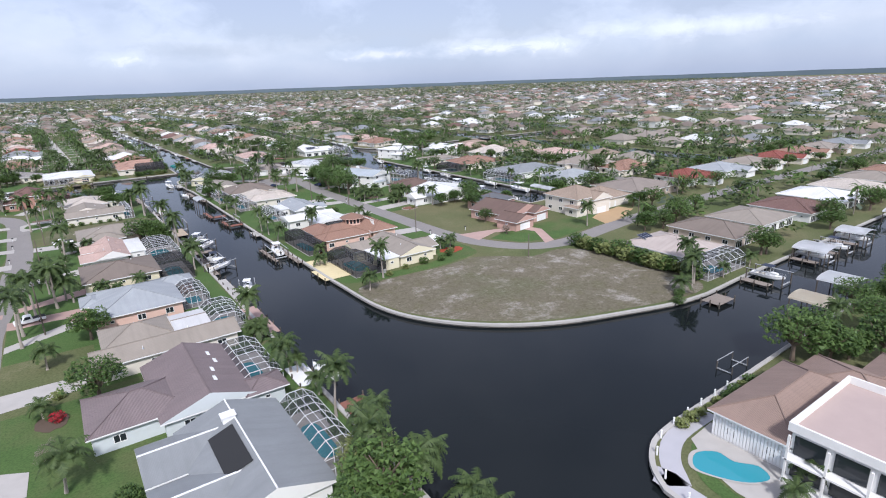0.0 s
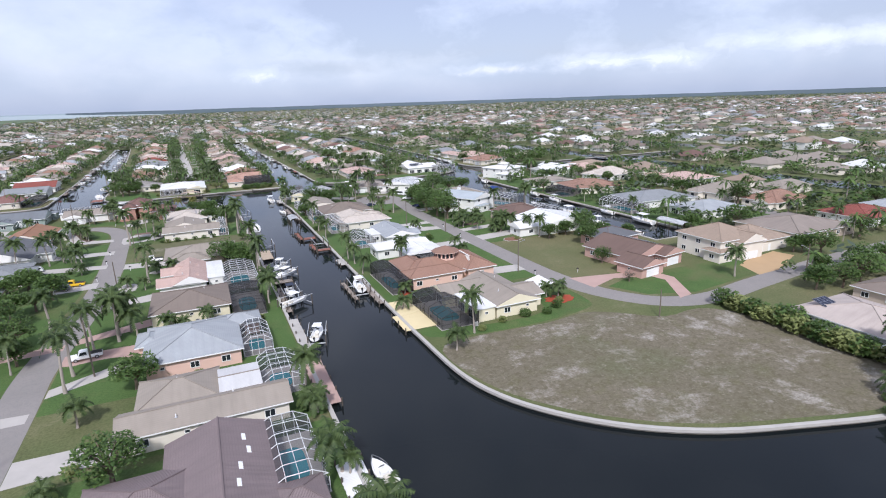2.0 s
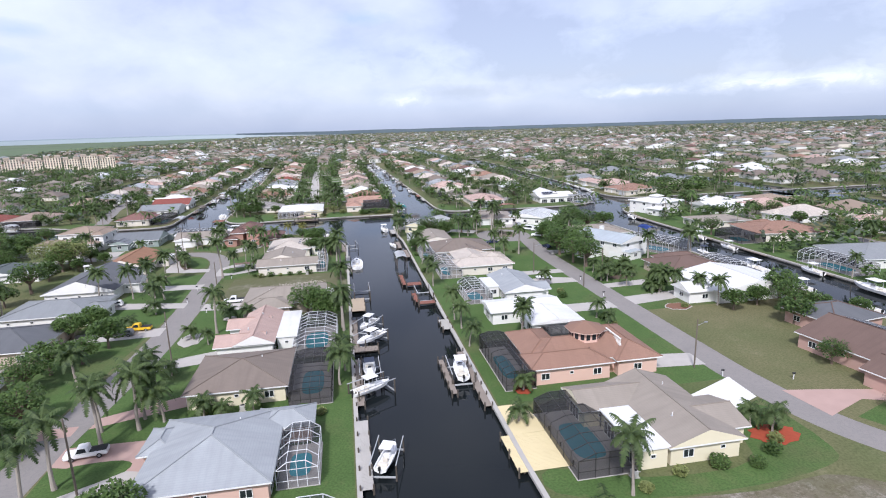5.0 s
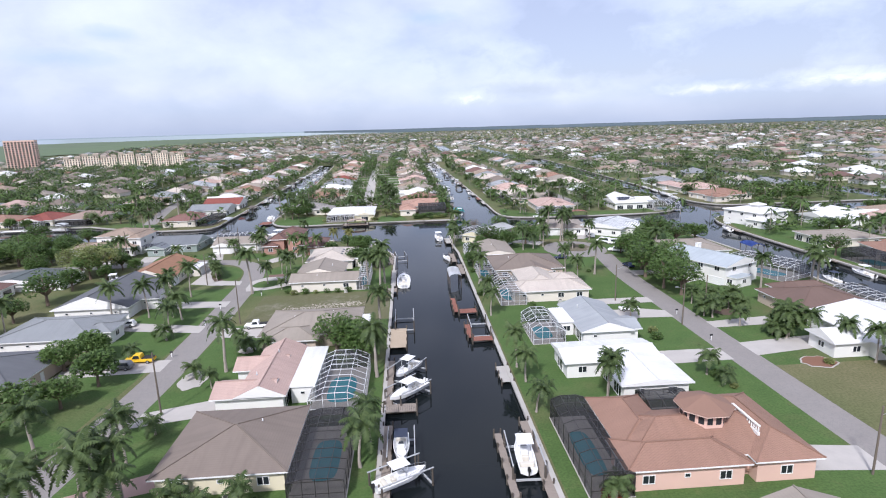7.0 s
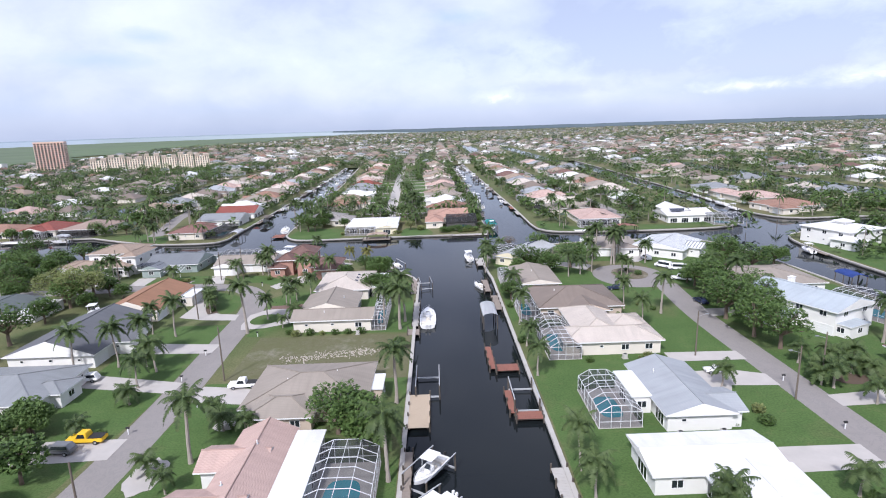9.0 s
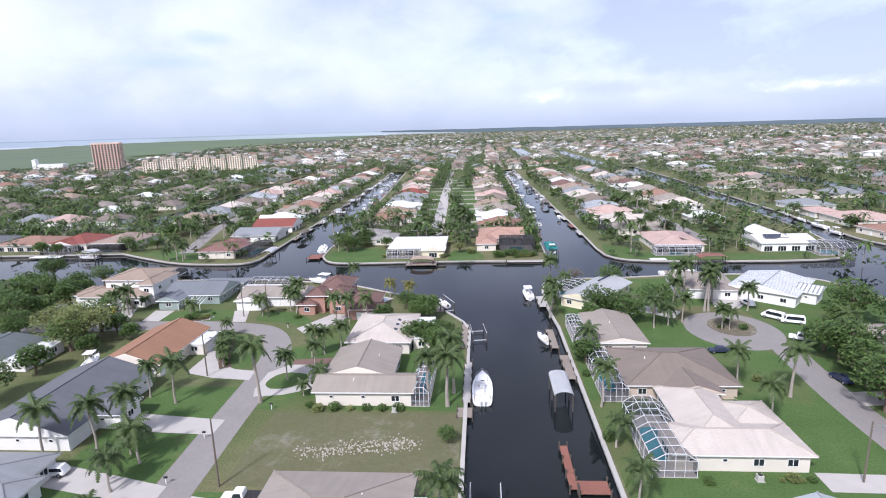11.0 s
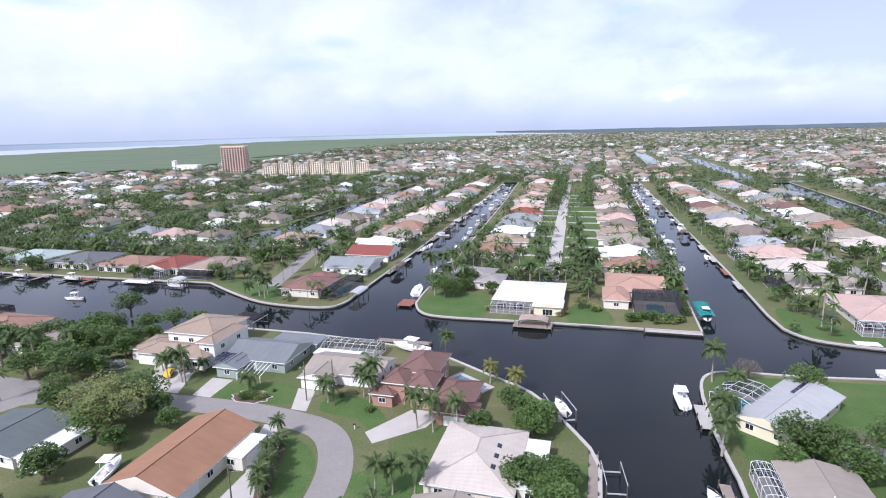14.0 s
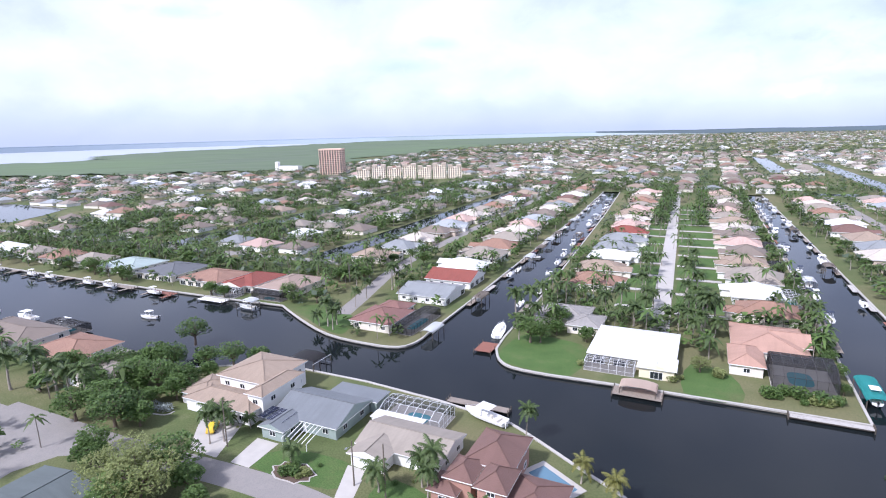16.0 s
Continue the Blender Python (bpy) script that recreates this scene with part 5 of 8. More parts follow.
house("house with a bright white metal roof", [(79, 102, 176, 196, 3.0, 2.2, "gable_y"), (72, 82, 178, 186, 2.9, 1.6, "gable_x")], WHITE_ROOF, STUCCO, "W")
house("house with a red-brown shingle roof behind palms", [(79, 98, 196.6, 213, 2.9, 2.4, "hip"), (84, 98, 210, 216.6, 2.8, 1.4, "hip")], plain_roof, TAN, "W")
pool_cage(98.4, 106, 200, 212, False, 2.9, 0.8)
house("two-storey white house with a pale blue roof", [(74.8, 89.8, 225, 247, 5.3, 1.9, "gable_y"), (69.4, 76, 233, 243, 3.0, 1.2, "hip"), (76, 83, 222.6, 227, 2.6, 0.4, "flat")], roofing("pale blue roof", (0.40, 0.445, 0.475)), STUCCO, "W", lean=24)
b_ = bmesh.new()
box(b_, -0.7, 0.7, -0.5, 0.5, 0, 1.5), box(b_, -0.8, 0.8, -0.6, 0.6, 1.5, 1.65)
ob_ = tagged(link_bm("chimney", b_, STUCCO), "square white chimney on a pale blue roof", "chimney")
ob_.matrix_basis = pose(80.6, 243.5, 6.6, 0, 0, 24)
pool_cage(92.6, 104.4, 228, 246, False, 4.0, 0.6, "y", True, 24)
house("house with a beige roof near the turning circle", [(72, 98, 254, 274, 2.8, 2.0, "hip")], BEIGE_ROOF, STUCCO, "W")
house("house with a white striped metal roof", [(69.6, 91.4, 300.4, 318.6, 3.2, 1.6, "gable_x"), (76, 86, 296.6, 303, 3.1, 1.2, "gable_y")], roofing("striped white metal roof", (0.67, 0.688, 0.688), "striped"), STUCCO, "S", lean=50)
house("low house with a beige roof by the turning circle", [(49.6, 67, 302, 323, 2.8, 1.8, "hip")], BEIGE_ROOF, STUCCO, "S", lean=-8)
pale_pink = roofing("pale pink roof", (0.459, 0.394, 0.353))
house("house with a pale pink-beige roof", [(82, 99.4, 70.4, 89.4, 2.8, 2.3, "hip")], pale_pink, STUCCO, "N")
roof_item("solar_panel", 87.6, 86, 4.35, 4, 3, 14, 0, SOLAR, "small black rooftop solar panels", "solar panel", 1)
pool_cage(78.8, 95.4, 62.8, 70.6, False, 2.9, 1.3, "x")
house("house with a brown roof and a dark screened porch", [(106, 122, 71, 92, 2.8, 2.4, "hip")], BROWN_ROOF, TAN, "N")
house("house with a beige roof beside the canal", [(125, 146, 73, 91, 2.8, 2.1, "hip")], BEIGE_ROOF, STUCCO, "N")
house("white house with a dark red roof", [(149, 169, 70, 90, 2.9, 2.5, "hip")], MAROON_ROOF, STUCCO, "N")
for k, (rf, wl) in enumerate(((WHITE_ROOF, STUCCO), (CREAM_ROOF, STUCCO), (BEIGE_ROOF, CREAM), (TERRA_ROOF, CREAM), (WHITE_ROOF, STUCCO), (BROWN_ROOF, TAN))):
    house("canalside house in a row of similar houses", [(173 + 25 * k, 193 + 25 * k, 70, 92, 2.9, 2.4, "hip")], rf, wl, "N")
for k, (rf, wl) in enumerate(((RED_ROOF, STUCCO), (BLUE_ROOF, STUCCO), (BEIGE_ROOF, CREAM), (RED_ROOF, CREAM), (TERRA_ROOF, CREAM), (BEIGE_ROOF, TAN), (GREY_ROOF, STUCCO))):
    house("house across the road with a tiled hip roof", [(178 + 27 * k, 200 + 27 * k, 128, 147, 2.9, 2.6, "hip"), (186 + 27 * k, 195 + 27 * k, 122, 132, 2.8, 1.8, "gable_y")], rf, wl, "S")
# the villa on the point
VILLA_ROOF = roofing("brown-tan tile roof", (0.33, 0.235, 0.19), "tile")
house("villa with a brown-tan tile roof and white balconies", [(25, 46, 21, 32.2, 3.6, 2.6, "hip"), (38, 52, 15, 30, 3.6, 2.6, "hip"), (46, 60, 12, 24, 3.5, 2.2, "hip")], VILLA_ROOF, STUCCO, "S")
wing = root("balcony_wing", 33, 15.6, 0, 0, "two-storey white wing with roof terrace and open balconies", "house")
b_ = bmesh.new()
box(b_, -8, 8, -6, 6.4, 0, 6.2)
part("wall", b_, STUCCO, wing)
b_ = bmesh.new()
box(b_, -8.3, 8.3, -6.3, 6.7, 6.2, 6.32)
part("terrace_floor", b_, plain("pink terrace tile", (0.42, 0.33, 0.30), 0.85), wing)
for x0, x1, y0, y1 in ((-8.4, -8.1, -6.4, 6.8), (8.1, 8.4, -6.4, 6.8), (-8.1, 8.1, 6.5, 6.8), (-8.1, 8.1, -6.4, -6.1)):
    b_ = bmesh.new()
    box(b_, x0, x1, y0, y1, 6.2, 7.3)
    part("parapet", b_, STUCCO, wing)
for z in (0.3, 3.3):
    for k in range(3):
        b_ = bmesh.new()
        box(b_, -8.12, -7.9, -5.4 + 4.1 * k, -2.2 + 4.1 * k, z, z + 2.4)
        part("balcony_opening", b_, GLASS, wing)
    b_ = bmesh.new()
    box(b_, -9.6, -8.14, -6.2, 6.4, z - 0.3, z - 0.08)
    part("balcony_slab", b_, STUCCO, wing)
for k in range(4):
    b_ = bmesh.new()
    box(b_, -9.6, -9.35, -6.0 + 4.0 * k, -5.75 + 4.0 * k, 0, 6.3)
    part("column", b_, STUCCO, wing)
for k in range(22):
    b_ = bmesh.new()
    box(b_, 25.54, 25.60, 22.6 + 0.41 * k, 22.9 + 0.41 * k, 0.3, 3.3)
    o_ = link_bm("shutter_slat", b_, WHITE)
    o_.parent = wing
    o_.matrix_parent_inverse = pose(33, 15.6, 0).inverted()
strip("seawall_walk", smooth_line([(12.8, -60), (12.8, 24), (14.2, 28.8), (17.2, 32.2), (22, 34.2), (30, 34.4)], 4), 2.6, 0.03, plain("lilac-grey concrete", (0.42, 0.41, 0.43), 0.8), "pale grey concrete walk along the seawall", "walk")
flat("lawn", smooth_line([(15.2, 10), (15.4, 24), (17, 28.4), (19.4, 30.6), (22, 32), (20, 29.4), (18, 26.4), (17, 22), (16.8, 10)], 3, True), 0.034, LUSH, "narrow curved lawn beside the pool", "lawn")
for x, y in ((11.6, 18), (11.6, 22.4), (11.9, 26.4), (13.2, 30.2), (16.2, 33.4), (19.6, 35.1), (23.4, 35.7), (27, 35.9), (30.6, 36), (34.4, 36.1), (38, 36.2)):
    r_ = root("rail_post", x, y, 0, 0, "white post with a hanging chain rail", "post", "rail posts along the seawall")
    b_ = bmesh.new()
    tube(b_, [(0, 0, 0), (0, 0, 1.15)], [0.14, 0.12], 8)
    part("shaft", b_, WHITE, r_)
    b_ = bmesh.new()
    bmesh.ops.create_icosphere(b_, subdivisions=1, radius=0.17, matrix=Matrix.Translation((0, 0, 1.2)))
    part("knob", b_, WHITE, r_)
pl = root("swimming_pool", -42.0, 305.2, 0, -32, "long grey-blue pool with a white coping beside a seawall", "pool", "swimming pools")
b_ = bmesh.new()
box(b_, -4.6, 4.6, -2.0, 2.0, 0.02, 0.07)
part("pool_water", b_, plain("grey-blue pool water", (0.10, 0.19, 0.26), 0.08), pl)
for x0_, x1_, y0_, y1_ in ((-5.8, 5.8, 2.0, 3.1), (-5.8, 5.8, -3.4, -2.0), (-5.8, -4.6, -2.0, 2.0), (4.6, 5.8, -2.0, 2.0)):
    b_ = bmesh.new()
    box(b_, x0_, x1_, y0_, y1_, 0.0, 0.12)
    part("coping", b_, PALE_CONCRETE, pl)
pl = root("swimming_pool", 21.2, 27.2, 0, 20, "kidney-shaped turquoise garden pool with a pale deck", "pool", "swimming pools")
b_ = bmesh.new()
kid = smooth_line([(-2.6, 3.0), (0.3, 3.5), (2.0, 1.3), (1.1, -0.8), (1.7, -3.4), (-0.1, -4.8), (-2.1, -2.8), (-2.9, 0.2)], 4, True)
b_.faces.new([b_.verts.new((p.x, p.y, 0.05)) for p in kid])
part("pool_water", b_, POOL, pl)
b_ = bmesh.new()
for p, q in zip(kid, kid[1:] + kid[:1]):
    c = Vector((-0.5, -0.8, 0))
    b_.faces.new([b_.verts.new((*((v - c) * s + c).to_tuple()[:2], 0.075)) for v, s in ((p, 1.0), (p, 1.12), (q, 1.12), (q, 1.0))])
part("coping", b_, CONCRETE, pl)
flat("terrace", line((17, 6), (17.6, 24), (19, 28), (22.6, 32.6), (28, 33), (28, 6)), 0.012, PALE_CONCRETE, "pale concrete pool terrace beside a villa", "terrace")

# ---- bare lots and watered lawns ----
flat("bare_lot", [Vector((p[0], p[1], 0)) for p in smooth_line([(12.6, 104), (15.4, 92.5), (20.6, 83.8), (28.3, 76), (37.7, 70), (49.6, 65.6), (62, 61.8), (74, 61), (79, 68), (80, 80), (78.6, 95), (72, 103), (62, 103), (54, 110), (48, 113), (38, 112), (24, 113), (14, 112)], 3, True)], 0.006, DIRT, "bare sandy building lot with sparse dry grass", "lot")
flat("bare_lot", line((-47, 214.5), (-47, 236), (-12.2, 236), (-12.2, 213)), 0.006, dirt_material("dry grass lot", 0.9), "empty dry-grass lot with a strip of rubble", "lot")
flat("meadow_lot", line((59.4, 139), (59.4, 177), (76, 175), (82, 158), (80, 141), (74, 135)), 0.006, LAWN, "empty grass lot beside the road", "lot")
for outline in (line((-54.2, 118.4), (-54.2, 140), (-51.6, 166), (-50, 200), (-50.2, 213), (-12, 213), (-12, 98.6), (-40, 98.6), (-40, 118.4)),
                line((-54.2, 40), (-54.2, 97), (-12, 97), (-12, 40)), line((-50.8, 237), (-52, 255), (-54, 266), (-40, 284), (-13, 278), (-12, 237)),
                line((-75, 60), (-75, 246), (-58.4, 246), (-57, 205), (-61, 135), (-61, 60)), line((12, 140), (12, 279), (38, 292), (56.6, 262), (56, 200), (54.2, 150), (54, 140)),
                line((59, 177), (59, 262), (105, 262), (105, 177)), line((64.6, 124), (69, 115), (80, 110.8), (97, 112.6), (112, 114.4), (112, 126), (76, 128))):
    flat("lawn", outline, 0.005, LUSH, "watered green lawns round the houses", "lawn")
flat("lawn", smooth_line([(13, 117), (24, 113.6), (38, 113), (50, 114.5), (54, 118), (53.6, 130), (44, 131), (42, 118), (26, 117.4), (14, 122)], 3, True), 0.009, LUSH, "watered green lawn", "lawn")
flat("lawn", smooth_line([(-72, 357), (-64, 352.5), (-49, 352), (-48.6, 372), (-58, 377), (-70, 376)], 3, True), 0.009, LUSH, "watered lawn at the end of the island", "lawn")
flat("lawn", smooth_line([(-21, 353), (-8, 353), (-10, 368), (-20, 372)], 3, True), 0.009, LUSH, "watered lawn at the end of the island", "lawn")
flat("lawn", smooth_line([(-161, 371), (-148, 363.5), (-131, 355), (-126, 357), (-134, 372), (-150, 380)], 3, True), 0.009, LUSH, "watered lawn on the canal corner", "lawn")
flat("lawn", smooth_line([(42, 358), (50, 353), (64, 351), (86, 350), (108, 351.4), (122, 355), (128, 363), (100, 362), (82, 361), (58, 361), (54, 372), (44, 380), (41.5, 368)], 3, True), 0.009, LUSH, "watered lawn along the canal bend", "lawn")
flat("lawn", line((129, 154), (129, 300), (136, 322), (170, 332), (174, 294), (173, 154)), 0.009, LUSH, "watered lawns on the east bank", "lawn")
flat("lawn", line((14, 284), (12.6, 316), (16, 323), (62, 326), (98, 321), (103, 300), (104, 264), (64, 264), (62, 296), (44, 297), (38, 292)), 0.0065, LUSH, "watered lawns on the point", "lawn")
flat("lawn", smooth_line([(-99, 286), (-80, 286), (-77, 293), (-86, 295), (-97, 293)], 3, True), 0.009, LUSH, "watered lawn before a house", "lawn")
flat("lawn", smooth_line([(-71, 285.6), (-62, 284), (-56, 280.5), (-55, 285), (-62, 292), (-71, 293)], 3, True), 0.009, LUSH, "watered lawn before a house", "lawn")
flat("lawn", smooth_line([(-73, 274.5), (-66, 272), (-61.5, 266), (-60.5, 256), (-66, 254.6), (-70, 262)], 3, True), 0.009, LUSH, "watered lawn inside the road bend", "lawn")
flat("lawn", smooth_line([(-52, 279), (-48, 272), (-42, 270), (-41, 284), (-47, 287)], 3, True), 0.009, LUSH, "watered lawn beside the road bend", "lawn")

# ---- drives ----
drive([(-54.3, 137.5), (-54.3, 142.4), (-40.6, 142), (-38.8, 133)], PINK_PAVER, "pink paved driveway leading to a garage")
drive([(-53.4, 147.6), (-53, 151), (-39, 157), (-39, 152)], PINK_PAVER, "pink paved driveway leading to a garage")
drive([(-54.2, 99.4), (-54.2, 105.8), (-41.4, 105.4), (-41.2, 100.2)], PALE_CONCRETE)
drive([(-54.2, 74.6), (-54.2, 82.6), (-49.6, 80), (-49.8, 74.6)], PALE_CONCRETE)
drive([(-51, 168), (-51, 172.6), (-39, 176.6), (-39, 170.6)], PALE_CONCRETE)
drive([(-50.3, 206), (-50.3, 212), (-38, 210), (-38, 204)], PALE_CONCRETE)
drive([(-53.6, 241.8), (-54.6, 245), (-54.8, 252.6), (-51.4, 256.7), (-44.6, 256.9), (-41, 254), (-41, 247), (-44.2, 244.6), (-48, 242.6)], PALE_CONCRETE, "pale concrete loop drive round a small lawn")
flat("lawn", smooth_line([(-53.4, 248), (-51.4, 252.4), (-46, 252), (-45.4, 248.6), (-47.6, 245.8), (-51.4, 245.2)], 3, True), 0.062, LUSH, "small lawn inside a loop drive", "lawn")
drive([(-50.5, 256), (-51.5, 259.5), (-40, 261), (-40, 258)], plain("brown pavers", (0.16, 0.10, 0.08), 0.85))
drive([(-54.5, 276), (-57.5, 279.5), (-51, 290.6), (-44, 290.6), (-46, 284)], PALE_CONCRETE)
drive([(-73.6, 284.4), (-77.4, 284.6), (-81, 294), (-76.5, 294)], PALE_CONCRETE)
drive([(-99, 285.2), (-104, 285.2), (-105.5, 294.5), (-99.5, 294.5)], PALE_CONCRETE)
drive([(-108, 285.2), (-116, 285.2), (-126, 297.5), (-113, 297.5)], PALE_CONCRETE)
drive([(-55.2, 209.5), (-55.2, 214), (-74, 218.6), (-76, 213.6)], PALE_CONCRETE)
drive([(-55.2, 228), (-55.2, 233), (-73, 235), (-73, 229)], PALE_CONCRETE)
drive([(-55.2, 189), (-55.2, 194.6), (-75, 194.6), (-75, 188)], PALE_CONCRETE)
drive([(-57.5, 249), (-58, 253.5), (-63, 254.4), (-67.2, 257), (-70, 266), (-73.5, 274), (-76.5, 277.6), (-79.5, 277.6), (-77, 268), (-73.2, 262), (-73.2, 252.5), (-66, 250)], PALE_CONCRETE)
drive([(-55.3, 146), (-55.3, 149), (-75, 149), (-75, 144)], PINK_PAVER, "pink paved driveway")
drive([(-55.3, 117), (-55.3, 120), (-75, 122), (-75, 117)], PALE_CONCRETE)
drive([(54.4, 133), (54.8, 140.5), (43.4, 135.6), (43.4, 129.6), (49, 130.6)], plain("white driveway", (0.68, 0.67, 0.64), 0.85))
drive([(54.3, 146), (54.5, 151.5), (44, 153), (44, 147)], PALE_CONCRETE)
drive([(54.4, 180.4), (54.4, 186), (39.4, 186), (39.4, 180)], PALE_CONCRETE)
drive([(54.4, 204.4), (54.4, 209), (48.6, 211.4), (41, 211), (41, 201), (44, 201), (46, 205)], PALE_CONCRETE)
drive([(54.6, 215.4), (54.6, 219.6), (40, 220), (40, 215.6)], PALE_CONCRETE)
drive([(59.8, 181.6), (59.8, 188), (77, 190), (75, 184)], PALE_CONCRETE)
drive([(59.8, 196.6), (59.8, 200.4), (80, 202.5), (80, 197.4)], PALE_CONCRETE)
drive([(60, 240), (60.4, 245.4), (74, 246), (74, 241.5)], PALE_CONCRETE)
drive([(60.0, 134), (61, 125), (70, 128.4), (76, 126), (76, 130.4), (68, 132.4)], PINK_PAVER, "faded pink paver driveway")
drive([(73.6, 109.6), (77.8, 110.2), (84, 121.6), (83, 126), (79, 126), (80.4, 121)], PINK_PAVER, "pink paver driveway curving to the garage")
drive([(104, 112.4), (112, 112.8), (128, 119.5), (127, 125.2), (113, 123), (107, 120.5)], plain("ochre pavers", (0.42, 0.29, 0.16), 0.9), "ochre gravel forecourt")
drive([(46, 292), (42, 286), (35, 292), (30, 296), (32, 300)], PALE_CONCRETE, "pale concrete driveway from the turning circle")
drive([(56, 295), (62, 294), (70, 303), (66, 306), (58, 303)], PALE_CONCRETE, "pale concrete driveway from the turning circle")
flat("lawn", smooth_line([(-52.4, 132.6), (-44.5, 133.4), (-43, 136), (-46, 137.4), (-52.6, 136.6)], 3, True), 0.024, LUSH, "small lawn inside a curved driveway", "lawn")
drive([(-54.2, 124.5), (-54.2, 127.8), (-45, 133), (-39, 139), (-39, 134.4), (-43, 130)], PALE_CONCRETE, "curved pale concrete driveway")

# ---- rows of houses beyond the cross canal ----
ROOFS = [(BEIGE_ROOF, CREAM), (TAN_ROOF, CREAM), (PINK_ROOF, CREAM), (WHITE_ROOF, STUCCO), (BROWN_ROOF, TAN), (TERRA_ROOF, CREAM), (GREY_ROOF, STUCCO), (CREAM_ROOF, STUCCO), (MAROON_ROOF, STUCCO), (BLUE_ROOF, STUCCO), (BEIGE_ROOF, STUCCO), (CREAM_ROOF, TAN)]


def row_house(x, y, w, d, street, rf, wl, cage=0):
    """A hip-roofed house with a front wing; the name says its roof."""
    k = RND.choice((1, -1))
    sgn = {"W": -1, "E": 1}.get(street, 0)
    x, y, w, d = x + RND.uniform(-1.4, 1.4), y + RND.uniform(-1.6, 1.6), w * RND.uniform(0.86, 1.05), d * RND.uniform(0.84, 1.06)
    blocks = [(x - w / 2, x + w / 2, y - d / 2, y + d / 2, 2.8, 0.42 * min(w, d) / 2, "hip")]
    if sgn:
        fx = x + sgn * (w / 2 - 1)
        blocks.append((fx - 4.5, fx + 4.5, y + k * d * 0.22 - 3.6, y + k * d * 0.22 + 3.6, 2.8, 1.5, "hip" if RND.random() < 0.6 else "gable_x"))
        if RND.random() < 0.5:
            blocks.append((x - sgn * w * 0.5, x - sgn * w * 0.05, y - k * d * 0.62, y - k * d * 0.1, 2.7, 1.4, "hip") if sgn < 0 else (x - w * 0.5, x - w * 0.05, y - k * d * 0.62, y - k * d * 0.1, 2.7, 1.4, "hip"))
            q = blocks[-1]
            blocks[-1] = (min(q[0], q[1]), max(q[0], q[1]), min(q[2], q[3]), max(q[2], q[3])) + q[4:]
        bx = x - sgn * (w / 2 + 2.6)
        if cage == 1:
            pool_cage(bx - 2.9, bx + 2.9, y - d * 0.36, y + d * 0.36, RND.random() < 0.4, 2.7, 0.7)
    return house("house with a " + rf.name + " in a canalside row", blocks, rf, wl, street, True, group="houses in canalside rows", far=True, lean=RND.uniform(-5, 5))


ISLAND_W = [TERRA_ROOF, TERRA_ROOF, TAN_ROOF, WHITE_ROOF, GREY_ROOF, GREY_ROOF, RED_ROOF, PINK_ROOF, CREAM_ROOF, TAN_ROOF, PINK_ROOF, BEIGE_ROOF, TERRA_ROOF, TAN_ROOF, CREAM_ROOF, PINK_ROOF]
ISLAND_E = [TERRA_ROOF, WHITE_ROOF, BEIGE_ROOF, TAN_ROOF, BROWN_ROOF, PINK_ROOF, BROWN_ROOF, CREAM_ROOF, TAN_ROOF, BEIGE_ROOF, PINK_ROOF, BROWN_ROOF, CREAM_ROOF, BEIGE_ROOF, TAN_ROOF, PINK_ROOF]
house("low house with a bright white roof at the island's end", [(-47, -23.4, 362, 386.4, 3.0, 1.9, "hip"), (-33, -23, 357.6, 366, 2.9, 1.0, "gable_y")], WHITE_ROOF, YELLOW, "N")
pool_cage(-46.6, -33.6, 357.4, 362.6, False, 2.6, 0.3, "x", False)
house("house with pink-tan tile roofs at the island's end", [(-10, 9.5, 380, 404, 3.0, 2.6, "hip"), (-11, -2, 368.6, 384, 2.9, 1.8, "hip"), (0, 10.4, 386, 398, 3.4, 2.2, "gable_x")], roofing("salmon tile roof", (0.47, 0.29, 0.22), "tile"), CREAM, "W")
pool_cage(-1, 13, 364, 380, True, 3.6, 1.9, "x")
house("house with a grey tile roof", [(-70, -52, 388, 404, 2.9, 2.4, "hip"), (-58, -46.6, 383, 396, 2.8, 1.6, "hip")], roofing("warm grey tile roof", (0.34, 0.32, 0.30), "tile"), CREAM, "E")
for k in range(16):
    y = 421 + 24.2 * k
    lean, lean_e = -0.87 * k, -0.42 * k
    rf = ISLAND_W[k]
    if k:
        row_house(-58 + lean, y - 5, 22, 18 + RND.uniform(-2, 2), "E", rf, dict((r.name, w) for r, w in ROOFS).get(rf.name, CREAM), 0)
    rf = ISLAND_E[k]
    row_house(1 + lean_e, y, 21, 19 + RND.uniform(-2, 2), "W", rf, dict((r.name, w) for r, w in ROOFS).get(rf.name, CREAM), 1 if k < 8 and k % 2 else 0)
for k in range(12):  # drives and lawns across the island's street
    y = 421 + 24.2 * k
    for sg, x0, x1 in ((-1, -47.6 - 0.87 * k, -33.6 - 0.87 * k), (1, -26.8 - 0.87 * k, -10 - 0.42 * k)):
        drive([(x0, y - 4.5 - sg), (x1, y - 4.5 - sg), (x1, y - 1.2 - sg), (x0, y - 1.2 - sg)], PALE_CONCRETE, "pale concrete driveway in the island street")
        flat("lawn", line((x0, y), (x1, y), (x1, y + 17), (x0, y + 17)), 0.009, LUSH, "watered green front lawn", "lawn")
house("corner house with a maroon tile roof and cream walls", [(-127.6, -110.6, 360.4, 378, 2.9, 2.8, "hip"), (-126, -114, 374, 385, 2.9, 2.0, "hip")], roofing("faded maroon tile roof", (0.25, 0.13, 0.11), "tile"), CREAM, "W")
pool_cage(-110.4, -103.6, 362, 384, True, 2.8, 0.4)
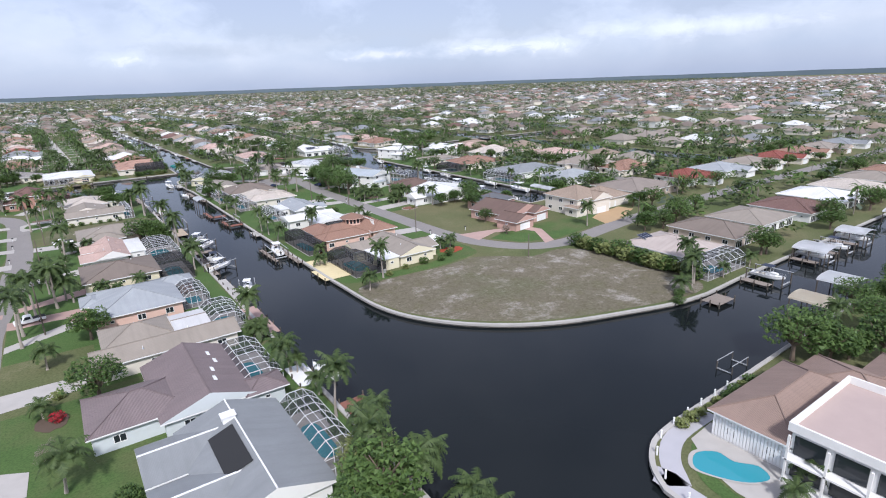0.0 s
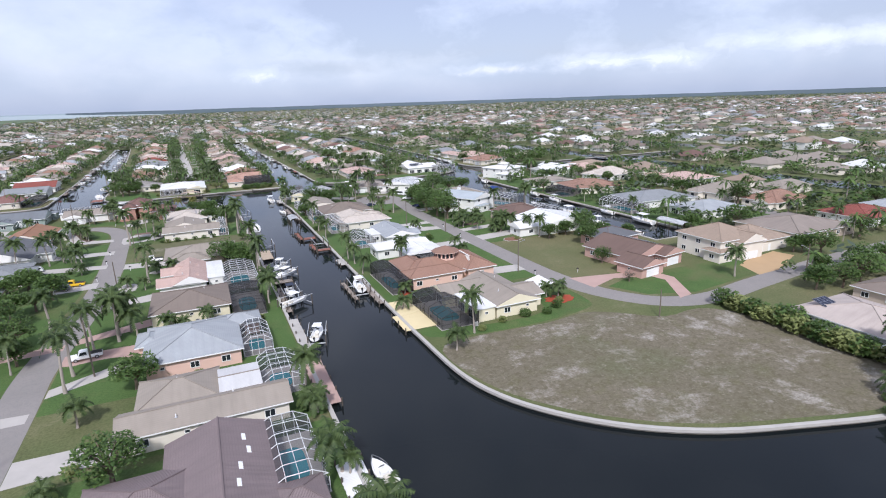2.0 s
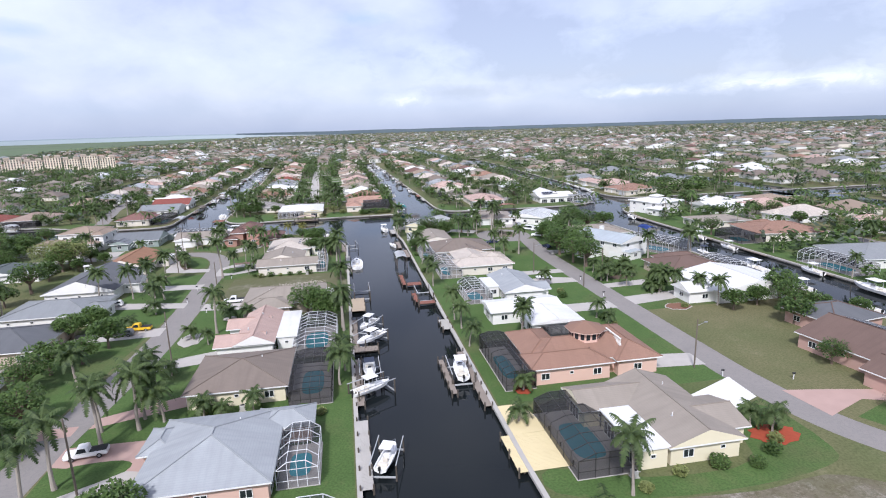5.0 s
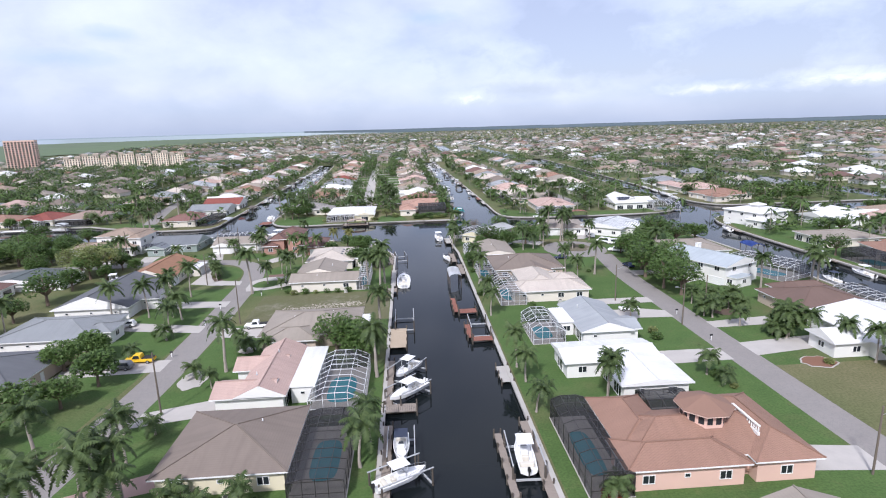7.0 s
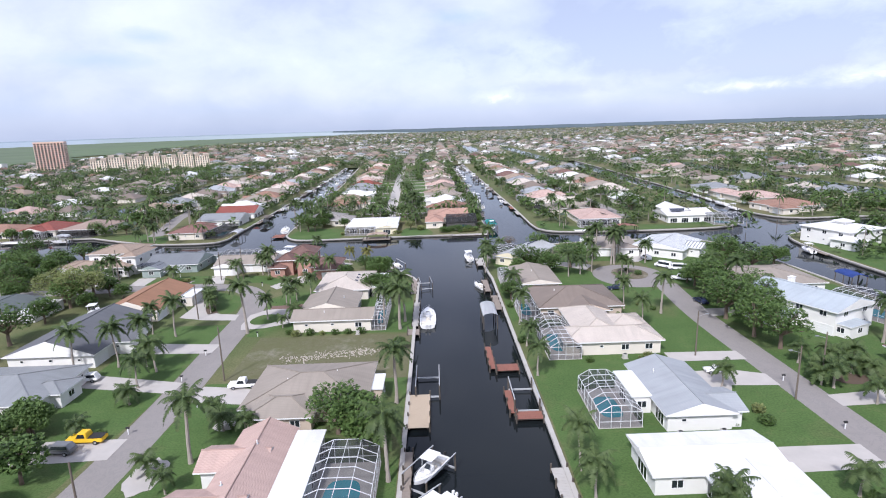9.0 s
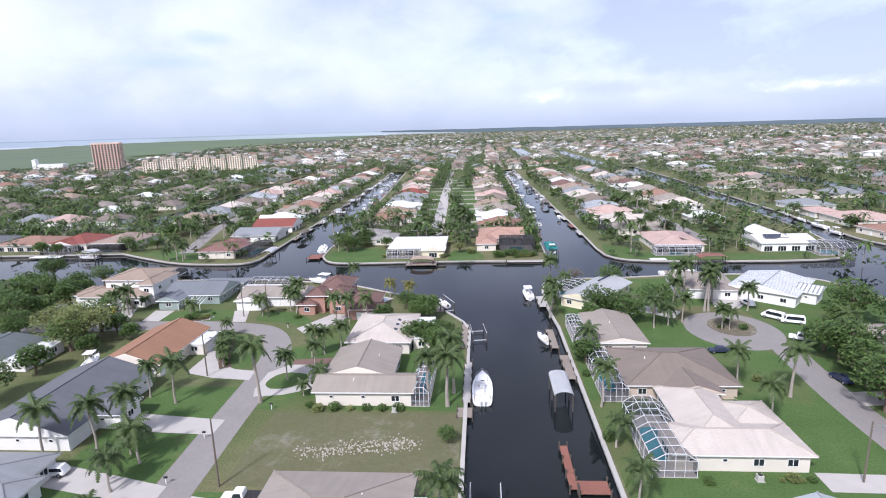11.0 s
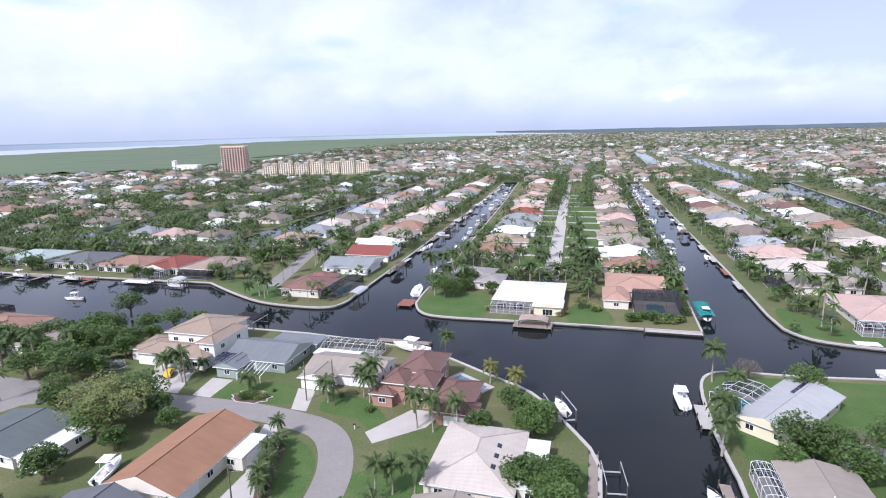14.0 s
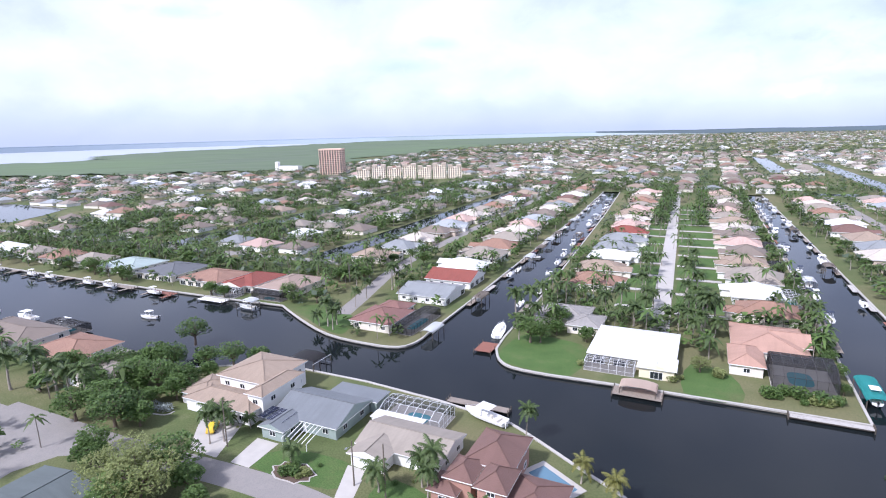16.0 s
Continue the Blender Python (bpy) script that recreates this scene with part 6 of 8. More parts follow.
house("house with a red gable and a grey roof", [(-128, -106, 394, 414, 2.9, 2.4, "gable_x"), (-118, -106, 398, 408, 3.2, 1.8, "hip")], GREY_ROOF, STUCCO, "W")
house("white house with a red tile gable roof", [(-128, -106, 418, 436, 2.9, 3.0, "gable_x")], RED_ROOF, STUCCO, "W")
house("house with a tan tile roof and a dark screen room", [(-189, -169, 380, 404, 3.0, 2.8, "hip")], roofing("dull tan tile roof", (0.36, 0.27, 0.22), "tile"), CREAM, "N")
pool_cage(-186, -171, 375, 380, True, 2.8, 0.4, "x")
house("house with a bright red tile roof", [(-208.6, -190, 380, 402, 3.0, 3.0, "hip"), (-206, -194, 377, 388, 3.0, 1.8, "gable_y")], RED_ROOF, CREAM, "N")
pool_cage(-207, -193, 372.4, 377.6, False, 3.0, 0.5, "x", False)
house("house with a terracotta roof by the canal", [(-235, -209.6, 379, 400, 2.9, 2.6, "hip")], TERRA_ROOF, CREAM, "N")
house("house with a slate roof by the canal", [(-266, -240, 380, 404, 2.9, 2.8, "hip")], SLATE_ROOF, CREAM, "N")
house("house with a pale metal roof by the canal", [(-299, -271, 382, 404, 2.9, 2.6, "hip")], GREENGREY_ROOF, STUCCO, "N")
for k in range(5):
    row_house(-316 - 27 * k, 393, 22, 20, "", *ROOFS[(k * 5) % 12])
for k in range(15):
    row_house(-122 - 0.8 * k, 447 + 24.2 * k, 23, 18, "W", *ROOFS[(k * 7 + 3) % 12])
    row_house(-174 - 0.8 * k, 452 + 24.2 * k, 23, 18, "E", *ROOFS[(k * 5 + 1) % 12])
    row_house(63 - 0.5 * k, 405 + 24.2 * k, 22, 18, "E", *(ROOFS[(k * 7) % 12]), 1 if k in (0, 2) else 0)
    if k > 2:
        row_house(112 - 0.5 * k, 405 + 24.2 * k, 22, 18, "W", *ROOFS[(k * 5 + 4) % 12])
roof_item("solar_panel", 73.4, 372, 4.3, 4.2, 10, 0, 14, SOLAR, "long black rooftop solar panels", "solar panel", 1)
pool_cage(59, 76, 357.6, 363, False, 2.7, 0.5, "x")
house("house with a pink roof and rooftop panels on the canal corner", [(60, 80, 363, 390, 2.9, 2.4, "hip")], PINK_ROOF, CREAM, "N")
house("angular white house with a white roof", [(100, 122, 362, 380, 3.2, 1.8, "gable_x"), (106, 116, 366, 392, 3.3, 2.2, "gable_y")], WHITE_ROOF, STUCCO, "N")
pool_cage(118, 131, 354.6, 366, False, 3.2, 1.2, "x")
roof_item("solar_panel", 108, 367.4, 5.2, 9.0, 3.4, 13, 0, SOLAR, "dark rooftop solar panels on a white roof", "solar panel", 1)
house("house with an orange tile roof and a dark screened pool", [(141, 168, 232, 254, 2.9, 2.8, "hip"), (150, 160, 250, 258, 2.8, 1.6, "hip")], TERRA_ROOF, CREAM, "E", lean=-12)
pool_cage(131, 141, 234, 249, True, 2.9, 0.6)
house("long house with a grey metal roof and a white pool enclosure", [(140, 169, 191, 212, 2.9, 2.6, "hip")], GREY_ROOF, STUCCO, "E", lean=-8)
pool_cage(130.6, 139.6, 188, 208, False, 3.0, 1.0)
house("low house with a blue-grey hip roof", [(144, 166, 165, 183, 2.9, 2.4, "hip")], BLUE_ROOF, STUCCO, "E")
house("low beige house with a flat terrace roof", [(136, 158, 262, 279, 2.8, 1.4, "hip")], BEIGE_ROOF, CREAM, "E")
house("two-storey white villa with white roofs and a lantern tower", [(136, 155, 303, 322, 5.6, 1.8, "hip"), (142, 147, 309, 314, 8.0, 0.8, "hip"), (133.5, 141, 299, 309, 3.0, 1.0, "hip")], WHITE_ROOF, STUCCO, "S", lean=20)
house("white house with low white roofs beside a canal", [(163, 192, 296, 314, 3.0, 2.0, "gable_x"), (176, 190, 310, 326, 3.0, 2.0, "gable_y")], WHITE_ROOF, STUCCO, "S")
house("house with a wide pink tile roof", [(192, 222, 224, 248, 3.0, 2.6, "hip"), (198, 208, 246, 254, 2.9, 1.5, "hip")], PINK_ROOF, STUCCO, "W")
house("house with a terracotta roof beyond the palms", [(198, 221, 305, 324, 2.9, 2.4, "hip")], TAN_ROOF, CREAM, "S")
house("canal corner house with an orange tile roof", [(160, 186, 378, 400, 2.9, 2.6, "hip"), (158, 168, 374, 384, 2.8, 1.4, "hip")], TERRA_ROOF, CREAM, "W", lean=10)
house("long house with a pale pink tile roof on the canal", [(163, 190, 410, 436, 2.9, 2.8, "hip"), (162, 176, 436, 452, 2.9, 1.8, "hip")], PINK_ROOF, CREAM, "W")
house("house with a pale grey tile roof on the canal", [(165, 188, 460, 482, 2.9, 2.6, "hip")], GREY_ROOF, STUCCO, "W")
for k in range(4):
    row_house(190, 172 + 25 * k if k < 2 else 222 + 25 * k, 23, 19, "W", *ROOFS[(k * 7 + 5) % 12])
house("low house with an orange terracotta roof behind palms", [(-205, -182, 299, 317, 2.9, 2.6, "hip"), (-190, -180, 297, 306, 2.9, 1.6, "hip")], TERRA_ROOF, CREAM, "S")
house("low house with a grey-tan roof behind a hedge", [(-176, -159, 294, 313, 2.9, 2.2, "hip")], BEIGE_ROOF, CREAM, "S")
house("house with a dull tan roof by the canal", [(-246, -211, 300, 318, 2.9, 2.4, "hip")], BROWN_ROOF, CREAM, "S")
pool_cage(-228, -212, 318, 325, True, 2.7, 0.5, "x")
strip("road", line((-150, 280), (-147, 262), (-140, 238), (-138, 200)), 9.0, 0.0135, ASPHALT, "grey side street joining at a bend", "road")
flat("road_apron", line((-176, 277), (-158, 262), (-144, 262), (-140, 272), (-128, 279), (-128, 283), (-176, 283)), 0.0155, ASPHALT, "wide grey asphalt junction", "road")
strip("road", line((176, 150), (176, 292)), 6.6, 0.011, ASPHALT, "straight grey street between rows of houses", "road")
for k in range(7):
    row_house(-135, 80 + 27 * k, 24, 19, "W", *ROOFS[(k * 7 + 2) % 12])
    row_house(-263 - 27 * k, 300, 22, 17, "", *ROOFS[(k * 5 + 2) % 12])
    row_house(-194 - 27 * k, 258, 22, 17, "", *ROOFS[(k * 7 + 5) % 12])

# ---- the far town: many small roofs and trees in single meshes ----
NR = np.random.RandomState(5)
MX0, MY0, CELL = -1600.0, 0.0, 2.0
FREE = np.ones((1800, 900), dtype=bool)


def block_out(x0, x1, y0, y1):
    i0, i1 = int((x0 - MX0) / CELL), int((x1 - MX0) / CELL) + 1
    j0, j1 = int((y0 - MY0) / CELL), int((y1 - MY0) / CELL) + 1
    FREE[max(0, i0):max(0, i1), max(0, j0):max(0, j1)] = False


for ob in list(bpy.data.objects):
    if ob.parent is not None and ob.name.startswith(("wall", "deck")):
        c = ob.parent.location
        xs = [v.co.x for v in ob.data.vertices]
        ys = [v.co.y for v in ob.data.vertices]
        block_out(c.x + min(xs) - 1, c.x + max(xs) + 1, c.y + min(ys) - 1, c.y + max(ys) + 1)
for r in ((-145, 108, 0, 352), (-75, 18, 352, 374), (-149, -129, 352, 405), (-160, -138, 405, 460), (-166, -150, 460, 560), (-420, -145, 306, 371), (-103, -75, 340, 480), (-107, -78, 480, 600), (-112, -84, 600, 700), (-117, -90, 700, 800), (16, 40, 340, 560), (13, 36, 560, 800), (107, 128, 150, 326), (126, 332, 326, 366), (130, 154, 360, 412), (140, 158, 408, 460), (142, 162, 455, 640), (145, 170, 640, 800), (60, 1800, 36, 64), (-51, -10, 404, 600), (-42, -27, 600, 800), (-156, -146, 385, 520), (-162, -151, 520, 680), (-168, -158, 680, 800), (82, 91, 385, 580), (76, 86, 580, 800), (60, 900, 110, 118), (172.5, 179.5, 150, 292), (-500, -60, 274, 285), (-900, -180, 436.5, 443.5), (-235, -145, 305, 372), (-75, -47, 350, 378), (-20, 18, 350, 366), (108, 137, 110, 150)):
    block_out(*r)
CANALS = [(252, 272, 150, 780), (368, 388, 150, 900), (484, 504, 120, 900), (-332, -312, 445, 900), (-448, -428, 600, 1000), (600, 618, 100, 1000), (-214, -196, 445, 800), (-560, -544, 600, 1000), (60, 900, 806, 824), (130, 150, 840, 1300), (58, 82, 1080, 1500)]
bm = bmesh.new()
for x0, x1, y0, y1 in CANALS:
    bm.faces.new([bm.verts.new(c) for c in ((x0, y0, 0.03), (x1, y0, 0.03), (x1, y1, 0.03), (x0, y1, 0.03))])
    block_out(x0 - 3, x1 + 3, y0 - 2, y1 + 2)
tagged(link_bm("far_canal", bm, WATER), "narrow dark canals between distant house rows", "water", kind="structure")


def fast_mesh(name, co, faces, index, mats, label, category):
    """A joined mesh of quads from arrays."""
    me = bpy.data.meshes.new(name)
    n, f = len(co), len(faces)
    me.vertices.add(n)
    me.vertices.foreach_set("co", co.astype(np.float32).ravel())
    me.loops.add(4 * f)
    me.loops.foreach_set("vertex_index", faces.astype(np.int32).ravel())
    me.polygons.add(f)
    me.polygons.foreach_set("loop_start", np.arange(0, 4 * f, 4, dtype=np.int32))
    me.polygons.foreach_set("loop_total", np.full(f, 4, dtype=np.int32))
    for m in mats:
        me.materials.append(m)
    me.polygons.foreach_set("material_index", index.astype(np.int32))
    me.update(calc_edges=True)
    return tagged(new(name, me), label, category, kind="stuff")


def edge_x(y):
    return float(np.interp(y, (600, 775, 892, 960, 1251, 1550, 2080, 3166), (-1350, -1190, -890, -760, -720, -800, -860, -720)))


def town_ok(x, y):
    """Where the far town stands: outside the near streets and short of the mangroves."""
    if y > 4800 or abs(x) > 4700 or x < edge_x(y):
        return False
    for qx, qy, rx, ry in ((-590, 975, 40, 32), (-405, 905, 85, 55), (-735, 1034, 40, 25), (-650, 505, 140, 50)):
        if abs(x - qx) < rx and abs(y - qy) < ry:
            return False
    return True


def is_free(x, y, w, d):
    i0, i1, j0, j1 = int((x - w - MX0) / CELL), int((x + w - MX0) / CELL) + 1, int((y - d - MY0) / CELL), int((y + d - MY0) / CELL) + 1
    if i0 < 0 or j0 < 0 or i1 >= FREE.shape[0] or j1 >= FREE.shape[1]:
        return True
    return bool(FREE[i0:i1, j0:j1].all())


co, fa, ix, nv = [], [], [], 0
FARMATS = [r for r, _ in ROOFS] + [STUCCO, CREAM]
y = 66.0
row = 0
while y < 4600:
    x = -1600.0
    while x < 3400:
        px, py = x + NR.uniform(-3, 3), y + NR.uniform(-4, 4)
        x += 24 if y < 1700 else 33
        w, d = NR.uniform(8, 11.5), NR.uniform(7, 10)
        turn = NR.uniform(-0.3, 0.3) if y > 700 or px < -240 else 0.0
        ct, st = math.cos(turn), math.sin(turn)
        if NR.rand() < (0.16 if y < 900 and px < -160 else 0.34 if y < 900 else 0.46 if y < 1700 else 0.6) or not town_ok(px, py) or not is_free(px, py, w + 1, d + 1):
            continue
        block_out(px - w - 0.5, px + w + 0.5, py - d - 0.5, py + d + 0.5)
        h, rise = 2.9 + (2.6 if NR.rand() < 0.07 else 0), 0.40 * min(w, d)
        V = [(px + sx * w * k, py + sy * d * k, z) for z, k in ((0, 0.93), (h, 0.93), (h, 1.0)) for sx, sy in ((-1, -1), (1, -1), (1, 1), (-1, 1))]
        if w > d:
            V += [(px - w + d, py, h + rise), (px + w - d, py, h + rise)]
            rq = [(8, 9, 13, 12), (9, 10, 13, 13), (10, 11, 12, 13), (11, 8, 12, 12)]
        else:
            V += [(px, py - d + w, h + rise), (px, py + d - w, h + rise)]
            rq = [(8, 9, 12, 12), (9, 10, 13, 12), (10, 11, 13, 13), (11, 8, 12, 13)]
        V = [(px + (vx - px) * ct - (vy - py) * st, py + (vx - px) * st + (vy - py) * ct, vz) for vx, vy, vz in V]
        mr = int(NR.choice(12, p=[.17, .10, .05, .09, .30, .06, .09, .02, .06, .02, .02, .02]))
        for q in [(0, 1, 5, 4), (1, 2, 6, 5), (2, 3, 7, 6), (3, 0, 4, 7), (8, 9, 5, 4), (9, 10, 6, 5), (10, 11, 7, 6), (11, 8, 4, 7)] + rq:
            q = list(dict.fromkeys(q))
            fa.append([nv + k for k in q])
            ix.append(mr if len(ix) % 12 >= 8 else 12 + int(px) % 2)
        co += V
        nv += len(V)
    row += 1
    y += (25 if row % 2 else 36) if y < 1700 else 52
me = bpy.data.meshes.new("far_houses")
me.from_pydata(co, [], fa)
for m in FARMATS:
    me.materials.append(m)
me.polygons.foreach_set("material_index", np.array(ix, dtype=np.int32))
me.update()
tagged(new("far_houses", me), "many distant low houses with tiled and white roofs", "houses", kind="stuff")


def clump(seed, k, radius, height):
    """A tree as k leaf quads round a crown."""
    q = np.random.RandomState(seed)
    u = q.uniform(-0.7, 1, k)
    a = q.uniform(0, 6.283, k)
    r = np.sqrt(np.maximum(0.1, 1 - u * u)) * q.uniform(0.45, 1, k)
    c = np.stack([radius * r * np.cos(a), radius * r * np.sin(a), height * 0.6 + height * 0.4 * u], 1)
    s = radius * q.uniform(0.20, 0.50, k) * (26 / max(26, k)) ** 0.5
    t, e = q.uniform(0, 6.283, k), q.uniform(-0.7, 0.7, k)
    A = np.stack([np.cos(t) * np.cos(e), np.sin(t) * np.cos(e), np.sin(e)], 1) * s[:, None]
    B = np.stack([-np.sin(t), np.cos(t), q.uniform(-0.5, 0.5, k)], 1) * (s * 0.65)[:, None]
    return np.stack([c + A, c + B, c - A, c - B], 1).reshape(-1, 3)


def far_palm(seed, height, spread, fronds=9, segs=2):
    """A palm as a slim trunk and arching two-sided leaves, all quads."""
    q = np.random.RandomState(seed)
    V = []
    for a in (0.0, 1.57):
        dx, dy = 0.16 * math.cos(a), 0.16 * math.sin(a)
        V += [(-dx, -dy, 0), (dx, dy, 0), (dx * 0.7, dy * 0.7, height), (-dx * 0.7, -dy * 0.7, height)]
    for k in range(fronds):
        a, up0 = 2.4 * k + q.uniform(-0.2, 0.2), 0.9 - 1.1 * k / fronds
        d, s = (math.cos(a), math.sin(a)), (-math.sin(a), math.cos(a))
        P = lambda t: (d[0] * spread * t, d[1] * spread * t, height + spread * (up0 * t - 0.85 * t * t))
        for j in range(segs):
            p0, p1 = P(j / segs), P((j + 1) / segs)
            w0, w1 = (0.12, 0.5) if j == 0 else (0.5, 0.1)
            V += [(p0[0] + s[0] * w0, p0[1] + s[1] * w0, p0[2] - 0.2 * w0), (p0[0] - s[0] * w0, p0[1] - s[1] * w0, p0[2] - 0.2 * w0), (p1[0] - s[0] * w1, p1[1] - s[1] * w1, p1[2] - 0.2 * w1), (p1[0] + s[0] * w1, p1[1] + s[1] * w1, p1[2] - 0.2 * w1)]
    return np.array(V)


def strew(name, templates, places, mats, label, category, pick=None, smin=0.7, smax=1.3, trunk=0):
    """Joins turned and scaled copies of the templates at the places; the first trunk quads take the last material."""
    C, F, X, n = [], [], [], 0
    kinds = NR.randint(len(templates), size=len(places))
    for k, T in enumerate(templates):
        P = places[kinds == k]
        if not len(P):
            continue
        m, q = len(P), len(T) // 4
        a, s = NR.uniform(0, 6.283, m), NR.uniform(smin, smax, m)
        c, d = np.cos(a)[:, None], np.sin(a)[:, None]
        W = np.stack([(T[None, :, 0] * c - T[None, :, 1] * d) * s[:, None] + P[:, 0:1], (T[None, :, 0] * d + T[None, :, 1] * c) * s[:, None] + P[:, 1:2], np.repeat(T[None, :, 2], m, 0) * s[:, None]], 2)
        C.append(W.reshape(-1, 3))
        F.append(np.arange(n, n + 4 * q * m).reshape(-1, 4))
        body = NR.randint(len(mats) - (1 if trunk else 0), size=m)
        I = np.repeat(body[:, None], q, 1)
        if trunk:
            I[:, :trunk] = len(mats) - 1
        X.append(I.ravel())
        n += 4 * q * m
    return fast_mesh(name, np.concatenate(C), np.concatenate(F), np.concatenate(X), mats, label, category)


def free_places(count, x0, x1, y0, y1):
    """Random free spots of the mapped town."""
    x, y = NR.uniform(x0, x1, count), NR.uniform(y0, y1, count)
    i, j = ((x - MX0) / CELL).astype(int), ((y - MY0) / CELL).astype(int)
    ok = FREE[np.clip(i, 0, 1799), np.clip(j, 0, 899)]
    ok &= np.array([town_ok(a, b) for a, b in zip(x, y)])
    return np.stack([x, y], 1)[ok]


# trees and palms thin out along the island's street and crowd the western blocks
strew("garden_trees", [clump(k, 34, 2.4, 4.4 + 0.5 * (k % 3)) for k in range(8)], np.concatenate([free_places(8000, -460, 420, 66, 900), free_places(4200, -460, -100, 380, 900), free_places(1500, -74, 17, 372, 800), free_places(900, 127, 340, 120, 420)]), [TREE_LEAF, PALM_LEAF, TREE_LEAF, PALM_LEAF], "dense garden trees and shrubs between the houses", "trees", smin=0.4, smax=1.35)
verge = np.stack([np.where(NR.rand(70) < 0.5, -38.5, -24.5), NR.uniform(412, 790, 70)], 1)
verge[:, 0] -= 0.036 * (verge[:, 1] - 421) + NR.uniform(-5, 5, 70)
strew("garden_palms", [far_palm(k, 5.5 + 1.2 * (k % 4), 3.2) for k in range(8)], np.concatenate([free_places(4200, -460, 420, 66, 900), free_places(2400, -460, -100, 380, 900), free_places(900, -74, 17, 372, 800), verge]), [PALM_LEAF, PALM_LEAF, TREE_LEAF, BARK], "slim palms rising over the distant gardens", "palms", smin=0.7, smax=1.25, trunk=2)
strew("town_trees", [clump(20 + k, 9, 3.2, 5.8) for k in range(8)], np.concatenate([free_places(60000, -1590, 1990, 66, 1790), free_places(14000, -1350, -380, 430, 1790)]), [TREE_LEAF, HAZED_LEAF, HAZED_LEAF, PALM_LEAF], "distant garden trees between many houses", "trees", smin=0.5, smax=1.35)
fx, fy = NR.uniform(-1600, 3600, 27000), 1700 + 3000 * NR.rand(27000) ** 1.3
keep = np.array([town_ok(a, b) for a, b in zip(fx, fy)])
strew("far_woods", [clump(40 + k, 7, 5.5, 9.0) for k in range(6)], np.stack([fx, fy], 1)[keep], [HAZED_LEAF, HAZED_LEAF, OLIVE_LEAF], "distant tree cover reaching toward the horizon", "trees", smin=0.6, smax=1.5)

# the rim of the land, far off, its haze put into the colours
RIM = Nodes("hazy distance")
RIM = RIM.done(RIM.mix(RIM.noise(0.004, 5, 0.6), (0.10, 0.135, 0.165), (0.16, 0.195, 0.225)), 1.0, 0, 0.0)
bm = bmesh.new()
top_mat = Nodes("hazed far water")
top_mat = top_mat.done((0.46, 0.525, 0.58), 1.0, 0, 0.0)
last = None
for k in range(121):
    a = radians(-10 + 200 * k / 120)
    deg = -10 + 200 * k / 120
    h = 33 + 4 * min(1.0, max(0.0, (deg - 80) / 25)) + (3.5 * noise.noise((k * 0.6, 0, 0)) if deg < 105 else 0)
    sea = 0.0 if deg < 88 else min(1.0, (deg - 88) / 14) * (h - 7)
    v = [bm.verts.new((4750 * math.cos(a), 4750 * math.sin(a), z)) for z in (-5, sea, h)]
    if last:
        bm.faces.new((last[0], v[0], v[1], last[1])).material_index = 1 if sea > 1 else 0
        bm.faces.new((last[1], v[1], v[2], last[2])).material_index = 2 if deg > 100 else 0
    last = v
tagged(link_bm("backdrop", bm, [RIM, top_mat, Nodes("hazed far shore").done((0.36, 0.43, 0.49), 1.0, 0, 0.0)]), "low hazy rim of distant land", "backdrop", kind="structure")

# ---- mangroves, bay and the tall buildings ----
MANGROVE = Nodes("mangrove canopy")
MANGROVE_TINT = MANGROVE.mix(MANGROVE.noise(0.01, 6, 0.65), (0.060, 0.088, 0.054), (0.115, 0.145, 0.085))
MANGROVE_TINT = MANGROVE.mix(MANGROVE.ramp(MANGROVE.noise(0.0016, 4, 0.6), [(0.4, (0, 0, 0)), (0.62, (0.6, 0.6, 0.6))]), MANGROVE_TINT, (0.10, 0.155, 0.06))
MANGROVE = MANGROVE.done(MANGROVE_TINT, 0.95)
bm = bmesh.new()
grid = {}
for i in range(60):
    for j in range(70):
        x, y = -FAR + 30 + i * 80.0, 640 + j * 60.0
        edge = edge_x(y) - 10
        bay = float(np.interp(y, (300, 1165, 1310, 1810, 3350), (-1600, -1990, -1890, -2390, -2500))) + 60 * math.sin(y * 0.011)
        if bay < x < edge:
            grid[i, j] = bm.verts.new((x + RND.uniform(-20, 20), y + RND.uniform(-15, 15), (4 + 2.5 * noise.noise((x * 0.02, y * 0.02, 0))) * min(1.0, max(0.05, (edge - x) / 160))))
for (i, j), v in list(grid.items()):
    q = [grid.get(k) for k in ((i, j), (i + 1, j), (i + 1, j + 1), (i, j + 1))]
    if all(q):
        bm.faces.new(q)
tagged(link_bm("mangrove", bm, MANGROVE), "wide flat green mangrove canopy before the bay", "mangrove", kind="stuff")
# the bright sky's reflection is put into the bay's pale base colour
BAY = Nodes("sky-tinted bay water").done((0.34, 0.37, 0.41), 0.3)
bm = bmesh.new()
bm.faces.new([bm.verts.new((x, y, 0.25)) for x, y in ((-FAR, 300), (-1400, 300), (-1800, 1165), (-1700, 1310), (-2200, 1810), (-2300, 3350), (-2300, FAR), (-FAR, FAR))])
tagged(link_bm("bay", bm, BAY), "pale open sky-tinted bay water beyond the mangroves", "water", kind="structure")
bm = bmesh.new()
bm.faces.new([bm.verts.new((x, y, 0.2)) for x, y in ((-780, 440), (-560, 440), (-545, 470), (-560, 500), (-590, 540), (-660, 546), (-780, 546))])
tagged(link_bm("basin", bm, WATER), "far boat basin", "water", kind="structure")


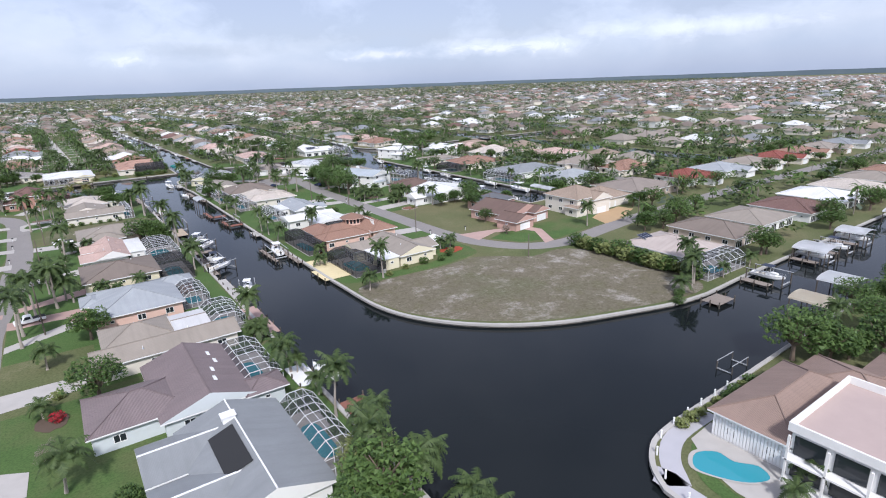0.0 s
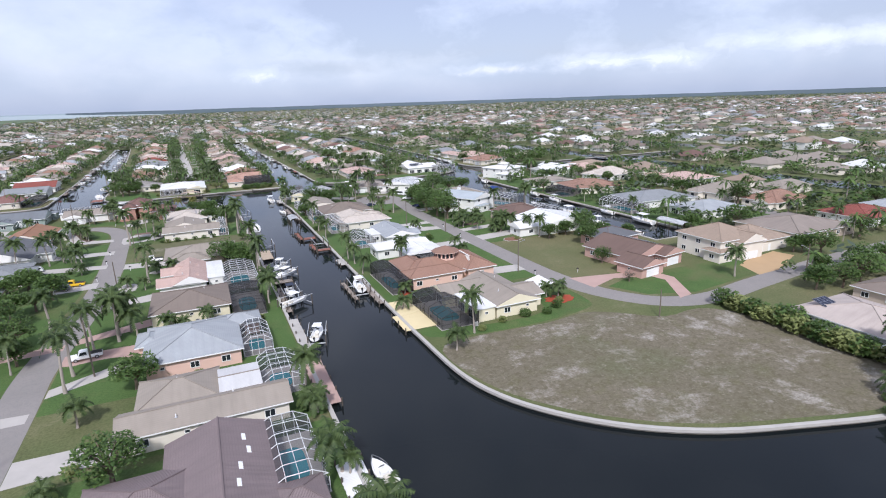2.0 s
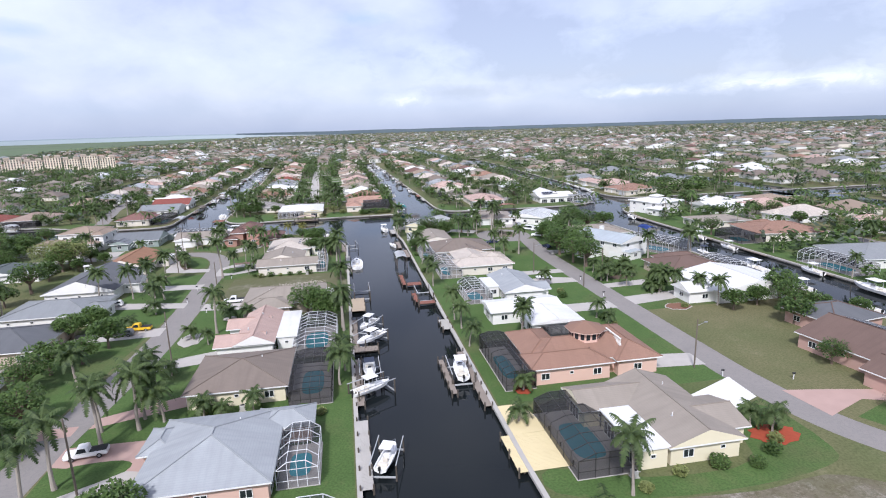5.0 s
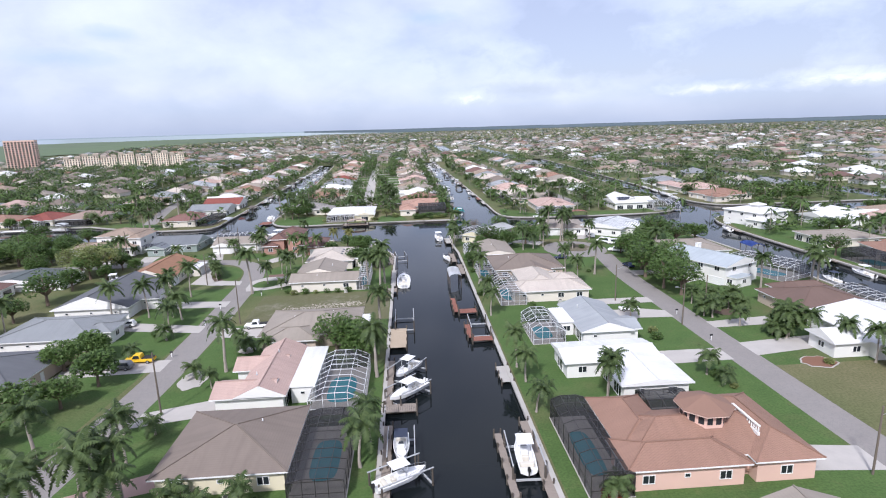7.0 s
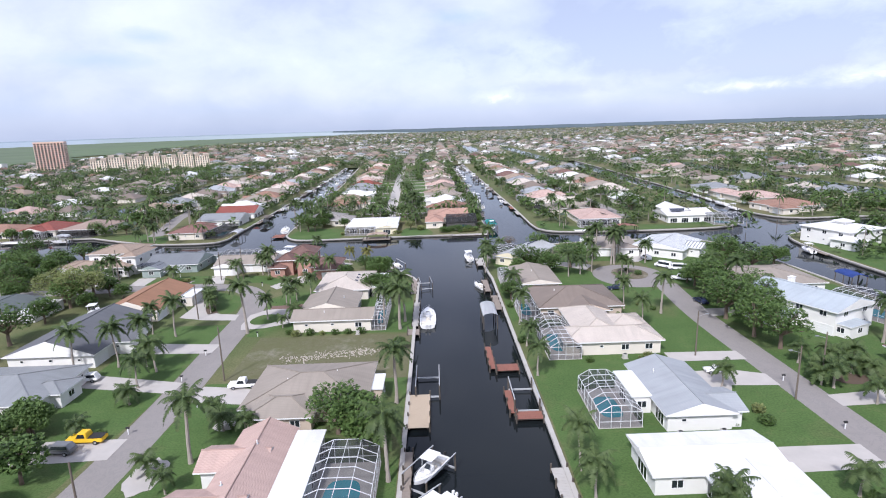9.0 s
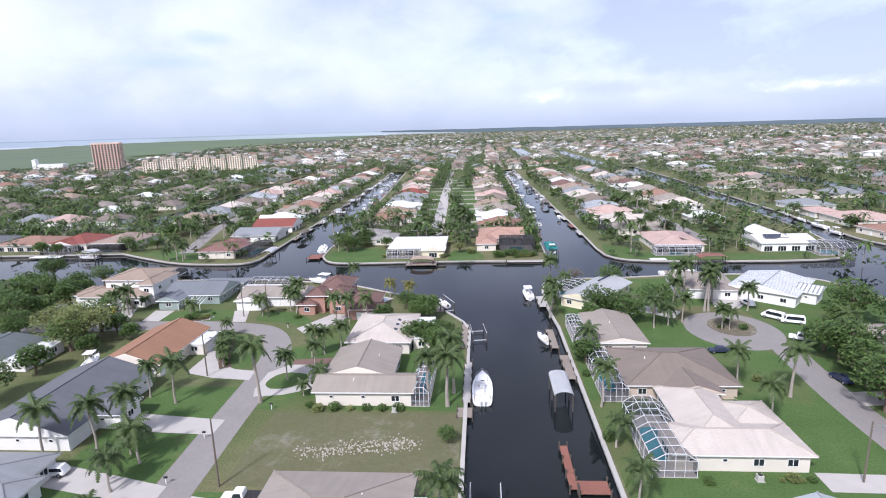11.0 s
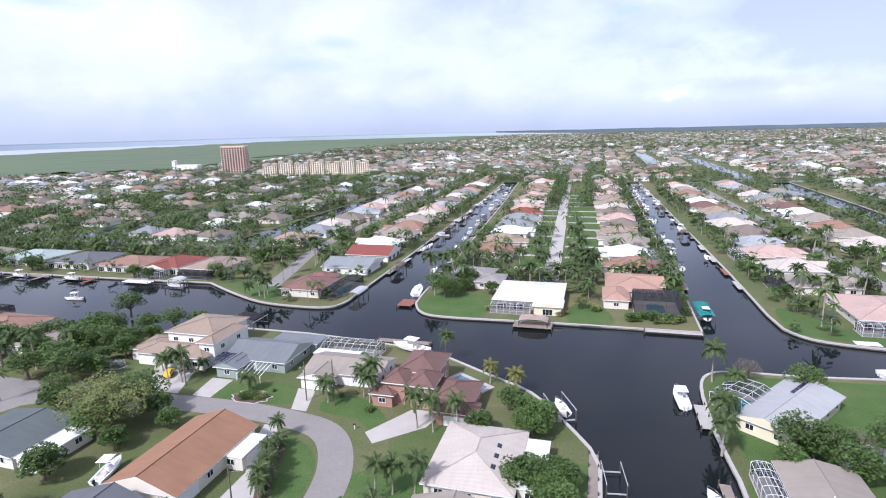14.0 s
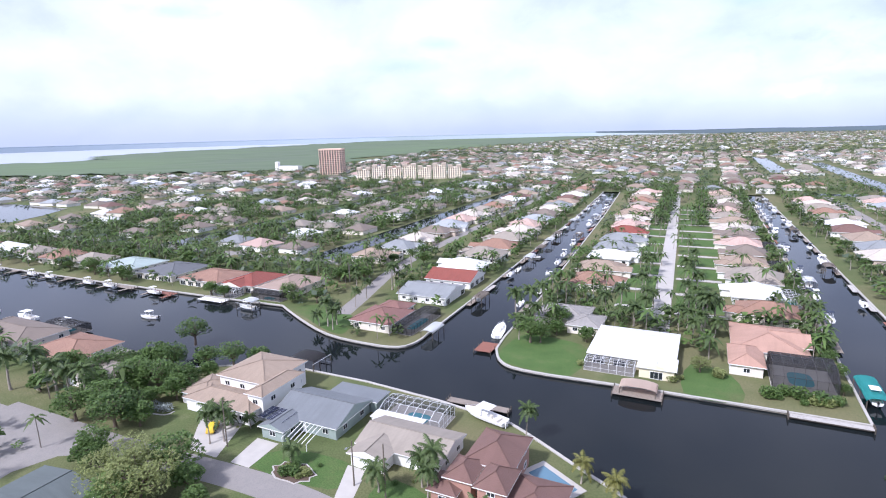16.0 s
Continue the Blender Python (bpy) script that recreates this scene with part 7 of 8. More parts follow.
def block_of_flats(x, y, w, d, storeys, rz, wall, roof, label, bays, wing=0):
    e = root("apartment_tower" if storeys > 12 else "apartment_block", x, y, 0, rz, label, "building")
    b = bmesh.new()
    h = storeys * 3.1
    box(b, -w / 2, w / 2, -d / 2, d / 2, 0, h)
    part("wall", b, wall, e)
    bal, glz = bmesh.new(), bmesh.new()
    for s in range(storeys):
        for k in range(bays):
            cx = -w / 2 + w * (k + 0.5) / bays
            bw = w / bays * (0.2 if storeys < 12 else 0.3)
            for sg in (-1, 1):
                y0 = sg * d / 2
                box(glz, cx - bw, cx + bw, min(y0, y0 + sg * 0.1), max(y0, y0 + sg * 0.1), s * 3.1 + 0.5, s * 3.1 + 2.7)
                if storeys > 12:
                    box(bal, cx - bw, cx + bw, min(y0 + sg * 0.12, y0 + sg * 1.5), max(y0 + sg * 0.12, y0 + sg * 1.5), s * 3.1, s * 3.1 + 0.2)
        for k in range(max(2, int(bays * d / w))):
            nn = max(2, int(bays * d / w))
            cy = -d / 2 + d * (k + 0.5) / nn
            for sg in (-1, 1):
                x0 = sg * w / 2
                box(glz, min(x0, x0 + sg * 0.1), max(x0, x0 + sg * 0.1), cy - 1.0, cy + 1.0, s * 3.1 + 0.5, s * 3.1 + 2.7)
    tagged(part("glazing", glz, GLASS, e), kind="stuff")
    if len(bal.verts):
        tagged(part("balcony", bal, STUCCO, e), kind="stuff")
    else:
        bal.free()
    r = bmesh.new()
    n = max(1, bays // 2)
    for k in range(n):
        a, c = -w / 2 + w * k / n, -w / 2 + w * (k + 1) / n
        if k % 2 == 0 or storeys > 12:
            box(r, a, c, -d / 2 - 0.6, d / 2 + 0.6, h, h + (3.2 if storeys < 12 else 2.0))
    part("roof", r, roof, e)
    return e


SALMON = plain("salmon facade", (0.78, 0.55, 0.44), 0.8)
BUFF = plain("buff facade", (0.85, 0.74, 0.60), 0.8)
block_of_flats(-590, 975, 38, 28, 13, 24, SALMON, SALMON, "salmon high-rise apartment tower with stacked balconies", 9)
for k in range(7):
    t = (k + 0.5) / 7
    block_of_flats(-472 + 134 * t, 872 + 70 * t, 19, 15, 5 + k % 2, 27, BUFF, TAN, "buff mid-rise apartment block with reddish roofs", 6)
house("long white hall with arches and a small tower", [(-758, -710, 1028, 1041, 9, 1.0, "flat"), (-764, -756, 1026, 1034, 16, 1.5, "hip")], WHITE_ROOF, STUCCO, "S", False)

# ---- waterside ----
dock(-11.3, -9.6, 122.6, 140, CONCRETE, 0.2, True, "pale concrete dock along the seawall")
lift = Kind(lift_proto, 8.0, 4.2)
lift.put(-7.4, 128.4, 0, -14, 0.85)
motor = Kind(boat_proto)
cruiser = Kind(boat_proto, 11.5, 3.5, True, True, None, "large white cruiser with a cabin and hardtop")
openboat = Kind(boat_proto, 6.4, 2.3, False, False, None, "small white open boat")
covered = Kind(boat_proto, 7.4, 2.5, CANVAS, True, None, "white boat with a dark canvas top")
yacht = Kind(boat_proto, 13.0, 4.0, False, True, None, "large white sport yacht moored at a dock")
motor.put(-7.3, 128.6, 0.1, -24, 0.8)
yacht.put(-8.4, 246.5, -1.0, 0)
lift.put(-9.4, 274.6, 0, 8, 0.8), dock(-13.6, -11.9, 266, 282, None)
dock(-13, -10.2, 234.5, 238, None, 0.15), dock(-12.2, -10.6, 240, 258, CONCRETE, 0.15)
for x, y, kd, r in ((-8.4, 150.0, motor, -62), (-8.4, 156.8, covered, 180), (-7.4, 173.9, cruiser, 135), (-7.5, 182.4, motor, 147)):
    lift.put(x, y, 0, r, 0.9)
    kd.put(x, y, 0.1 if kd is not cruiser else 0.0, r, 0.92 if kd is not cruiser else 0.74)
dock(-11.2, -9.8, 145, 164, None), dock(-11.4, -6.0, 168, 170.6, None), dock(-11.2, -10, 170.6, 188, None), dock(-11.2, -7.6, 194.5, 205.5, plain("sandy dock", (0.42, 0.34, 0.25), 0.85))
lift.put(-8, 209, 0, 0)
dock(-12.5, -9.2, 100.5, 117, PINK_PAVER, 0.2, True, "faded pink patio dock at the seawall")
dock(-11, -7, 63.6, 69.4, RED_WOOD, 0.2, True, "reddish wooden dock among palms")
dock(-14, -10.4, 77.5, 85, WHITE, 0.2, True, "white painted wooden dock platform")
openboat.put(-8.6, 81, -0.95, 10)
# right bank
dock(9.6, 17.2, 121.8, 130.8, plain("yellow terrace", (0.66, 0.56, 0.33), 0.85), 0.14, True, "pale yellow dock and terrace")
flat("terrace", line((11.6, 130.8), (11.6, 139.6), (15.6, 139.6), (17.4, 131)), 0.03, plain("yellow terrace", (0.66, 0.56, 0.33), 0.85), "pale yellow concrete terrace", "terrace", 0.1)
dock(5.2, 6.2, 145.5, 160), dock(9.6, 10.9, 140, 163)
lift.put(8.2, 153, 0, -2), motor.put(8.3, 153.4, 0.15, -3)
dock(9.2, 11.4, 176.4, 183, CONCRETE, 0.1, True, "grey dock platform at the seawall")
dock(6.4, 10.8, 196, 198.4, RED_WOOD), dock(5.6, 6.8, 198, 206, RED_WOOD)
lift.put(8.6, 203, 0, 0)
dock(4.0, 5.2, 215, 226, RED_WOOD, 0.15, True, "reddish wooden dock on piles"), dock(5.2, 9.6, 214, 217, RED_WOOD, 0.15, True, "reddish wooden dock on piles")
boathouse(6.5, 242.6, 3.6, 9.4, METAL, "pale metal boat canopy on piles", 2.6)
dock(8.9, 10.7, 250, 262, None), openboat.put(6.6, 273, -0.95, 20), dock(7.6, 9.4, 266, 278, None)
cruiser.put(5.6, 309, -0.7, 4, 0.85), dock(7.8, 10.0, 296, 306, CONCRETE)
# basin and east canal
dock(67, 73, 53.5, 57.5, None, 0.15)
for x, kd in ((90.6, covered), (114.5, motor), (126, covered), (138.5, motor)):
    if kd:
        lift.put(x, 55, 0, 0), kd.put(x, 55, 0.1, 180)
    dock(x - 5.5, x - 3.2, 52.5, 58.5, None)
boathouse(114.5, 54.8, 9, 8, METAL, "pale metal boathouse roof on piles", 2.8)
boathouse(138.5, 54.8, 7.5, 7.5, METAL, "pale metal boathouse roof on piles", 2.8)
boathouse(172, 54.6, 7, 7, METAL, "pale metal boathouse roof on piles", 2.8)
lift.put(46, 39.6, -0.4, 90, 0.6)
boathouse(77.4, 40.4, 6.5, 7, plain("beige canopy", (0.62, 0.56, 0.45), 0.8), "beige boathouse canopy on piles", 3.0)
boathouse(92, 41, 8, 7, METAL, "pale metal boathouse roof on piles", 3.4)
cruiser.put(112, 205, -0.9, 0), motor.put(110, 184, -0.9, 0), motor.put(124, 232, -0.9, 0)
openboat.put(111, 165, -0.9, 0)
# island and west block
dock(-37.4, -25.6, 345.6, 350.4, None, 0.15), boathouse(-31.4, 349, 9, 5, plain("pink canopy", (0.62, 0.50, 0.42), 0.8), "low pinkish boat canopy on a dock", 1.6)
boathouse(20.0, 368, 4.8, 14, TEAL, "teal canvas boat canopy on piles", 1.7), motor.put(20.0, 366, 0.1, 0)
dock(1, 17, 349.4, 351.2, PALE_CONCRETE, 0.1, True, "pale dock along the island's seawall")
dock(-80, -74.6, 358.4, 366, RED_WOOD, 0.1, True, "red-stained wooden dock at the island corner"), yacht.put(-78.6, 378, -1.0, 10)
boathouse(-97.8, 366, 4.6, 9, METAL, "white flat boat canopy on piles", 2.0)
motor.put(-178, 364.5, -0.3, 90), lift.put(-178, 365, 0, 90), boathouse(-178, 366, 6, 4.5, METAL, "white barrel boat canopy on piles", 2.6)
motor.put(-206, 343, -0.95, 100)
dock(-207, -193, 365.6, 369.6, WHITE, 0.1, True, "white dock and railing along the seawall")
dock(-236, -222, 365.4, 368.6, RED_WOOD), dock(-224, -222, 361, 366, RED_WOOD), dock(-262, -248, 365.6, 368.6, WOOD)
lift.put(-118, 331, 0, 0), boathouse(-121, 331, 9, 6, DARK_METAL, "dark flat boat canopy", 2.2)
cruiser.put(-62, 321.4, 0.15, 75), dock(-74, -58, 326, 328.4, None)
dock(-22.5, -19, 292, 299, None), openboat.put(-19.6, 297, 0.2, 25), lift.put(-20, 297, 0, 25)
boat_words = [motor, covered, cruiser, openboat, covered]
for k in range(15):  # moorings along the canals of the rows, boats lying beside the seawalls
    y = 402 + 24.2 * k
    for x, sg in ((-99.0 - 0.035 * max(0, y - 420), 1), (-77.4 - 0.056 * max(0, y - 420), -1), (18.4 - 0.005 * (y - 400), 1), (38.2 - 0.026 * (y - 400), -1)):
        yy = y + RND.uniform(-5, 5)
        dock(x - 0.9 + sg * 0.3, x + 0.9 + sg * 0.3, yy - 6, yy + RND.uniform(3, 7), RND.choice((WOOD, WOOD, CONCRETE, RED_WOOD)), 0.12, False)
        if RND.random() < 0.62:
            RND.choice(boat_words).put(x + sg * 2.6, yy + RND.uniform(-2, 2), 0.15, RND.choice((0, 180)))
        if RND.random() < 0.2:
            RND.choice(boat_words).put(x + sg * 2.0, yy + 11, -0.9, RND.choice((0, 180, 90)))
        if RND.random() < 0.22:
            boathouse(x + sg * 3.0, yy, 4.6, 9, RND.choice((METAL, WOOD, DARK_METAL)), "boat canopy on piles beside the seawall", 2.4)
for k in range(10):  # docks and boats of the houses west along the cross canal
    x = -236 - 15 * k
    dock(x - 4, x + 2, 366.4, 368.8, WOOD, 0.12, False), dock(x - 0.8, x + 0.8, 361.5, 366.4, WOOD, 0.12, False)
    if k % 3 != 1:
        RND.choice(boat_words).put(x + 4, 364.4, 0.1, 90)
    if k % 2:
        RND.choice(boat_words).put(-215 - 12 * k, 324.5 if k < 6 else 326, -0.9, 90)
        dock(-222 - 12 * k, -216 - 12 * k, 319.8, 322.4, WOOD, 0.12, False)

yacht.put(59, 332.6, -1.0, -80), dock(55, 61, 350.4, 353.4, WHITE, 0.1, False, "white painted dock platform by a lawn")
boathouse(75, 345.4, 10, 5, plain("faded red canopy", (0.42, 0.20, 0.17), 0.8), "faded red boat canopy on a dock", 2.4)
for x, y, kd, r in ((149.4, 398, motor, 5), (151.4, 414, cruiser, 4), (153.4, 432, covered, 4), (155.6, 452, motor, 2), (139.6, 404, openboat, 0), (124.6, 302, motor, -8), (124.4, 176, cruiser, 0), (124.6, 196, motor, 0), (110, 226, covered, 0), (124.4, 250, motor, 0)):
    kd.put(x, y, -0.6, r)
for y in (176, 196, 222, 250, 300):
    dock(125.6, 127.4, y - 6, y + 5, WOOD, 0.12, False)
for y in (398, 416, 436):
    dock(150.6 + 0.06 * (y - 398), 152.4 + 0.06 * (y - 398), y - 6, y + 5, WOOD, 0.12, False)
boathouse(124.6, 161, 4.4, 12, METAL, "long white flat boat canopy on piles", 2.6)
boathouse(109.8, 262, 4.6, 7, plain("blue canvas", (0.05, 0.10, 0.36), 0.8), "bright blue canvas boat canopy on piles", 2.6)
# pale rubble left on the empty lot
bm = bmesh.new()
for k in range(420):
    t = RND.random() ** 0.8
    s0 = RND.uniform(0.05, 0.24)
    m = pose(-38.4 + 19 * t + RND.gauss(0, 0.6), 223 + 3.3 * t + RND.gauss(0, 1.1), 0.05, RND.uniform(0, 360), RND.uniform(0, 360), 0) @ Matrix.Diagonal((s0, s0 * RND.uniform(0.6, 1), s0 * 0.6, 1))
    bmesh.ops.create_icosphere(bm, subdivisions=1, radius=1.0, matrix=m)
tagged(link_bm("rubble", bm, plain("pale rubble", (0.42, 0.385, 0.33), 0.95, scale=4, vary=0.4)), "strip of pale broken rubble on a bare lot", "rubble", kind="stuff")

# ---- vehicles ----
white_truck = Kind(vehicle, "pickup", GEL, "white pickup truck parked on a driveway")
white_truck.put(-50.2, 139.4, 0.02, 98), white_truck.put(-42.4, 211.2, 0.02, 93), white_truck.put(66.2, 271, 0.02, 60)
Kind(vehicle, "pickup", plain("yellow car paint", (0.75, 0.48, 0.03), 0.3), "bright yellow pickup truck on a driveway").put(-61.2, 194.2, 0.02, 90)
grey_suv = Kind(vehicle, "suv", plain("grey car paint", (0.20, 0.205, 0.21), 0.3, 0.4), "dark grey sport utility car on a driveway")
grey_suv.put(-63.6, 191.3, 0.02, 85), grey_suv.put(-43.5, 250.4, 0.05, 12)
white_car = Kind(vehicle, "sedan", GEL, "white car parked beside the road")
white_car.put(46, 210.2, 0.02, 85), white_car.put(31, 289, 0.02, 130)
white_suv = Kind(vehicle, "suv", GEL, "white sport utility car on a driveway")
white_suv.put(-74.8, 216.2, 0.02, 95), white_suv.put(65.6, 297, 0.02, 10)
Kind(vehicle, "suv", plain("yellow paint", (0.7, 0.5, 0.05), 0.3), "yellow car before a white villa").put(-117.5, 293, 0.02, 30)
van = Kind(vehicle, "van", GEL, "white work van parked at the turning circle")
van.put(67, 286, 0.02, 40), van.put(70, 282.5, 0.02, 70)
blue_car = Kind(vehicle, "sedan", plain("dark blue car paint", (0.03, 0.04, 0.08), 0.25), "dark blue car parked on the turning circle")
blue_car.put(44.5, 264, 0.02, 90), blue_car.put(62, 250, 0.02, 10)
motor.put(-97.0, 255.5, 0.45, 15)

# ---- poles and mailboxes ----
lamp, pole = Kind(pole_proto, 9.5, True), Kind(pole_proto, 11.0, False)
for x, y, r in ((51.4, 145.4, 0), (108.8, 103.7, 90), (-67.6, 251, 0), (45.6, 218, 0), (53.8, 199.4, 180), (-76, 289, 270), (-48, 44, 90), (62, 205, 180), (-58.2, 100, 0)):
    lamp.put(x, y, 0, r)
Kind(pole_proto, 6.4, False).put(60.7, 103.2, 0, 0)
for x, y in ((-47.6, 171.6), (-47.3, 214.3), (-47.6, 130), (-147, 290.8), (-109, 289.2), (-68.6, 288.3)):
    pole.put(x, y, 0, 0)
box_kind = Kind(mailbox_proto)
for x, y in ((54.0, 141), (55.2, 190), (55.8, 206), (-48.2, 204), (-48, 237), (-56, 227), (-55.6, 214.6), (-55.8, 196), (65, 137), (78, 104), (-48.2, 118), (-60, 280)):
    box_kind.put(x, y, 0, 90)

# ---- plants ----
RED_BUSH = Kind(shrub_proto, 95, 1.0, leaf_material("red leaves", (0.20, 0.012, 0.02), (0.42, 0.03, 0.04)), 260, "low bush with crimson red leaves")
GRAND = Kind(tree_proto, 77, 6.5, 5.0, TREE_LEAF, 5200, 0.27, "wide dense round-crowned green tree")

def many(kinds, places, s0=0.85, s1=1.15):
    for x, y in places:
        RND.choice(kinds).put(x, y, 0, None, RND.uniform(s0, s1))


# gardens by the basin
many(COCO, [(-45.8, 72.5), (-35, 40), (-15, 52), (-13.4, 83.4), (-13, 57), (-12.8, 66.6), (-12, 45), (68.6, 33.7), (72, 62.6), (75, 64), (79.4, 69.5)], 0.85, 1.15)
many(SHORT, [(-13.4, 99.4), (-12.9, 100.4), (-14.2, 100.8), (-12.4, 74), (-12.6, 82.6), (20.6, 19.4), (26, 20), (67.8, 62.6), (76, 66), (84, 62), (96, 62)], 0.8, 1.2)
many(TREES, [(-48, 30), (-40.6, 93.3), (-22, 40), (-20, 44), (-16, 46), (54.7, 34.2), (58, 30), (61, 34.3), (61.8, 28.6), (64, 34), (65.9, 25.3), (76, 30), (84, 36), (90, 32), (104, 34)], 0.8, 1.2)
many([BARE], [(-47, 80)], 0.6, 0.7)
many(TREES, [(-39.8, 63.6)], 0.6, 0.62)
many(SHRUBS, [(-36.7, 75.2), (-32.4, 74.6), (-19.6, 74.2), (-20.4, 49.4), (-22, 49.6), (-14.6, 70), (-14.8, 72), (-14.2, 74), (-14.6, 63), (-14.4, 60.6), (-14.4, 76)], 0.8, 1.3)
strip("bed_edging", smooth_line([(-42.4, 94.4), (-40.8, 92), (-40.4, 89.6), (-41.4, 87.6), (-42.6, 86.8)], 4), 0.35, 0.03, PALE_CONCRETE, "curved white garden edging beside a house", "edging")
many(SHRUBS, [(24 + 2.3 * k, 34.9) for k in range(9)], 0.8, 1.4)
many(SHRUBS, [(-46, 99), (62, 59.6), (66, 62)], 0.8, 1.5)
# gardens along the near canal
many(ROYAL, [(-60, 160), (-51.3, 125.3), (-51.2, 132), (-51, 146.3), (-49.1, 141.5), (-45.2, 145.6), (-43.4, 150.2)], 0.82, 0.98)
many(COCO, [(-62, 138), (-46.6, 158), (-45.4, 149), (-42, 147.4), (-14.4, 103), (-14, 154), (-13, 160), (22, 114.6), (25.4, 168.3), (97.5, 114.5), (178.4, 138.6)], 0.85, 1.15)
many(SHORT, [(-47.4, 111.8), (-36, 147.6), (-33, 146.6), (-28, 147), (13.6, 134.4), (15.3, 109), (17.6, 144.2), (47, 171), (47.1, 125.5), (48.6, 122.8)], 0.8, 1.2)
many(TREES, [(-70, 110), (-70, 146), (-70, 164), (-66, 104), (-64, 150), (-62, 142), (-40.1, 121.2), (86, 160), (92, 168), (96, 164), (103.1, 160.2), (118, 106), (134, 116)], 0.8, 1.2)
many([BARE], [(71.6, 124.4)], 0.55, 0.6)
many(TREES, [(76.4, 140.6)], 0.6, 0.62)
many(SHRUBS, [(-44, 104), (-30, 121), (-24, 145), (-20, 145), (-17, 144), (24, 115), (30, 117), (36, 117.4), (41, 116.4), (45, 118.6), (47.6, 121), (47.8, 169.6), (49.6, 123.6)], 0.8, 1.5)
# gardens along the middle canal
many(ROYAL, [(-51.2, 239.5), (-42.2, 187.5), (-18.7, 239.8), (-14.9, 238.8), (-14, 244), (-13.4, 203), (-13.1, 181.6), (48.9, 243.3)], 0.9, 1.15)
many(COCO, [(-79.9, 220.7), (-74.4, 241.2), (-72.1, 222.5), (-69, 226), (-67.9, 239), (-62.9, 212.5), (-62.9, 219.6), (-49.2, 249.2), (-13.6, 184), (40.8, 233.7), (41.2, 247.6), (77, 181), (73.9, 186.8), (78.5, 175.8)], 0.85, 1.15)
many(SHORT, [(-68, 224), (-66, 222), (-64, 196), (-61, 206), (-43.6, 242.4), (-43, 199), (-42.6, 180.6), (-41.6, 246), (-40.6, 196), (-36.4, 194), (37, 236), (44, 204.6), (46, 175)], 0.8, 1.2)
many(TREES, [(-71.9, 197.3), (-70, 172), (-66, 176), (-64, 184), (-21.9, 194), (-18.6, 192.4), (-16.6, 189), (80, 172), (87.6, 173.4), (96, 175.8)], 0.8, 1.2)
many([BARE], [(96, 172)], 0.8, 1.1)
many(SHRUBS, [(-64.4, 208.8), (-60.6, 196), (-41, 238), (-39, 236.6), (-36, 237), (-33, 237), (-30, 237), (-27, 237), (-24, 237), (12.4, 228), (24, 217), (36, 218), (44.6, 192.1), (45.4, 195.7), (47.1, 174.2), (48, 246)], 0.8, 1.5)
# gardens round the road bend and the point
many([OLIVE], [(-114.4, 269.6), (-108, 268.4)], 1.15, 1.25)
many(ROYAL, [(-185.7, 286.2), (-178.5, 289.2), (-168.2, 288.3), (-161.5, 287.8), (-155.9, 288.5), (49, 300), (53, 292), (57, 300), (72, 265.8)], 0.9, 1.15)
many(COCO, [(-113.5, 288.5), (-111.3, 290.6), (-70.7, 289.3), (-63.9, 293.8), (-62, 294), (-61.4, 291.2), (-50.9, 317.5), (-47.6, 283.4), (-47.4, 260.5), (-45.1, 262.6), (-44, 252), (-44, 282.8), (-41, 262), (-39.1, 284), (11.1, 293.2), (12.4, 300), (13.7, 318.7), (15, 262), (34.8, 279.2), (38.9, 281.2), (43.1, 283.3), (45, 296), (63.4, 292.2)], 0.85, 1.15)
many(SHORT, [(-121, 295), (-115, 296), (-110, 297), (-91.6, 289.6)], 0.8, 1.2)
many(TREES, [(-195.1, 298.3), (-182, 300), (-175, 294.4), (-170, 300), (-163.1, 306.5), (-162.1, 310.2), (-160, 294), (-156, 302), (-155.4, 313.1), (-151.5, 282.9), (-151.4, 300.6), (-150, 298), (-148, 290), (-147.5, 302), (-146.2, 287.6), (-142, 296), (-141.1, 292.4), (-140, 312), (-139.6, 304.1), (-138.7, 284.1), (-138, 300), (-134.8, 287.4), (-132.3, 275.7), (-110, 277), (-108.8, 264.3), (-107.2, 251.5), (-104, 275), (-102.8, 262.3), (-98.2, 271.6), (-34.9, 284), (-26, 291), (-23.1, 288.4), (-17.5, 262.7), (14.1, 258.2), (20, 284), (23.1, 290.3), (30, 284)], 0.8, 1.2)
many(TREES, [(38, 290), (66.5, 268), (66.8, 258.5), (67.4, 265.1), (68.6, 254.3), (76, 250), (80, 280), (86, 284), (88, 290), (90, 276)], 0.8, 1.2)
many([BARE], [(22, 322)], 0.8, 1.1)
many(SHRUBS, [(-92.4, 287.4), (-90.6, 286.4), (-89, 287), (-87.4, 286.6), (-88, 288.6), (-90, 289), (-91.6, 288.8), (-86.4, 288), (-60, 287.6), (-50, 292), (13, 252), (46, 250), (51, 279), (54, 283), (56, 278)], 0.8, 1.5)
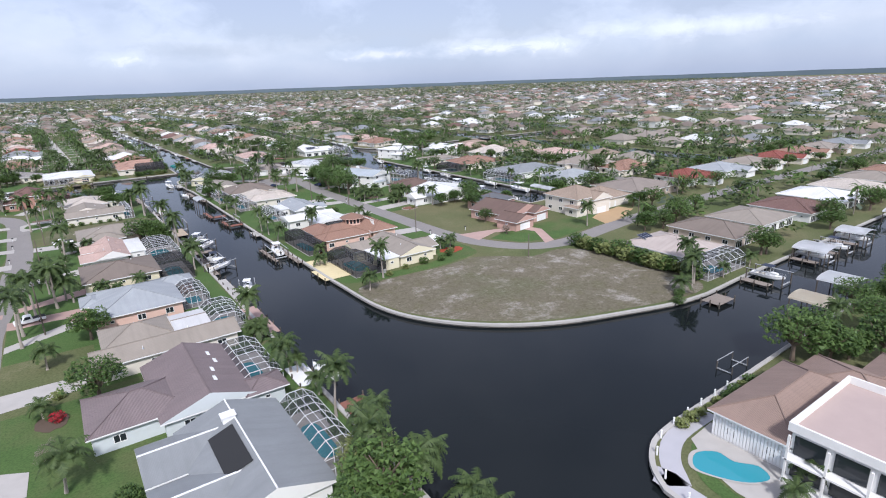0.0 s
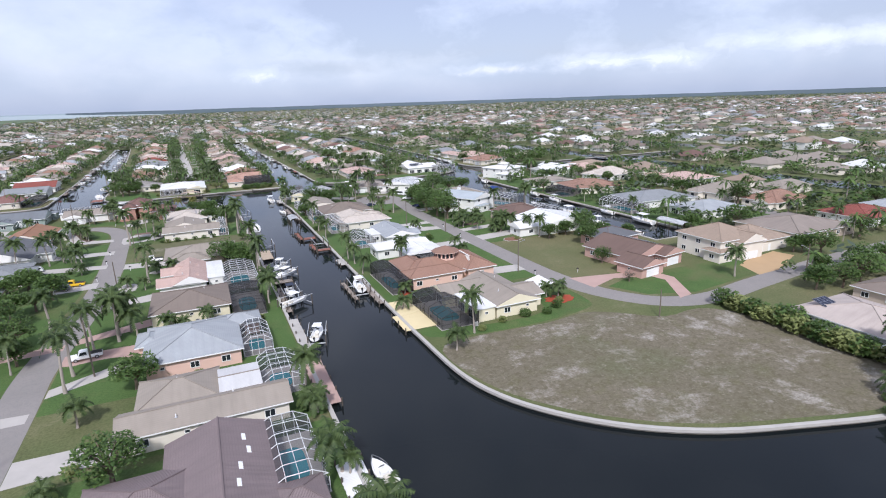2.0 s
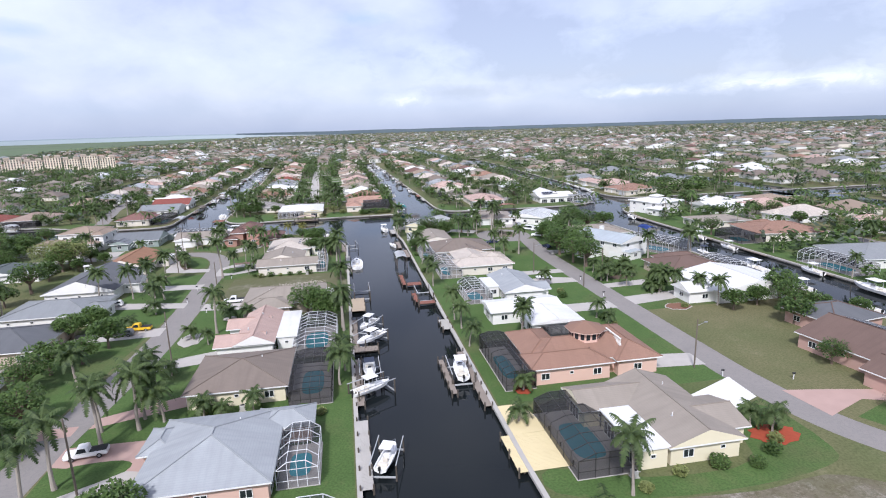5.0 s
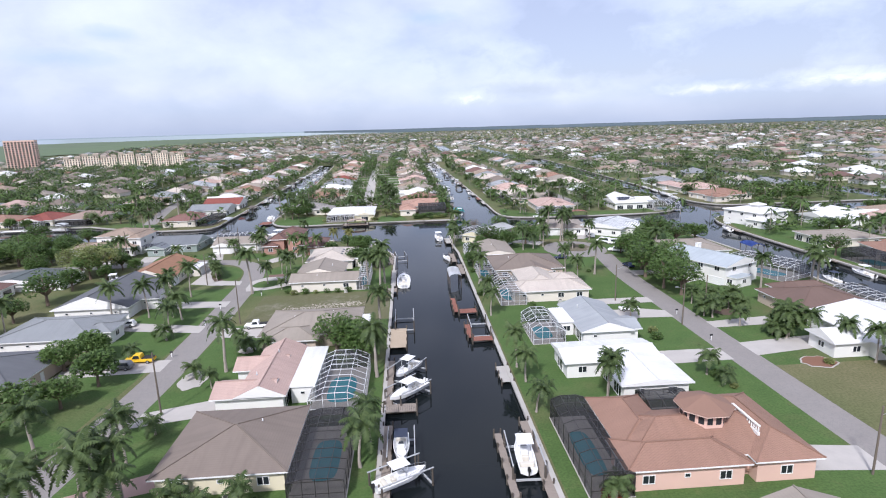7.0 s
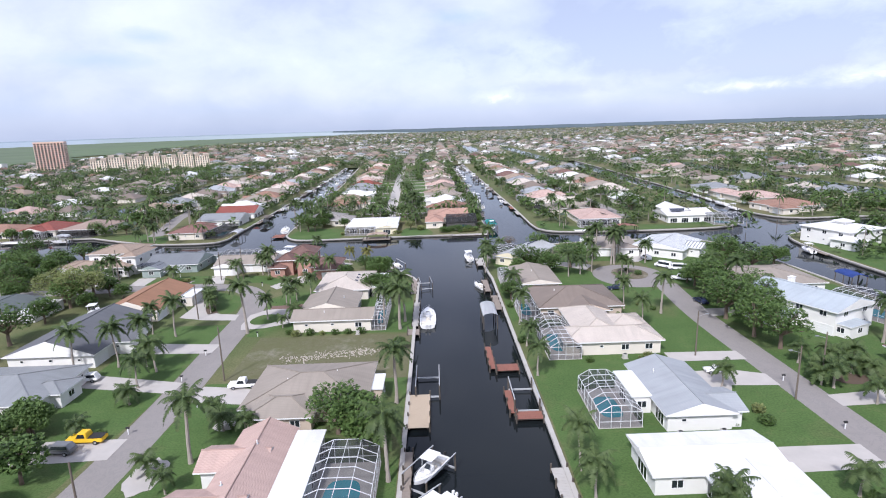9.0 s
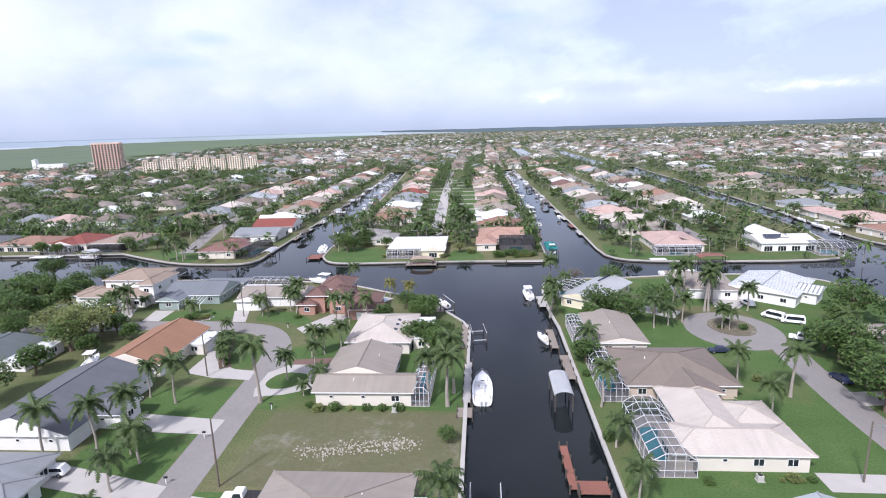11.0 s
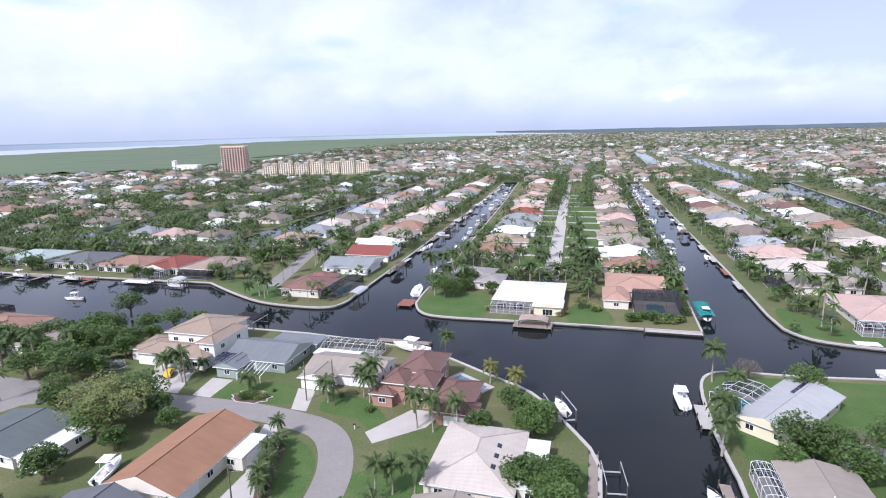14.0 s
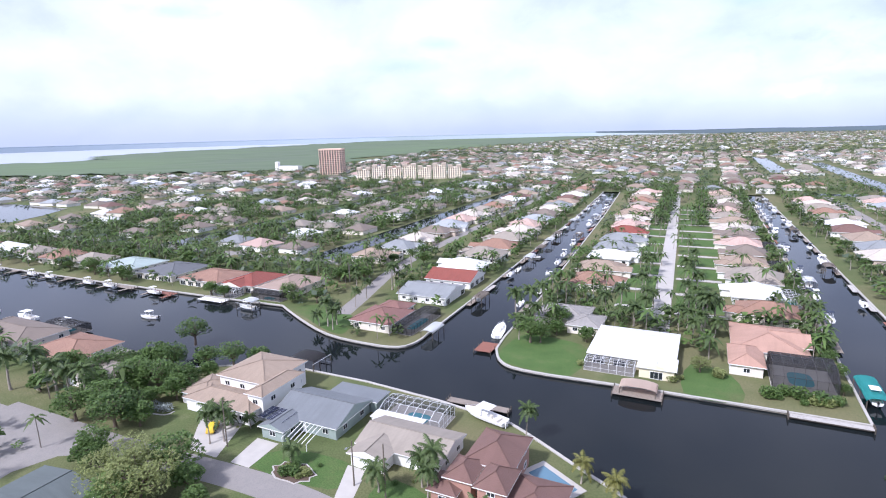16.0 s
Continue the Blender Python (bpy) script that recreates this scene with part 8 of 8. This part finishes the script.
# gardens beyond the cross canal
many(COCO, [(-138.6, 358.8), (-135.3, 359.3), (-131.4, 356.9), (-133.3, 361.9), (-138.4, 380.8), (-140.8, 392), (-133.1, 465.3), (-72, 407), (-72, 430), (-68, 383), (-67.5, 438.4), (-64, 390), (-48, 402), (-38, 398), (-36, 408), (-34, 420), (-22, 402), (-20, 388), (-20, 418), (-18, 395), (-16, 410), (16, 420)], 0.85, 1.15)
many(TREES, [(-66, 371), (-61.2, 387.7), (-60, 380)], 0.8, 1.2)
many([OLIVE], [(-17.6, 367.6)], 0.5, 0.52)
many(SHRUBS, [(-48, 360), (-22, 361), (-3, 360), (0, 358), (5, 357), (8, 358), (12, 360)], 0.8, 1.5)
for k in range(16):  # the clipped hedge beside the bare lot
    SHRUBS[k % 3 != 0].put(78.4 + 0.06 * k + RND.uniform(-0.9, 0.9), 102 - 2.4 * k, 0, None, RND.uniform(2.7, 3.7))
bed(48.8, 122.6, 3.6, 2.6, MULCH, "red mulch bed round a small palm")
bed(17.6, 144.6, 1.6, 2.0, MULCH, "red mulch bed round a small palm")
bed(-47.2, 184.6, 2.6, 4.2, PALE_CONCRETE, "sandy gravel bed round a small palm")
many(SHORT, [(-47.3, 185.4), (-51, 166.4), (-46, 165.8)], 0.9, 1.1)
bed(-47, 91.6, 2.2, 2.6, plain("dark mulch", (0.10, 0.07, 0.05), 0.95), "dark mulch bed with a concrete edge")
RED_BUSH.put(-46.2, 91.4, 0.05, None, 1.2)
many(SHORT, [(-48, 93.6)], 0.9, 1.0)
many([GRAND], [(-72, 196.6), (-74.6, 191.8)], 0.9, 1.0)
bed(-41, 197.5, 1.8, 1.6, PALE_CONCRETE, "sandy gravel bed on a lawn")
bed(-89.6, 287.6, 4.9, 3.1, PALE_CONCRETE, "round pale concrete bed edging on a lawn", 0.035)
bed(-89.6, 287.6, 4.5, 2.75, plain("dark mulch", (0.10, 0.07, 0.05), 0.95), "dark mulch bed with yellow-green shrubs", 0.1)
# big trees and leaning palms by the basin
many([OLIVE], [(-15.4, 51.4)], 0.72, 0.75)
many([GRAND], [(-130.6, 273), (-19.2, 266.4)], 0.8, 0.85)
many([GRAND], [(-26.2, 290.4), (14.4, 260.6)], 0.6, 0.7)
many([GRAND], [(-24.6, 285.4), (-18.8, 270.4)], 0.8, 0.9)
many(TREES[:1], [(-14.2, 226.8)], 0.42, 0.45)
many([Kind(palm_proto, 35, 5.6, 3.2, 22, 0.4, 0.17, GOLD_LEAF)], [(-36.9, 306.6), (-30.2, 303.1)], 0.85, 0.95)
many(COCO[:2], [(51.6, 279.6), (52.6, 277.8), (50.9, 278)], 0.7, 0.85)
for x, y, lean, turn in ((-11.9, 47, 22, 10), (-12.0, 39.5, 24, -10), (-12.1, 35.5, 26, 5), (-12.0, 58.5, 10, 20)):
    m = pose(x, y, 0, 0, lean, turn)
    COCO[0].put(x, y, 0, 0).matrix_basis = m
# clustered palms round the ends of the island's rows
many(COCO + ROYAL, [(-44, 409), (-40, 405), (-36, 411), (-22, 409), (-18, 404), (-14, 408), (-24, 430), (-20, 446), (-40, 438), (-22, 470), (-70, 372), (-74, 381), (-73, 395), (-14, 396), (-17, 399)], 0.9, 1.15)
many(TREES, [(14.2, 366), (14.4, 376), (15, 388), (14.6, 400)], 0.45, 0.75)
many(SHRUBS, [(-2.3, 358.2), (-1, 359.4), (1.3, 361.3), (4.4, 360.4), (7.3, 358.1), (8.6, 359.4), (9.9, 358.3), (12, 360), (-24, 358.6), (-13, 366)], 1.7, 2.5)
many(TREES, [(-50, 378), (-24, 412), (-63, 372)], 0.7, 0.9)
# grove between the houses at the bend
many(TREES, [(-164, 295.5), (-153, 300), (-156, 314.6), (-160, 312), (-133, 324), (-165, 329), (-147, 318), (-140, 321), (-148, 306)], 0.9, 1.2)
strip("bed_edging", smooth_line([(-144, 291.6), (-142, 290.4), (-138, 292.4), (-134, 293.4), (-133.4, 295.6)], 4), 0.5, 0.05, PALE_CONCRETE, "curved pale concrete edging of a garden bed", "edging", 0.08)
many([Kind(shrub_proto, 97, 1.1, leaf_material("silver leaves", (0.20, 0.23, 0.22), (0.36, 0.40, 0.38)), 240, "silver-leaved agave-like garden shrub")], [(-143, 293), (-141, 292.4), (-139, 293.6), (-137, 294.4), (-140, 294.6), (-135, 295)], 1.1, 1.6)
many(COCO, [(13.1, 182.3), (12.9, 165.6), (13.5, 176.2), (25.2, 167.7), (12.7, 211.6), (13, 226), (13.4, 239), (9.8, 287), (17.7, 313)], 0.85, 1.05)
many(ROYAL, [(70.5, 251), (52, 292), (55, 297), (48, 303), (86, 221), (100, 219), (104, 226)], 0.85, 1.05)
many([TREES[1]], [(62.2, 238), (62.4, 226.6), (64, 220), (67, 232), (65, 247), (70, 240), (68, 256)], 1.05, 1.3)
many(SHORT, [(61.4, 204.1), (62.6, 206), (62.6, 202.7), (63, 213), (66, 209), (69.5, 208), (72, 206), (65.5, 196.8), (73, 212)], 1.0, 1.4)
many(SHORT + COCO[:1], [(70.4, 190.3), (71.6, 191.4), (69.2, 191.2), (70.8, 189), (69, 189.4), (71.8, 189.8), (70.2, 192.2)], 1.0, 1.25)
many([GRAND], [(101, 283)], 1.05, 1.1)
bed(68.4, 205.6, 3.6, 2.0, plain("dark mulch", (0.10, 0.07, 0.05), 0.95), "dark mulch bed with a pale edge round low palms")
bed(68.8, 177.4, 3.3, 2.6, PALE_CONCRETE, "pale concrete bed edging on a lawn", 0.035)
bed(68.8, 177.4, 3.0, 2.3, plain("brown mulch", (0.19, 0.095, 0.06), 0.95), "brown mulch bed on an open lawn", 0.1)
many(SHRUBS, [(70, 176.4), (77, 186.4), (77.6, 188), (78, 190.6), (76.4, 184.6), (80, 195.4), (83, 195.6), (86, 195.8)], 0.8, 1.2)
# planted strip with a kerb beside the orange-roofed house
strip("planting_bed", smooth_line([(-65.4, 254.9), (-67.6, 259), (-69.4, 264), (-71, 269), (-74.5, 275)], 4), 2.6, 0.05, plain("dark mulch", (0.10, 0.07, 0.05), 0.95), "curved dark mulch bed along a driveway", "planting bed")
many(COCO[:2], [(-67.2, 257.6), (-68.8, 261.8), (-70.2, 266.4), (-73.4, 273.2), (-66.2, 255.6)], 0.62, 0.78)
many(SHORT, [(-69.6, 264.2), (-71.8, 270.4), (-67.8, 260)], 0.8, 1.0)
many(SHRUBS, [(-66, 256.8), (-68.4, 259.6), (-69.2, 263), (-70.6, 268), (-72.4, 271.6), (-74.2, 274.4), (-66.8, 258.6), (-70.4, 265.2)], 0.6, 0.9)
many(TREES, [(32, 316), (25, 289.4), (29, 291), (-23, 270.6), (-24.6, 268), (-30, 295.6), (71.5, 190.9)], 0.75, 0.95)
many([BARE], [(33, 291.5)], 1.0, 1.1)
# gardens of the rows nearest to the canal crossing
for cx in (-29, -150, 88):
    for k in range(4):
        for sg in (-1, 1):
            for _ in range(1 if cx == -29 else 2):
                y = 408 + 24.2 * k + RND.uniform(-12, 12)
                xc = float(np.interp(y, (391, 425, 453, 480, 800), (-143, -152, -156.5, -158.5, -167))) if cx == -150 else cx
                RND.choice(ROYAL + COCO + SHORT if cx == -29 else ROYAL + COCO + TREES + SHORT).put(xc + sg * RND.uniform(5, 12), y, 0, None, RND.uniform(0.8, 1.2))
for k in range(34):
    RND.choice(TREES).put(RND.uniform(-330, -140), RND.choice((376, 412, 300, 250, 288)) + RND.uniform(-5, 5), 0, None, RND.uniform(0.8, 1.2))
for k in range(40):
    RND.choice(TREES).put(RND.uniform(100, 330), RND.choice((66, 96, 102, 122, 154)) + RND.uniform(-3, 3), 0, None, RND.uniform(0.7, 1.1))
for k in range(30):
    RND.choice(TREES + TREES + COCO).put(RND.choice((132, 171, 181, 206)) + RND.uniform(-3, 3), RND.uniform(160, 330), 0, None, RND.uniform(0.7, 1.1))
for k in range(36):
    RND.choice(TREES + TREES + COCO).put(RND.choice((-102, -104, -120, -150)) + RND.uniform(-4, 4), RND.uniform(60, 245), 0, None, RND.uniform(0.8, 1.2))
# hedges and palms along the banks of the northern canals
for k in range(30):
    y = 384 + 11 * k + RND.uniform(-4, 4)
    RND.choice(TREES + SHRUBS).put(13.6 - 0.004 * (y - 400) + RND.uniform(-2, 1.5), y, 0, None, RND.uniform(0.45, 0.8))
    RND.choice(TREES[2:] + TREES[2:] + COCO).put(47.5 - 0.024 * (y - 400) + RND.uniform(-4, 5), y + 12, 0, None, RND.uniform(0.6, 0.95))
for k in range(26):
    RND.choice(TREES + TREES + COCO).put(RND.uniform(156, 250), RND.choice((286, 330, 372, 404, 452)) + RND.uniform(-4, 4), 0, None, RND.uniform(0.7, 1.1))
for x, y in ((62, 392), (54, 398), (82, 394), (92, 378), (88, 366), (97, 372), (84, 400), (60, 398), (100, 392), (74, 396)):
    RND.choice(COCO + ROYAL + SHORT).put(x, y, 0, None, RND.uniform(0.8, 1.05))


# ---- air conditioners, roof pipes and foundation planting ----
def cooler_proto():
    e = root("air_conditioner", 0, 0, 0, 0, "pale grey outdoor air-conditioning unit on a slab", "air conditioner", "air conditioners beside the houses")
    b, g, f = bmesh.new(), bmesh.new(), bmesh.new()
    box(b, -0.42, 0.42, -0.42, 0.42, 0.08, 0.95)
    bmesh.ops.bevel(b, geom=b.edges[:], offset=0.05, segments=1, affect="EDGES")
    part("casing", b, plain("grey casing", (0.46, 0.45, 0.42), 0.6), e)
    bmesh.ops.create_cone(g, cap_ends=True, segments=14, radius1=0.33, radius2=0.33, depth=0.04, matrix=Matrix.Translation((0, 0, 0.97)))
    part("fan_grille", g, BLACK, e)
    box(f, -0.55, 0.55, -0.55, 0.55, 0.0, 0.08)
    part("slab", f, CONCRETE, e)
    return e


cooler = Kind(cooler_proto)
for x, y in ((-27.6, 168.9), (-25.4, 168.8), (30, 189.4), (36.6, 189.6), (-34, 121.4), (-30, 148.4), (24, 118.0), (31.4, 218.0), (-24.6, 236.6), (-33, 261.2), (-82, 248.4), (36, 166.0), (22.6, 240.6), (-31, 98.4)):
    cooler.put(x, y, 0, 0)


def pipe_proto():
    e = root("roof_vent", 0, 0, 0, 0, "short white vent pipe on a roof", "roof vent", "vent pipes on the roofs")
    p, c = bmesh.new(), bmesh.new()
    tube(p, [(0, 0, -0.3), (0, 0, 0.5)], [0.09, 0.09], 8)
    part("pipe", p, WHITE, e)
    bmesh.ops.create_cone(c, cap_ends=True, segments=10, radius1=0.24, radius2=0.1, depth=0.12, matrix=Matrix.Translation((0, 0, 0.05)))
    part("flashing", c, STEEL, e)
    return e


pipe = Kind(pipe_proto)
for x, y, z in ((-33, 101.2, 3.75), (-25, 104.8, 3.95), (-33, 112, 4.45), (-34, 128, 3.95), (-28, 137, 4.2), (-34, 156, 4.0), (-28, 160, 4.3), (-33, 176, 4.3), (-31, 184, 4.9), (-32, 204, 4.45), (-24, 207, 4.3), (-33, 241, 3.95), (-30, 252, 4.2), (-35, 271, 4.0), (33, 124, 4.3), (37, 133, 4.2), (26, 180, 3.75), (33, 171, 3.6), (31, 203, 4.2), (28, 230, 4.6), (35, 224, 3.9), (24, 250, 4.6), (33, 253, 4.4), (22, 272, 4.0), (38, 155, 4.4), (24, 155, 4.6)):
    pipe.put(x, y, z, 0)
many(SHRUBS, [(-38, 168.8), (-35.6, 168.6), (-33, 168.7), (-36.4, 121.2), (-33, 121), (-27, 121.3), (-36, 148.2), (-33.4, 148), (-26.6, 148.3), (34.4, 217.8), (35.8, 217.7), (37.2, 217.8), (38.6, 217.9), (27, 240), (29, 240), (-38.6, 260.9), (-36.8, 260.8), (-35, 260.9), (-31, 260.8), (-29.2, 260.9), (29, 189.2), (33.4, 189.4), (39.8, 192), (40.2, 195), (39.6, 170), (40, 174), (-88, 248.2), (-86, 248), (-84, 248.2), (-116, 295.8), (-113, 296), (-86, 291.4), (-72, 292.4), (-69, 292.6), (-66, 294.4), (-44, 286), (-41, 285.8)], 0.45, 0.75)
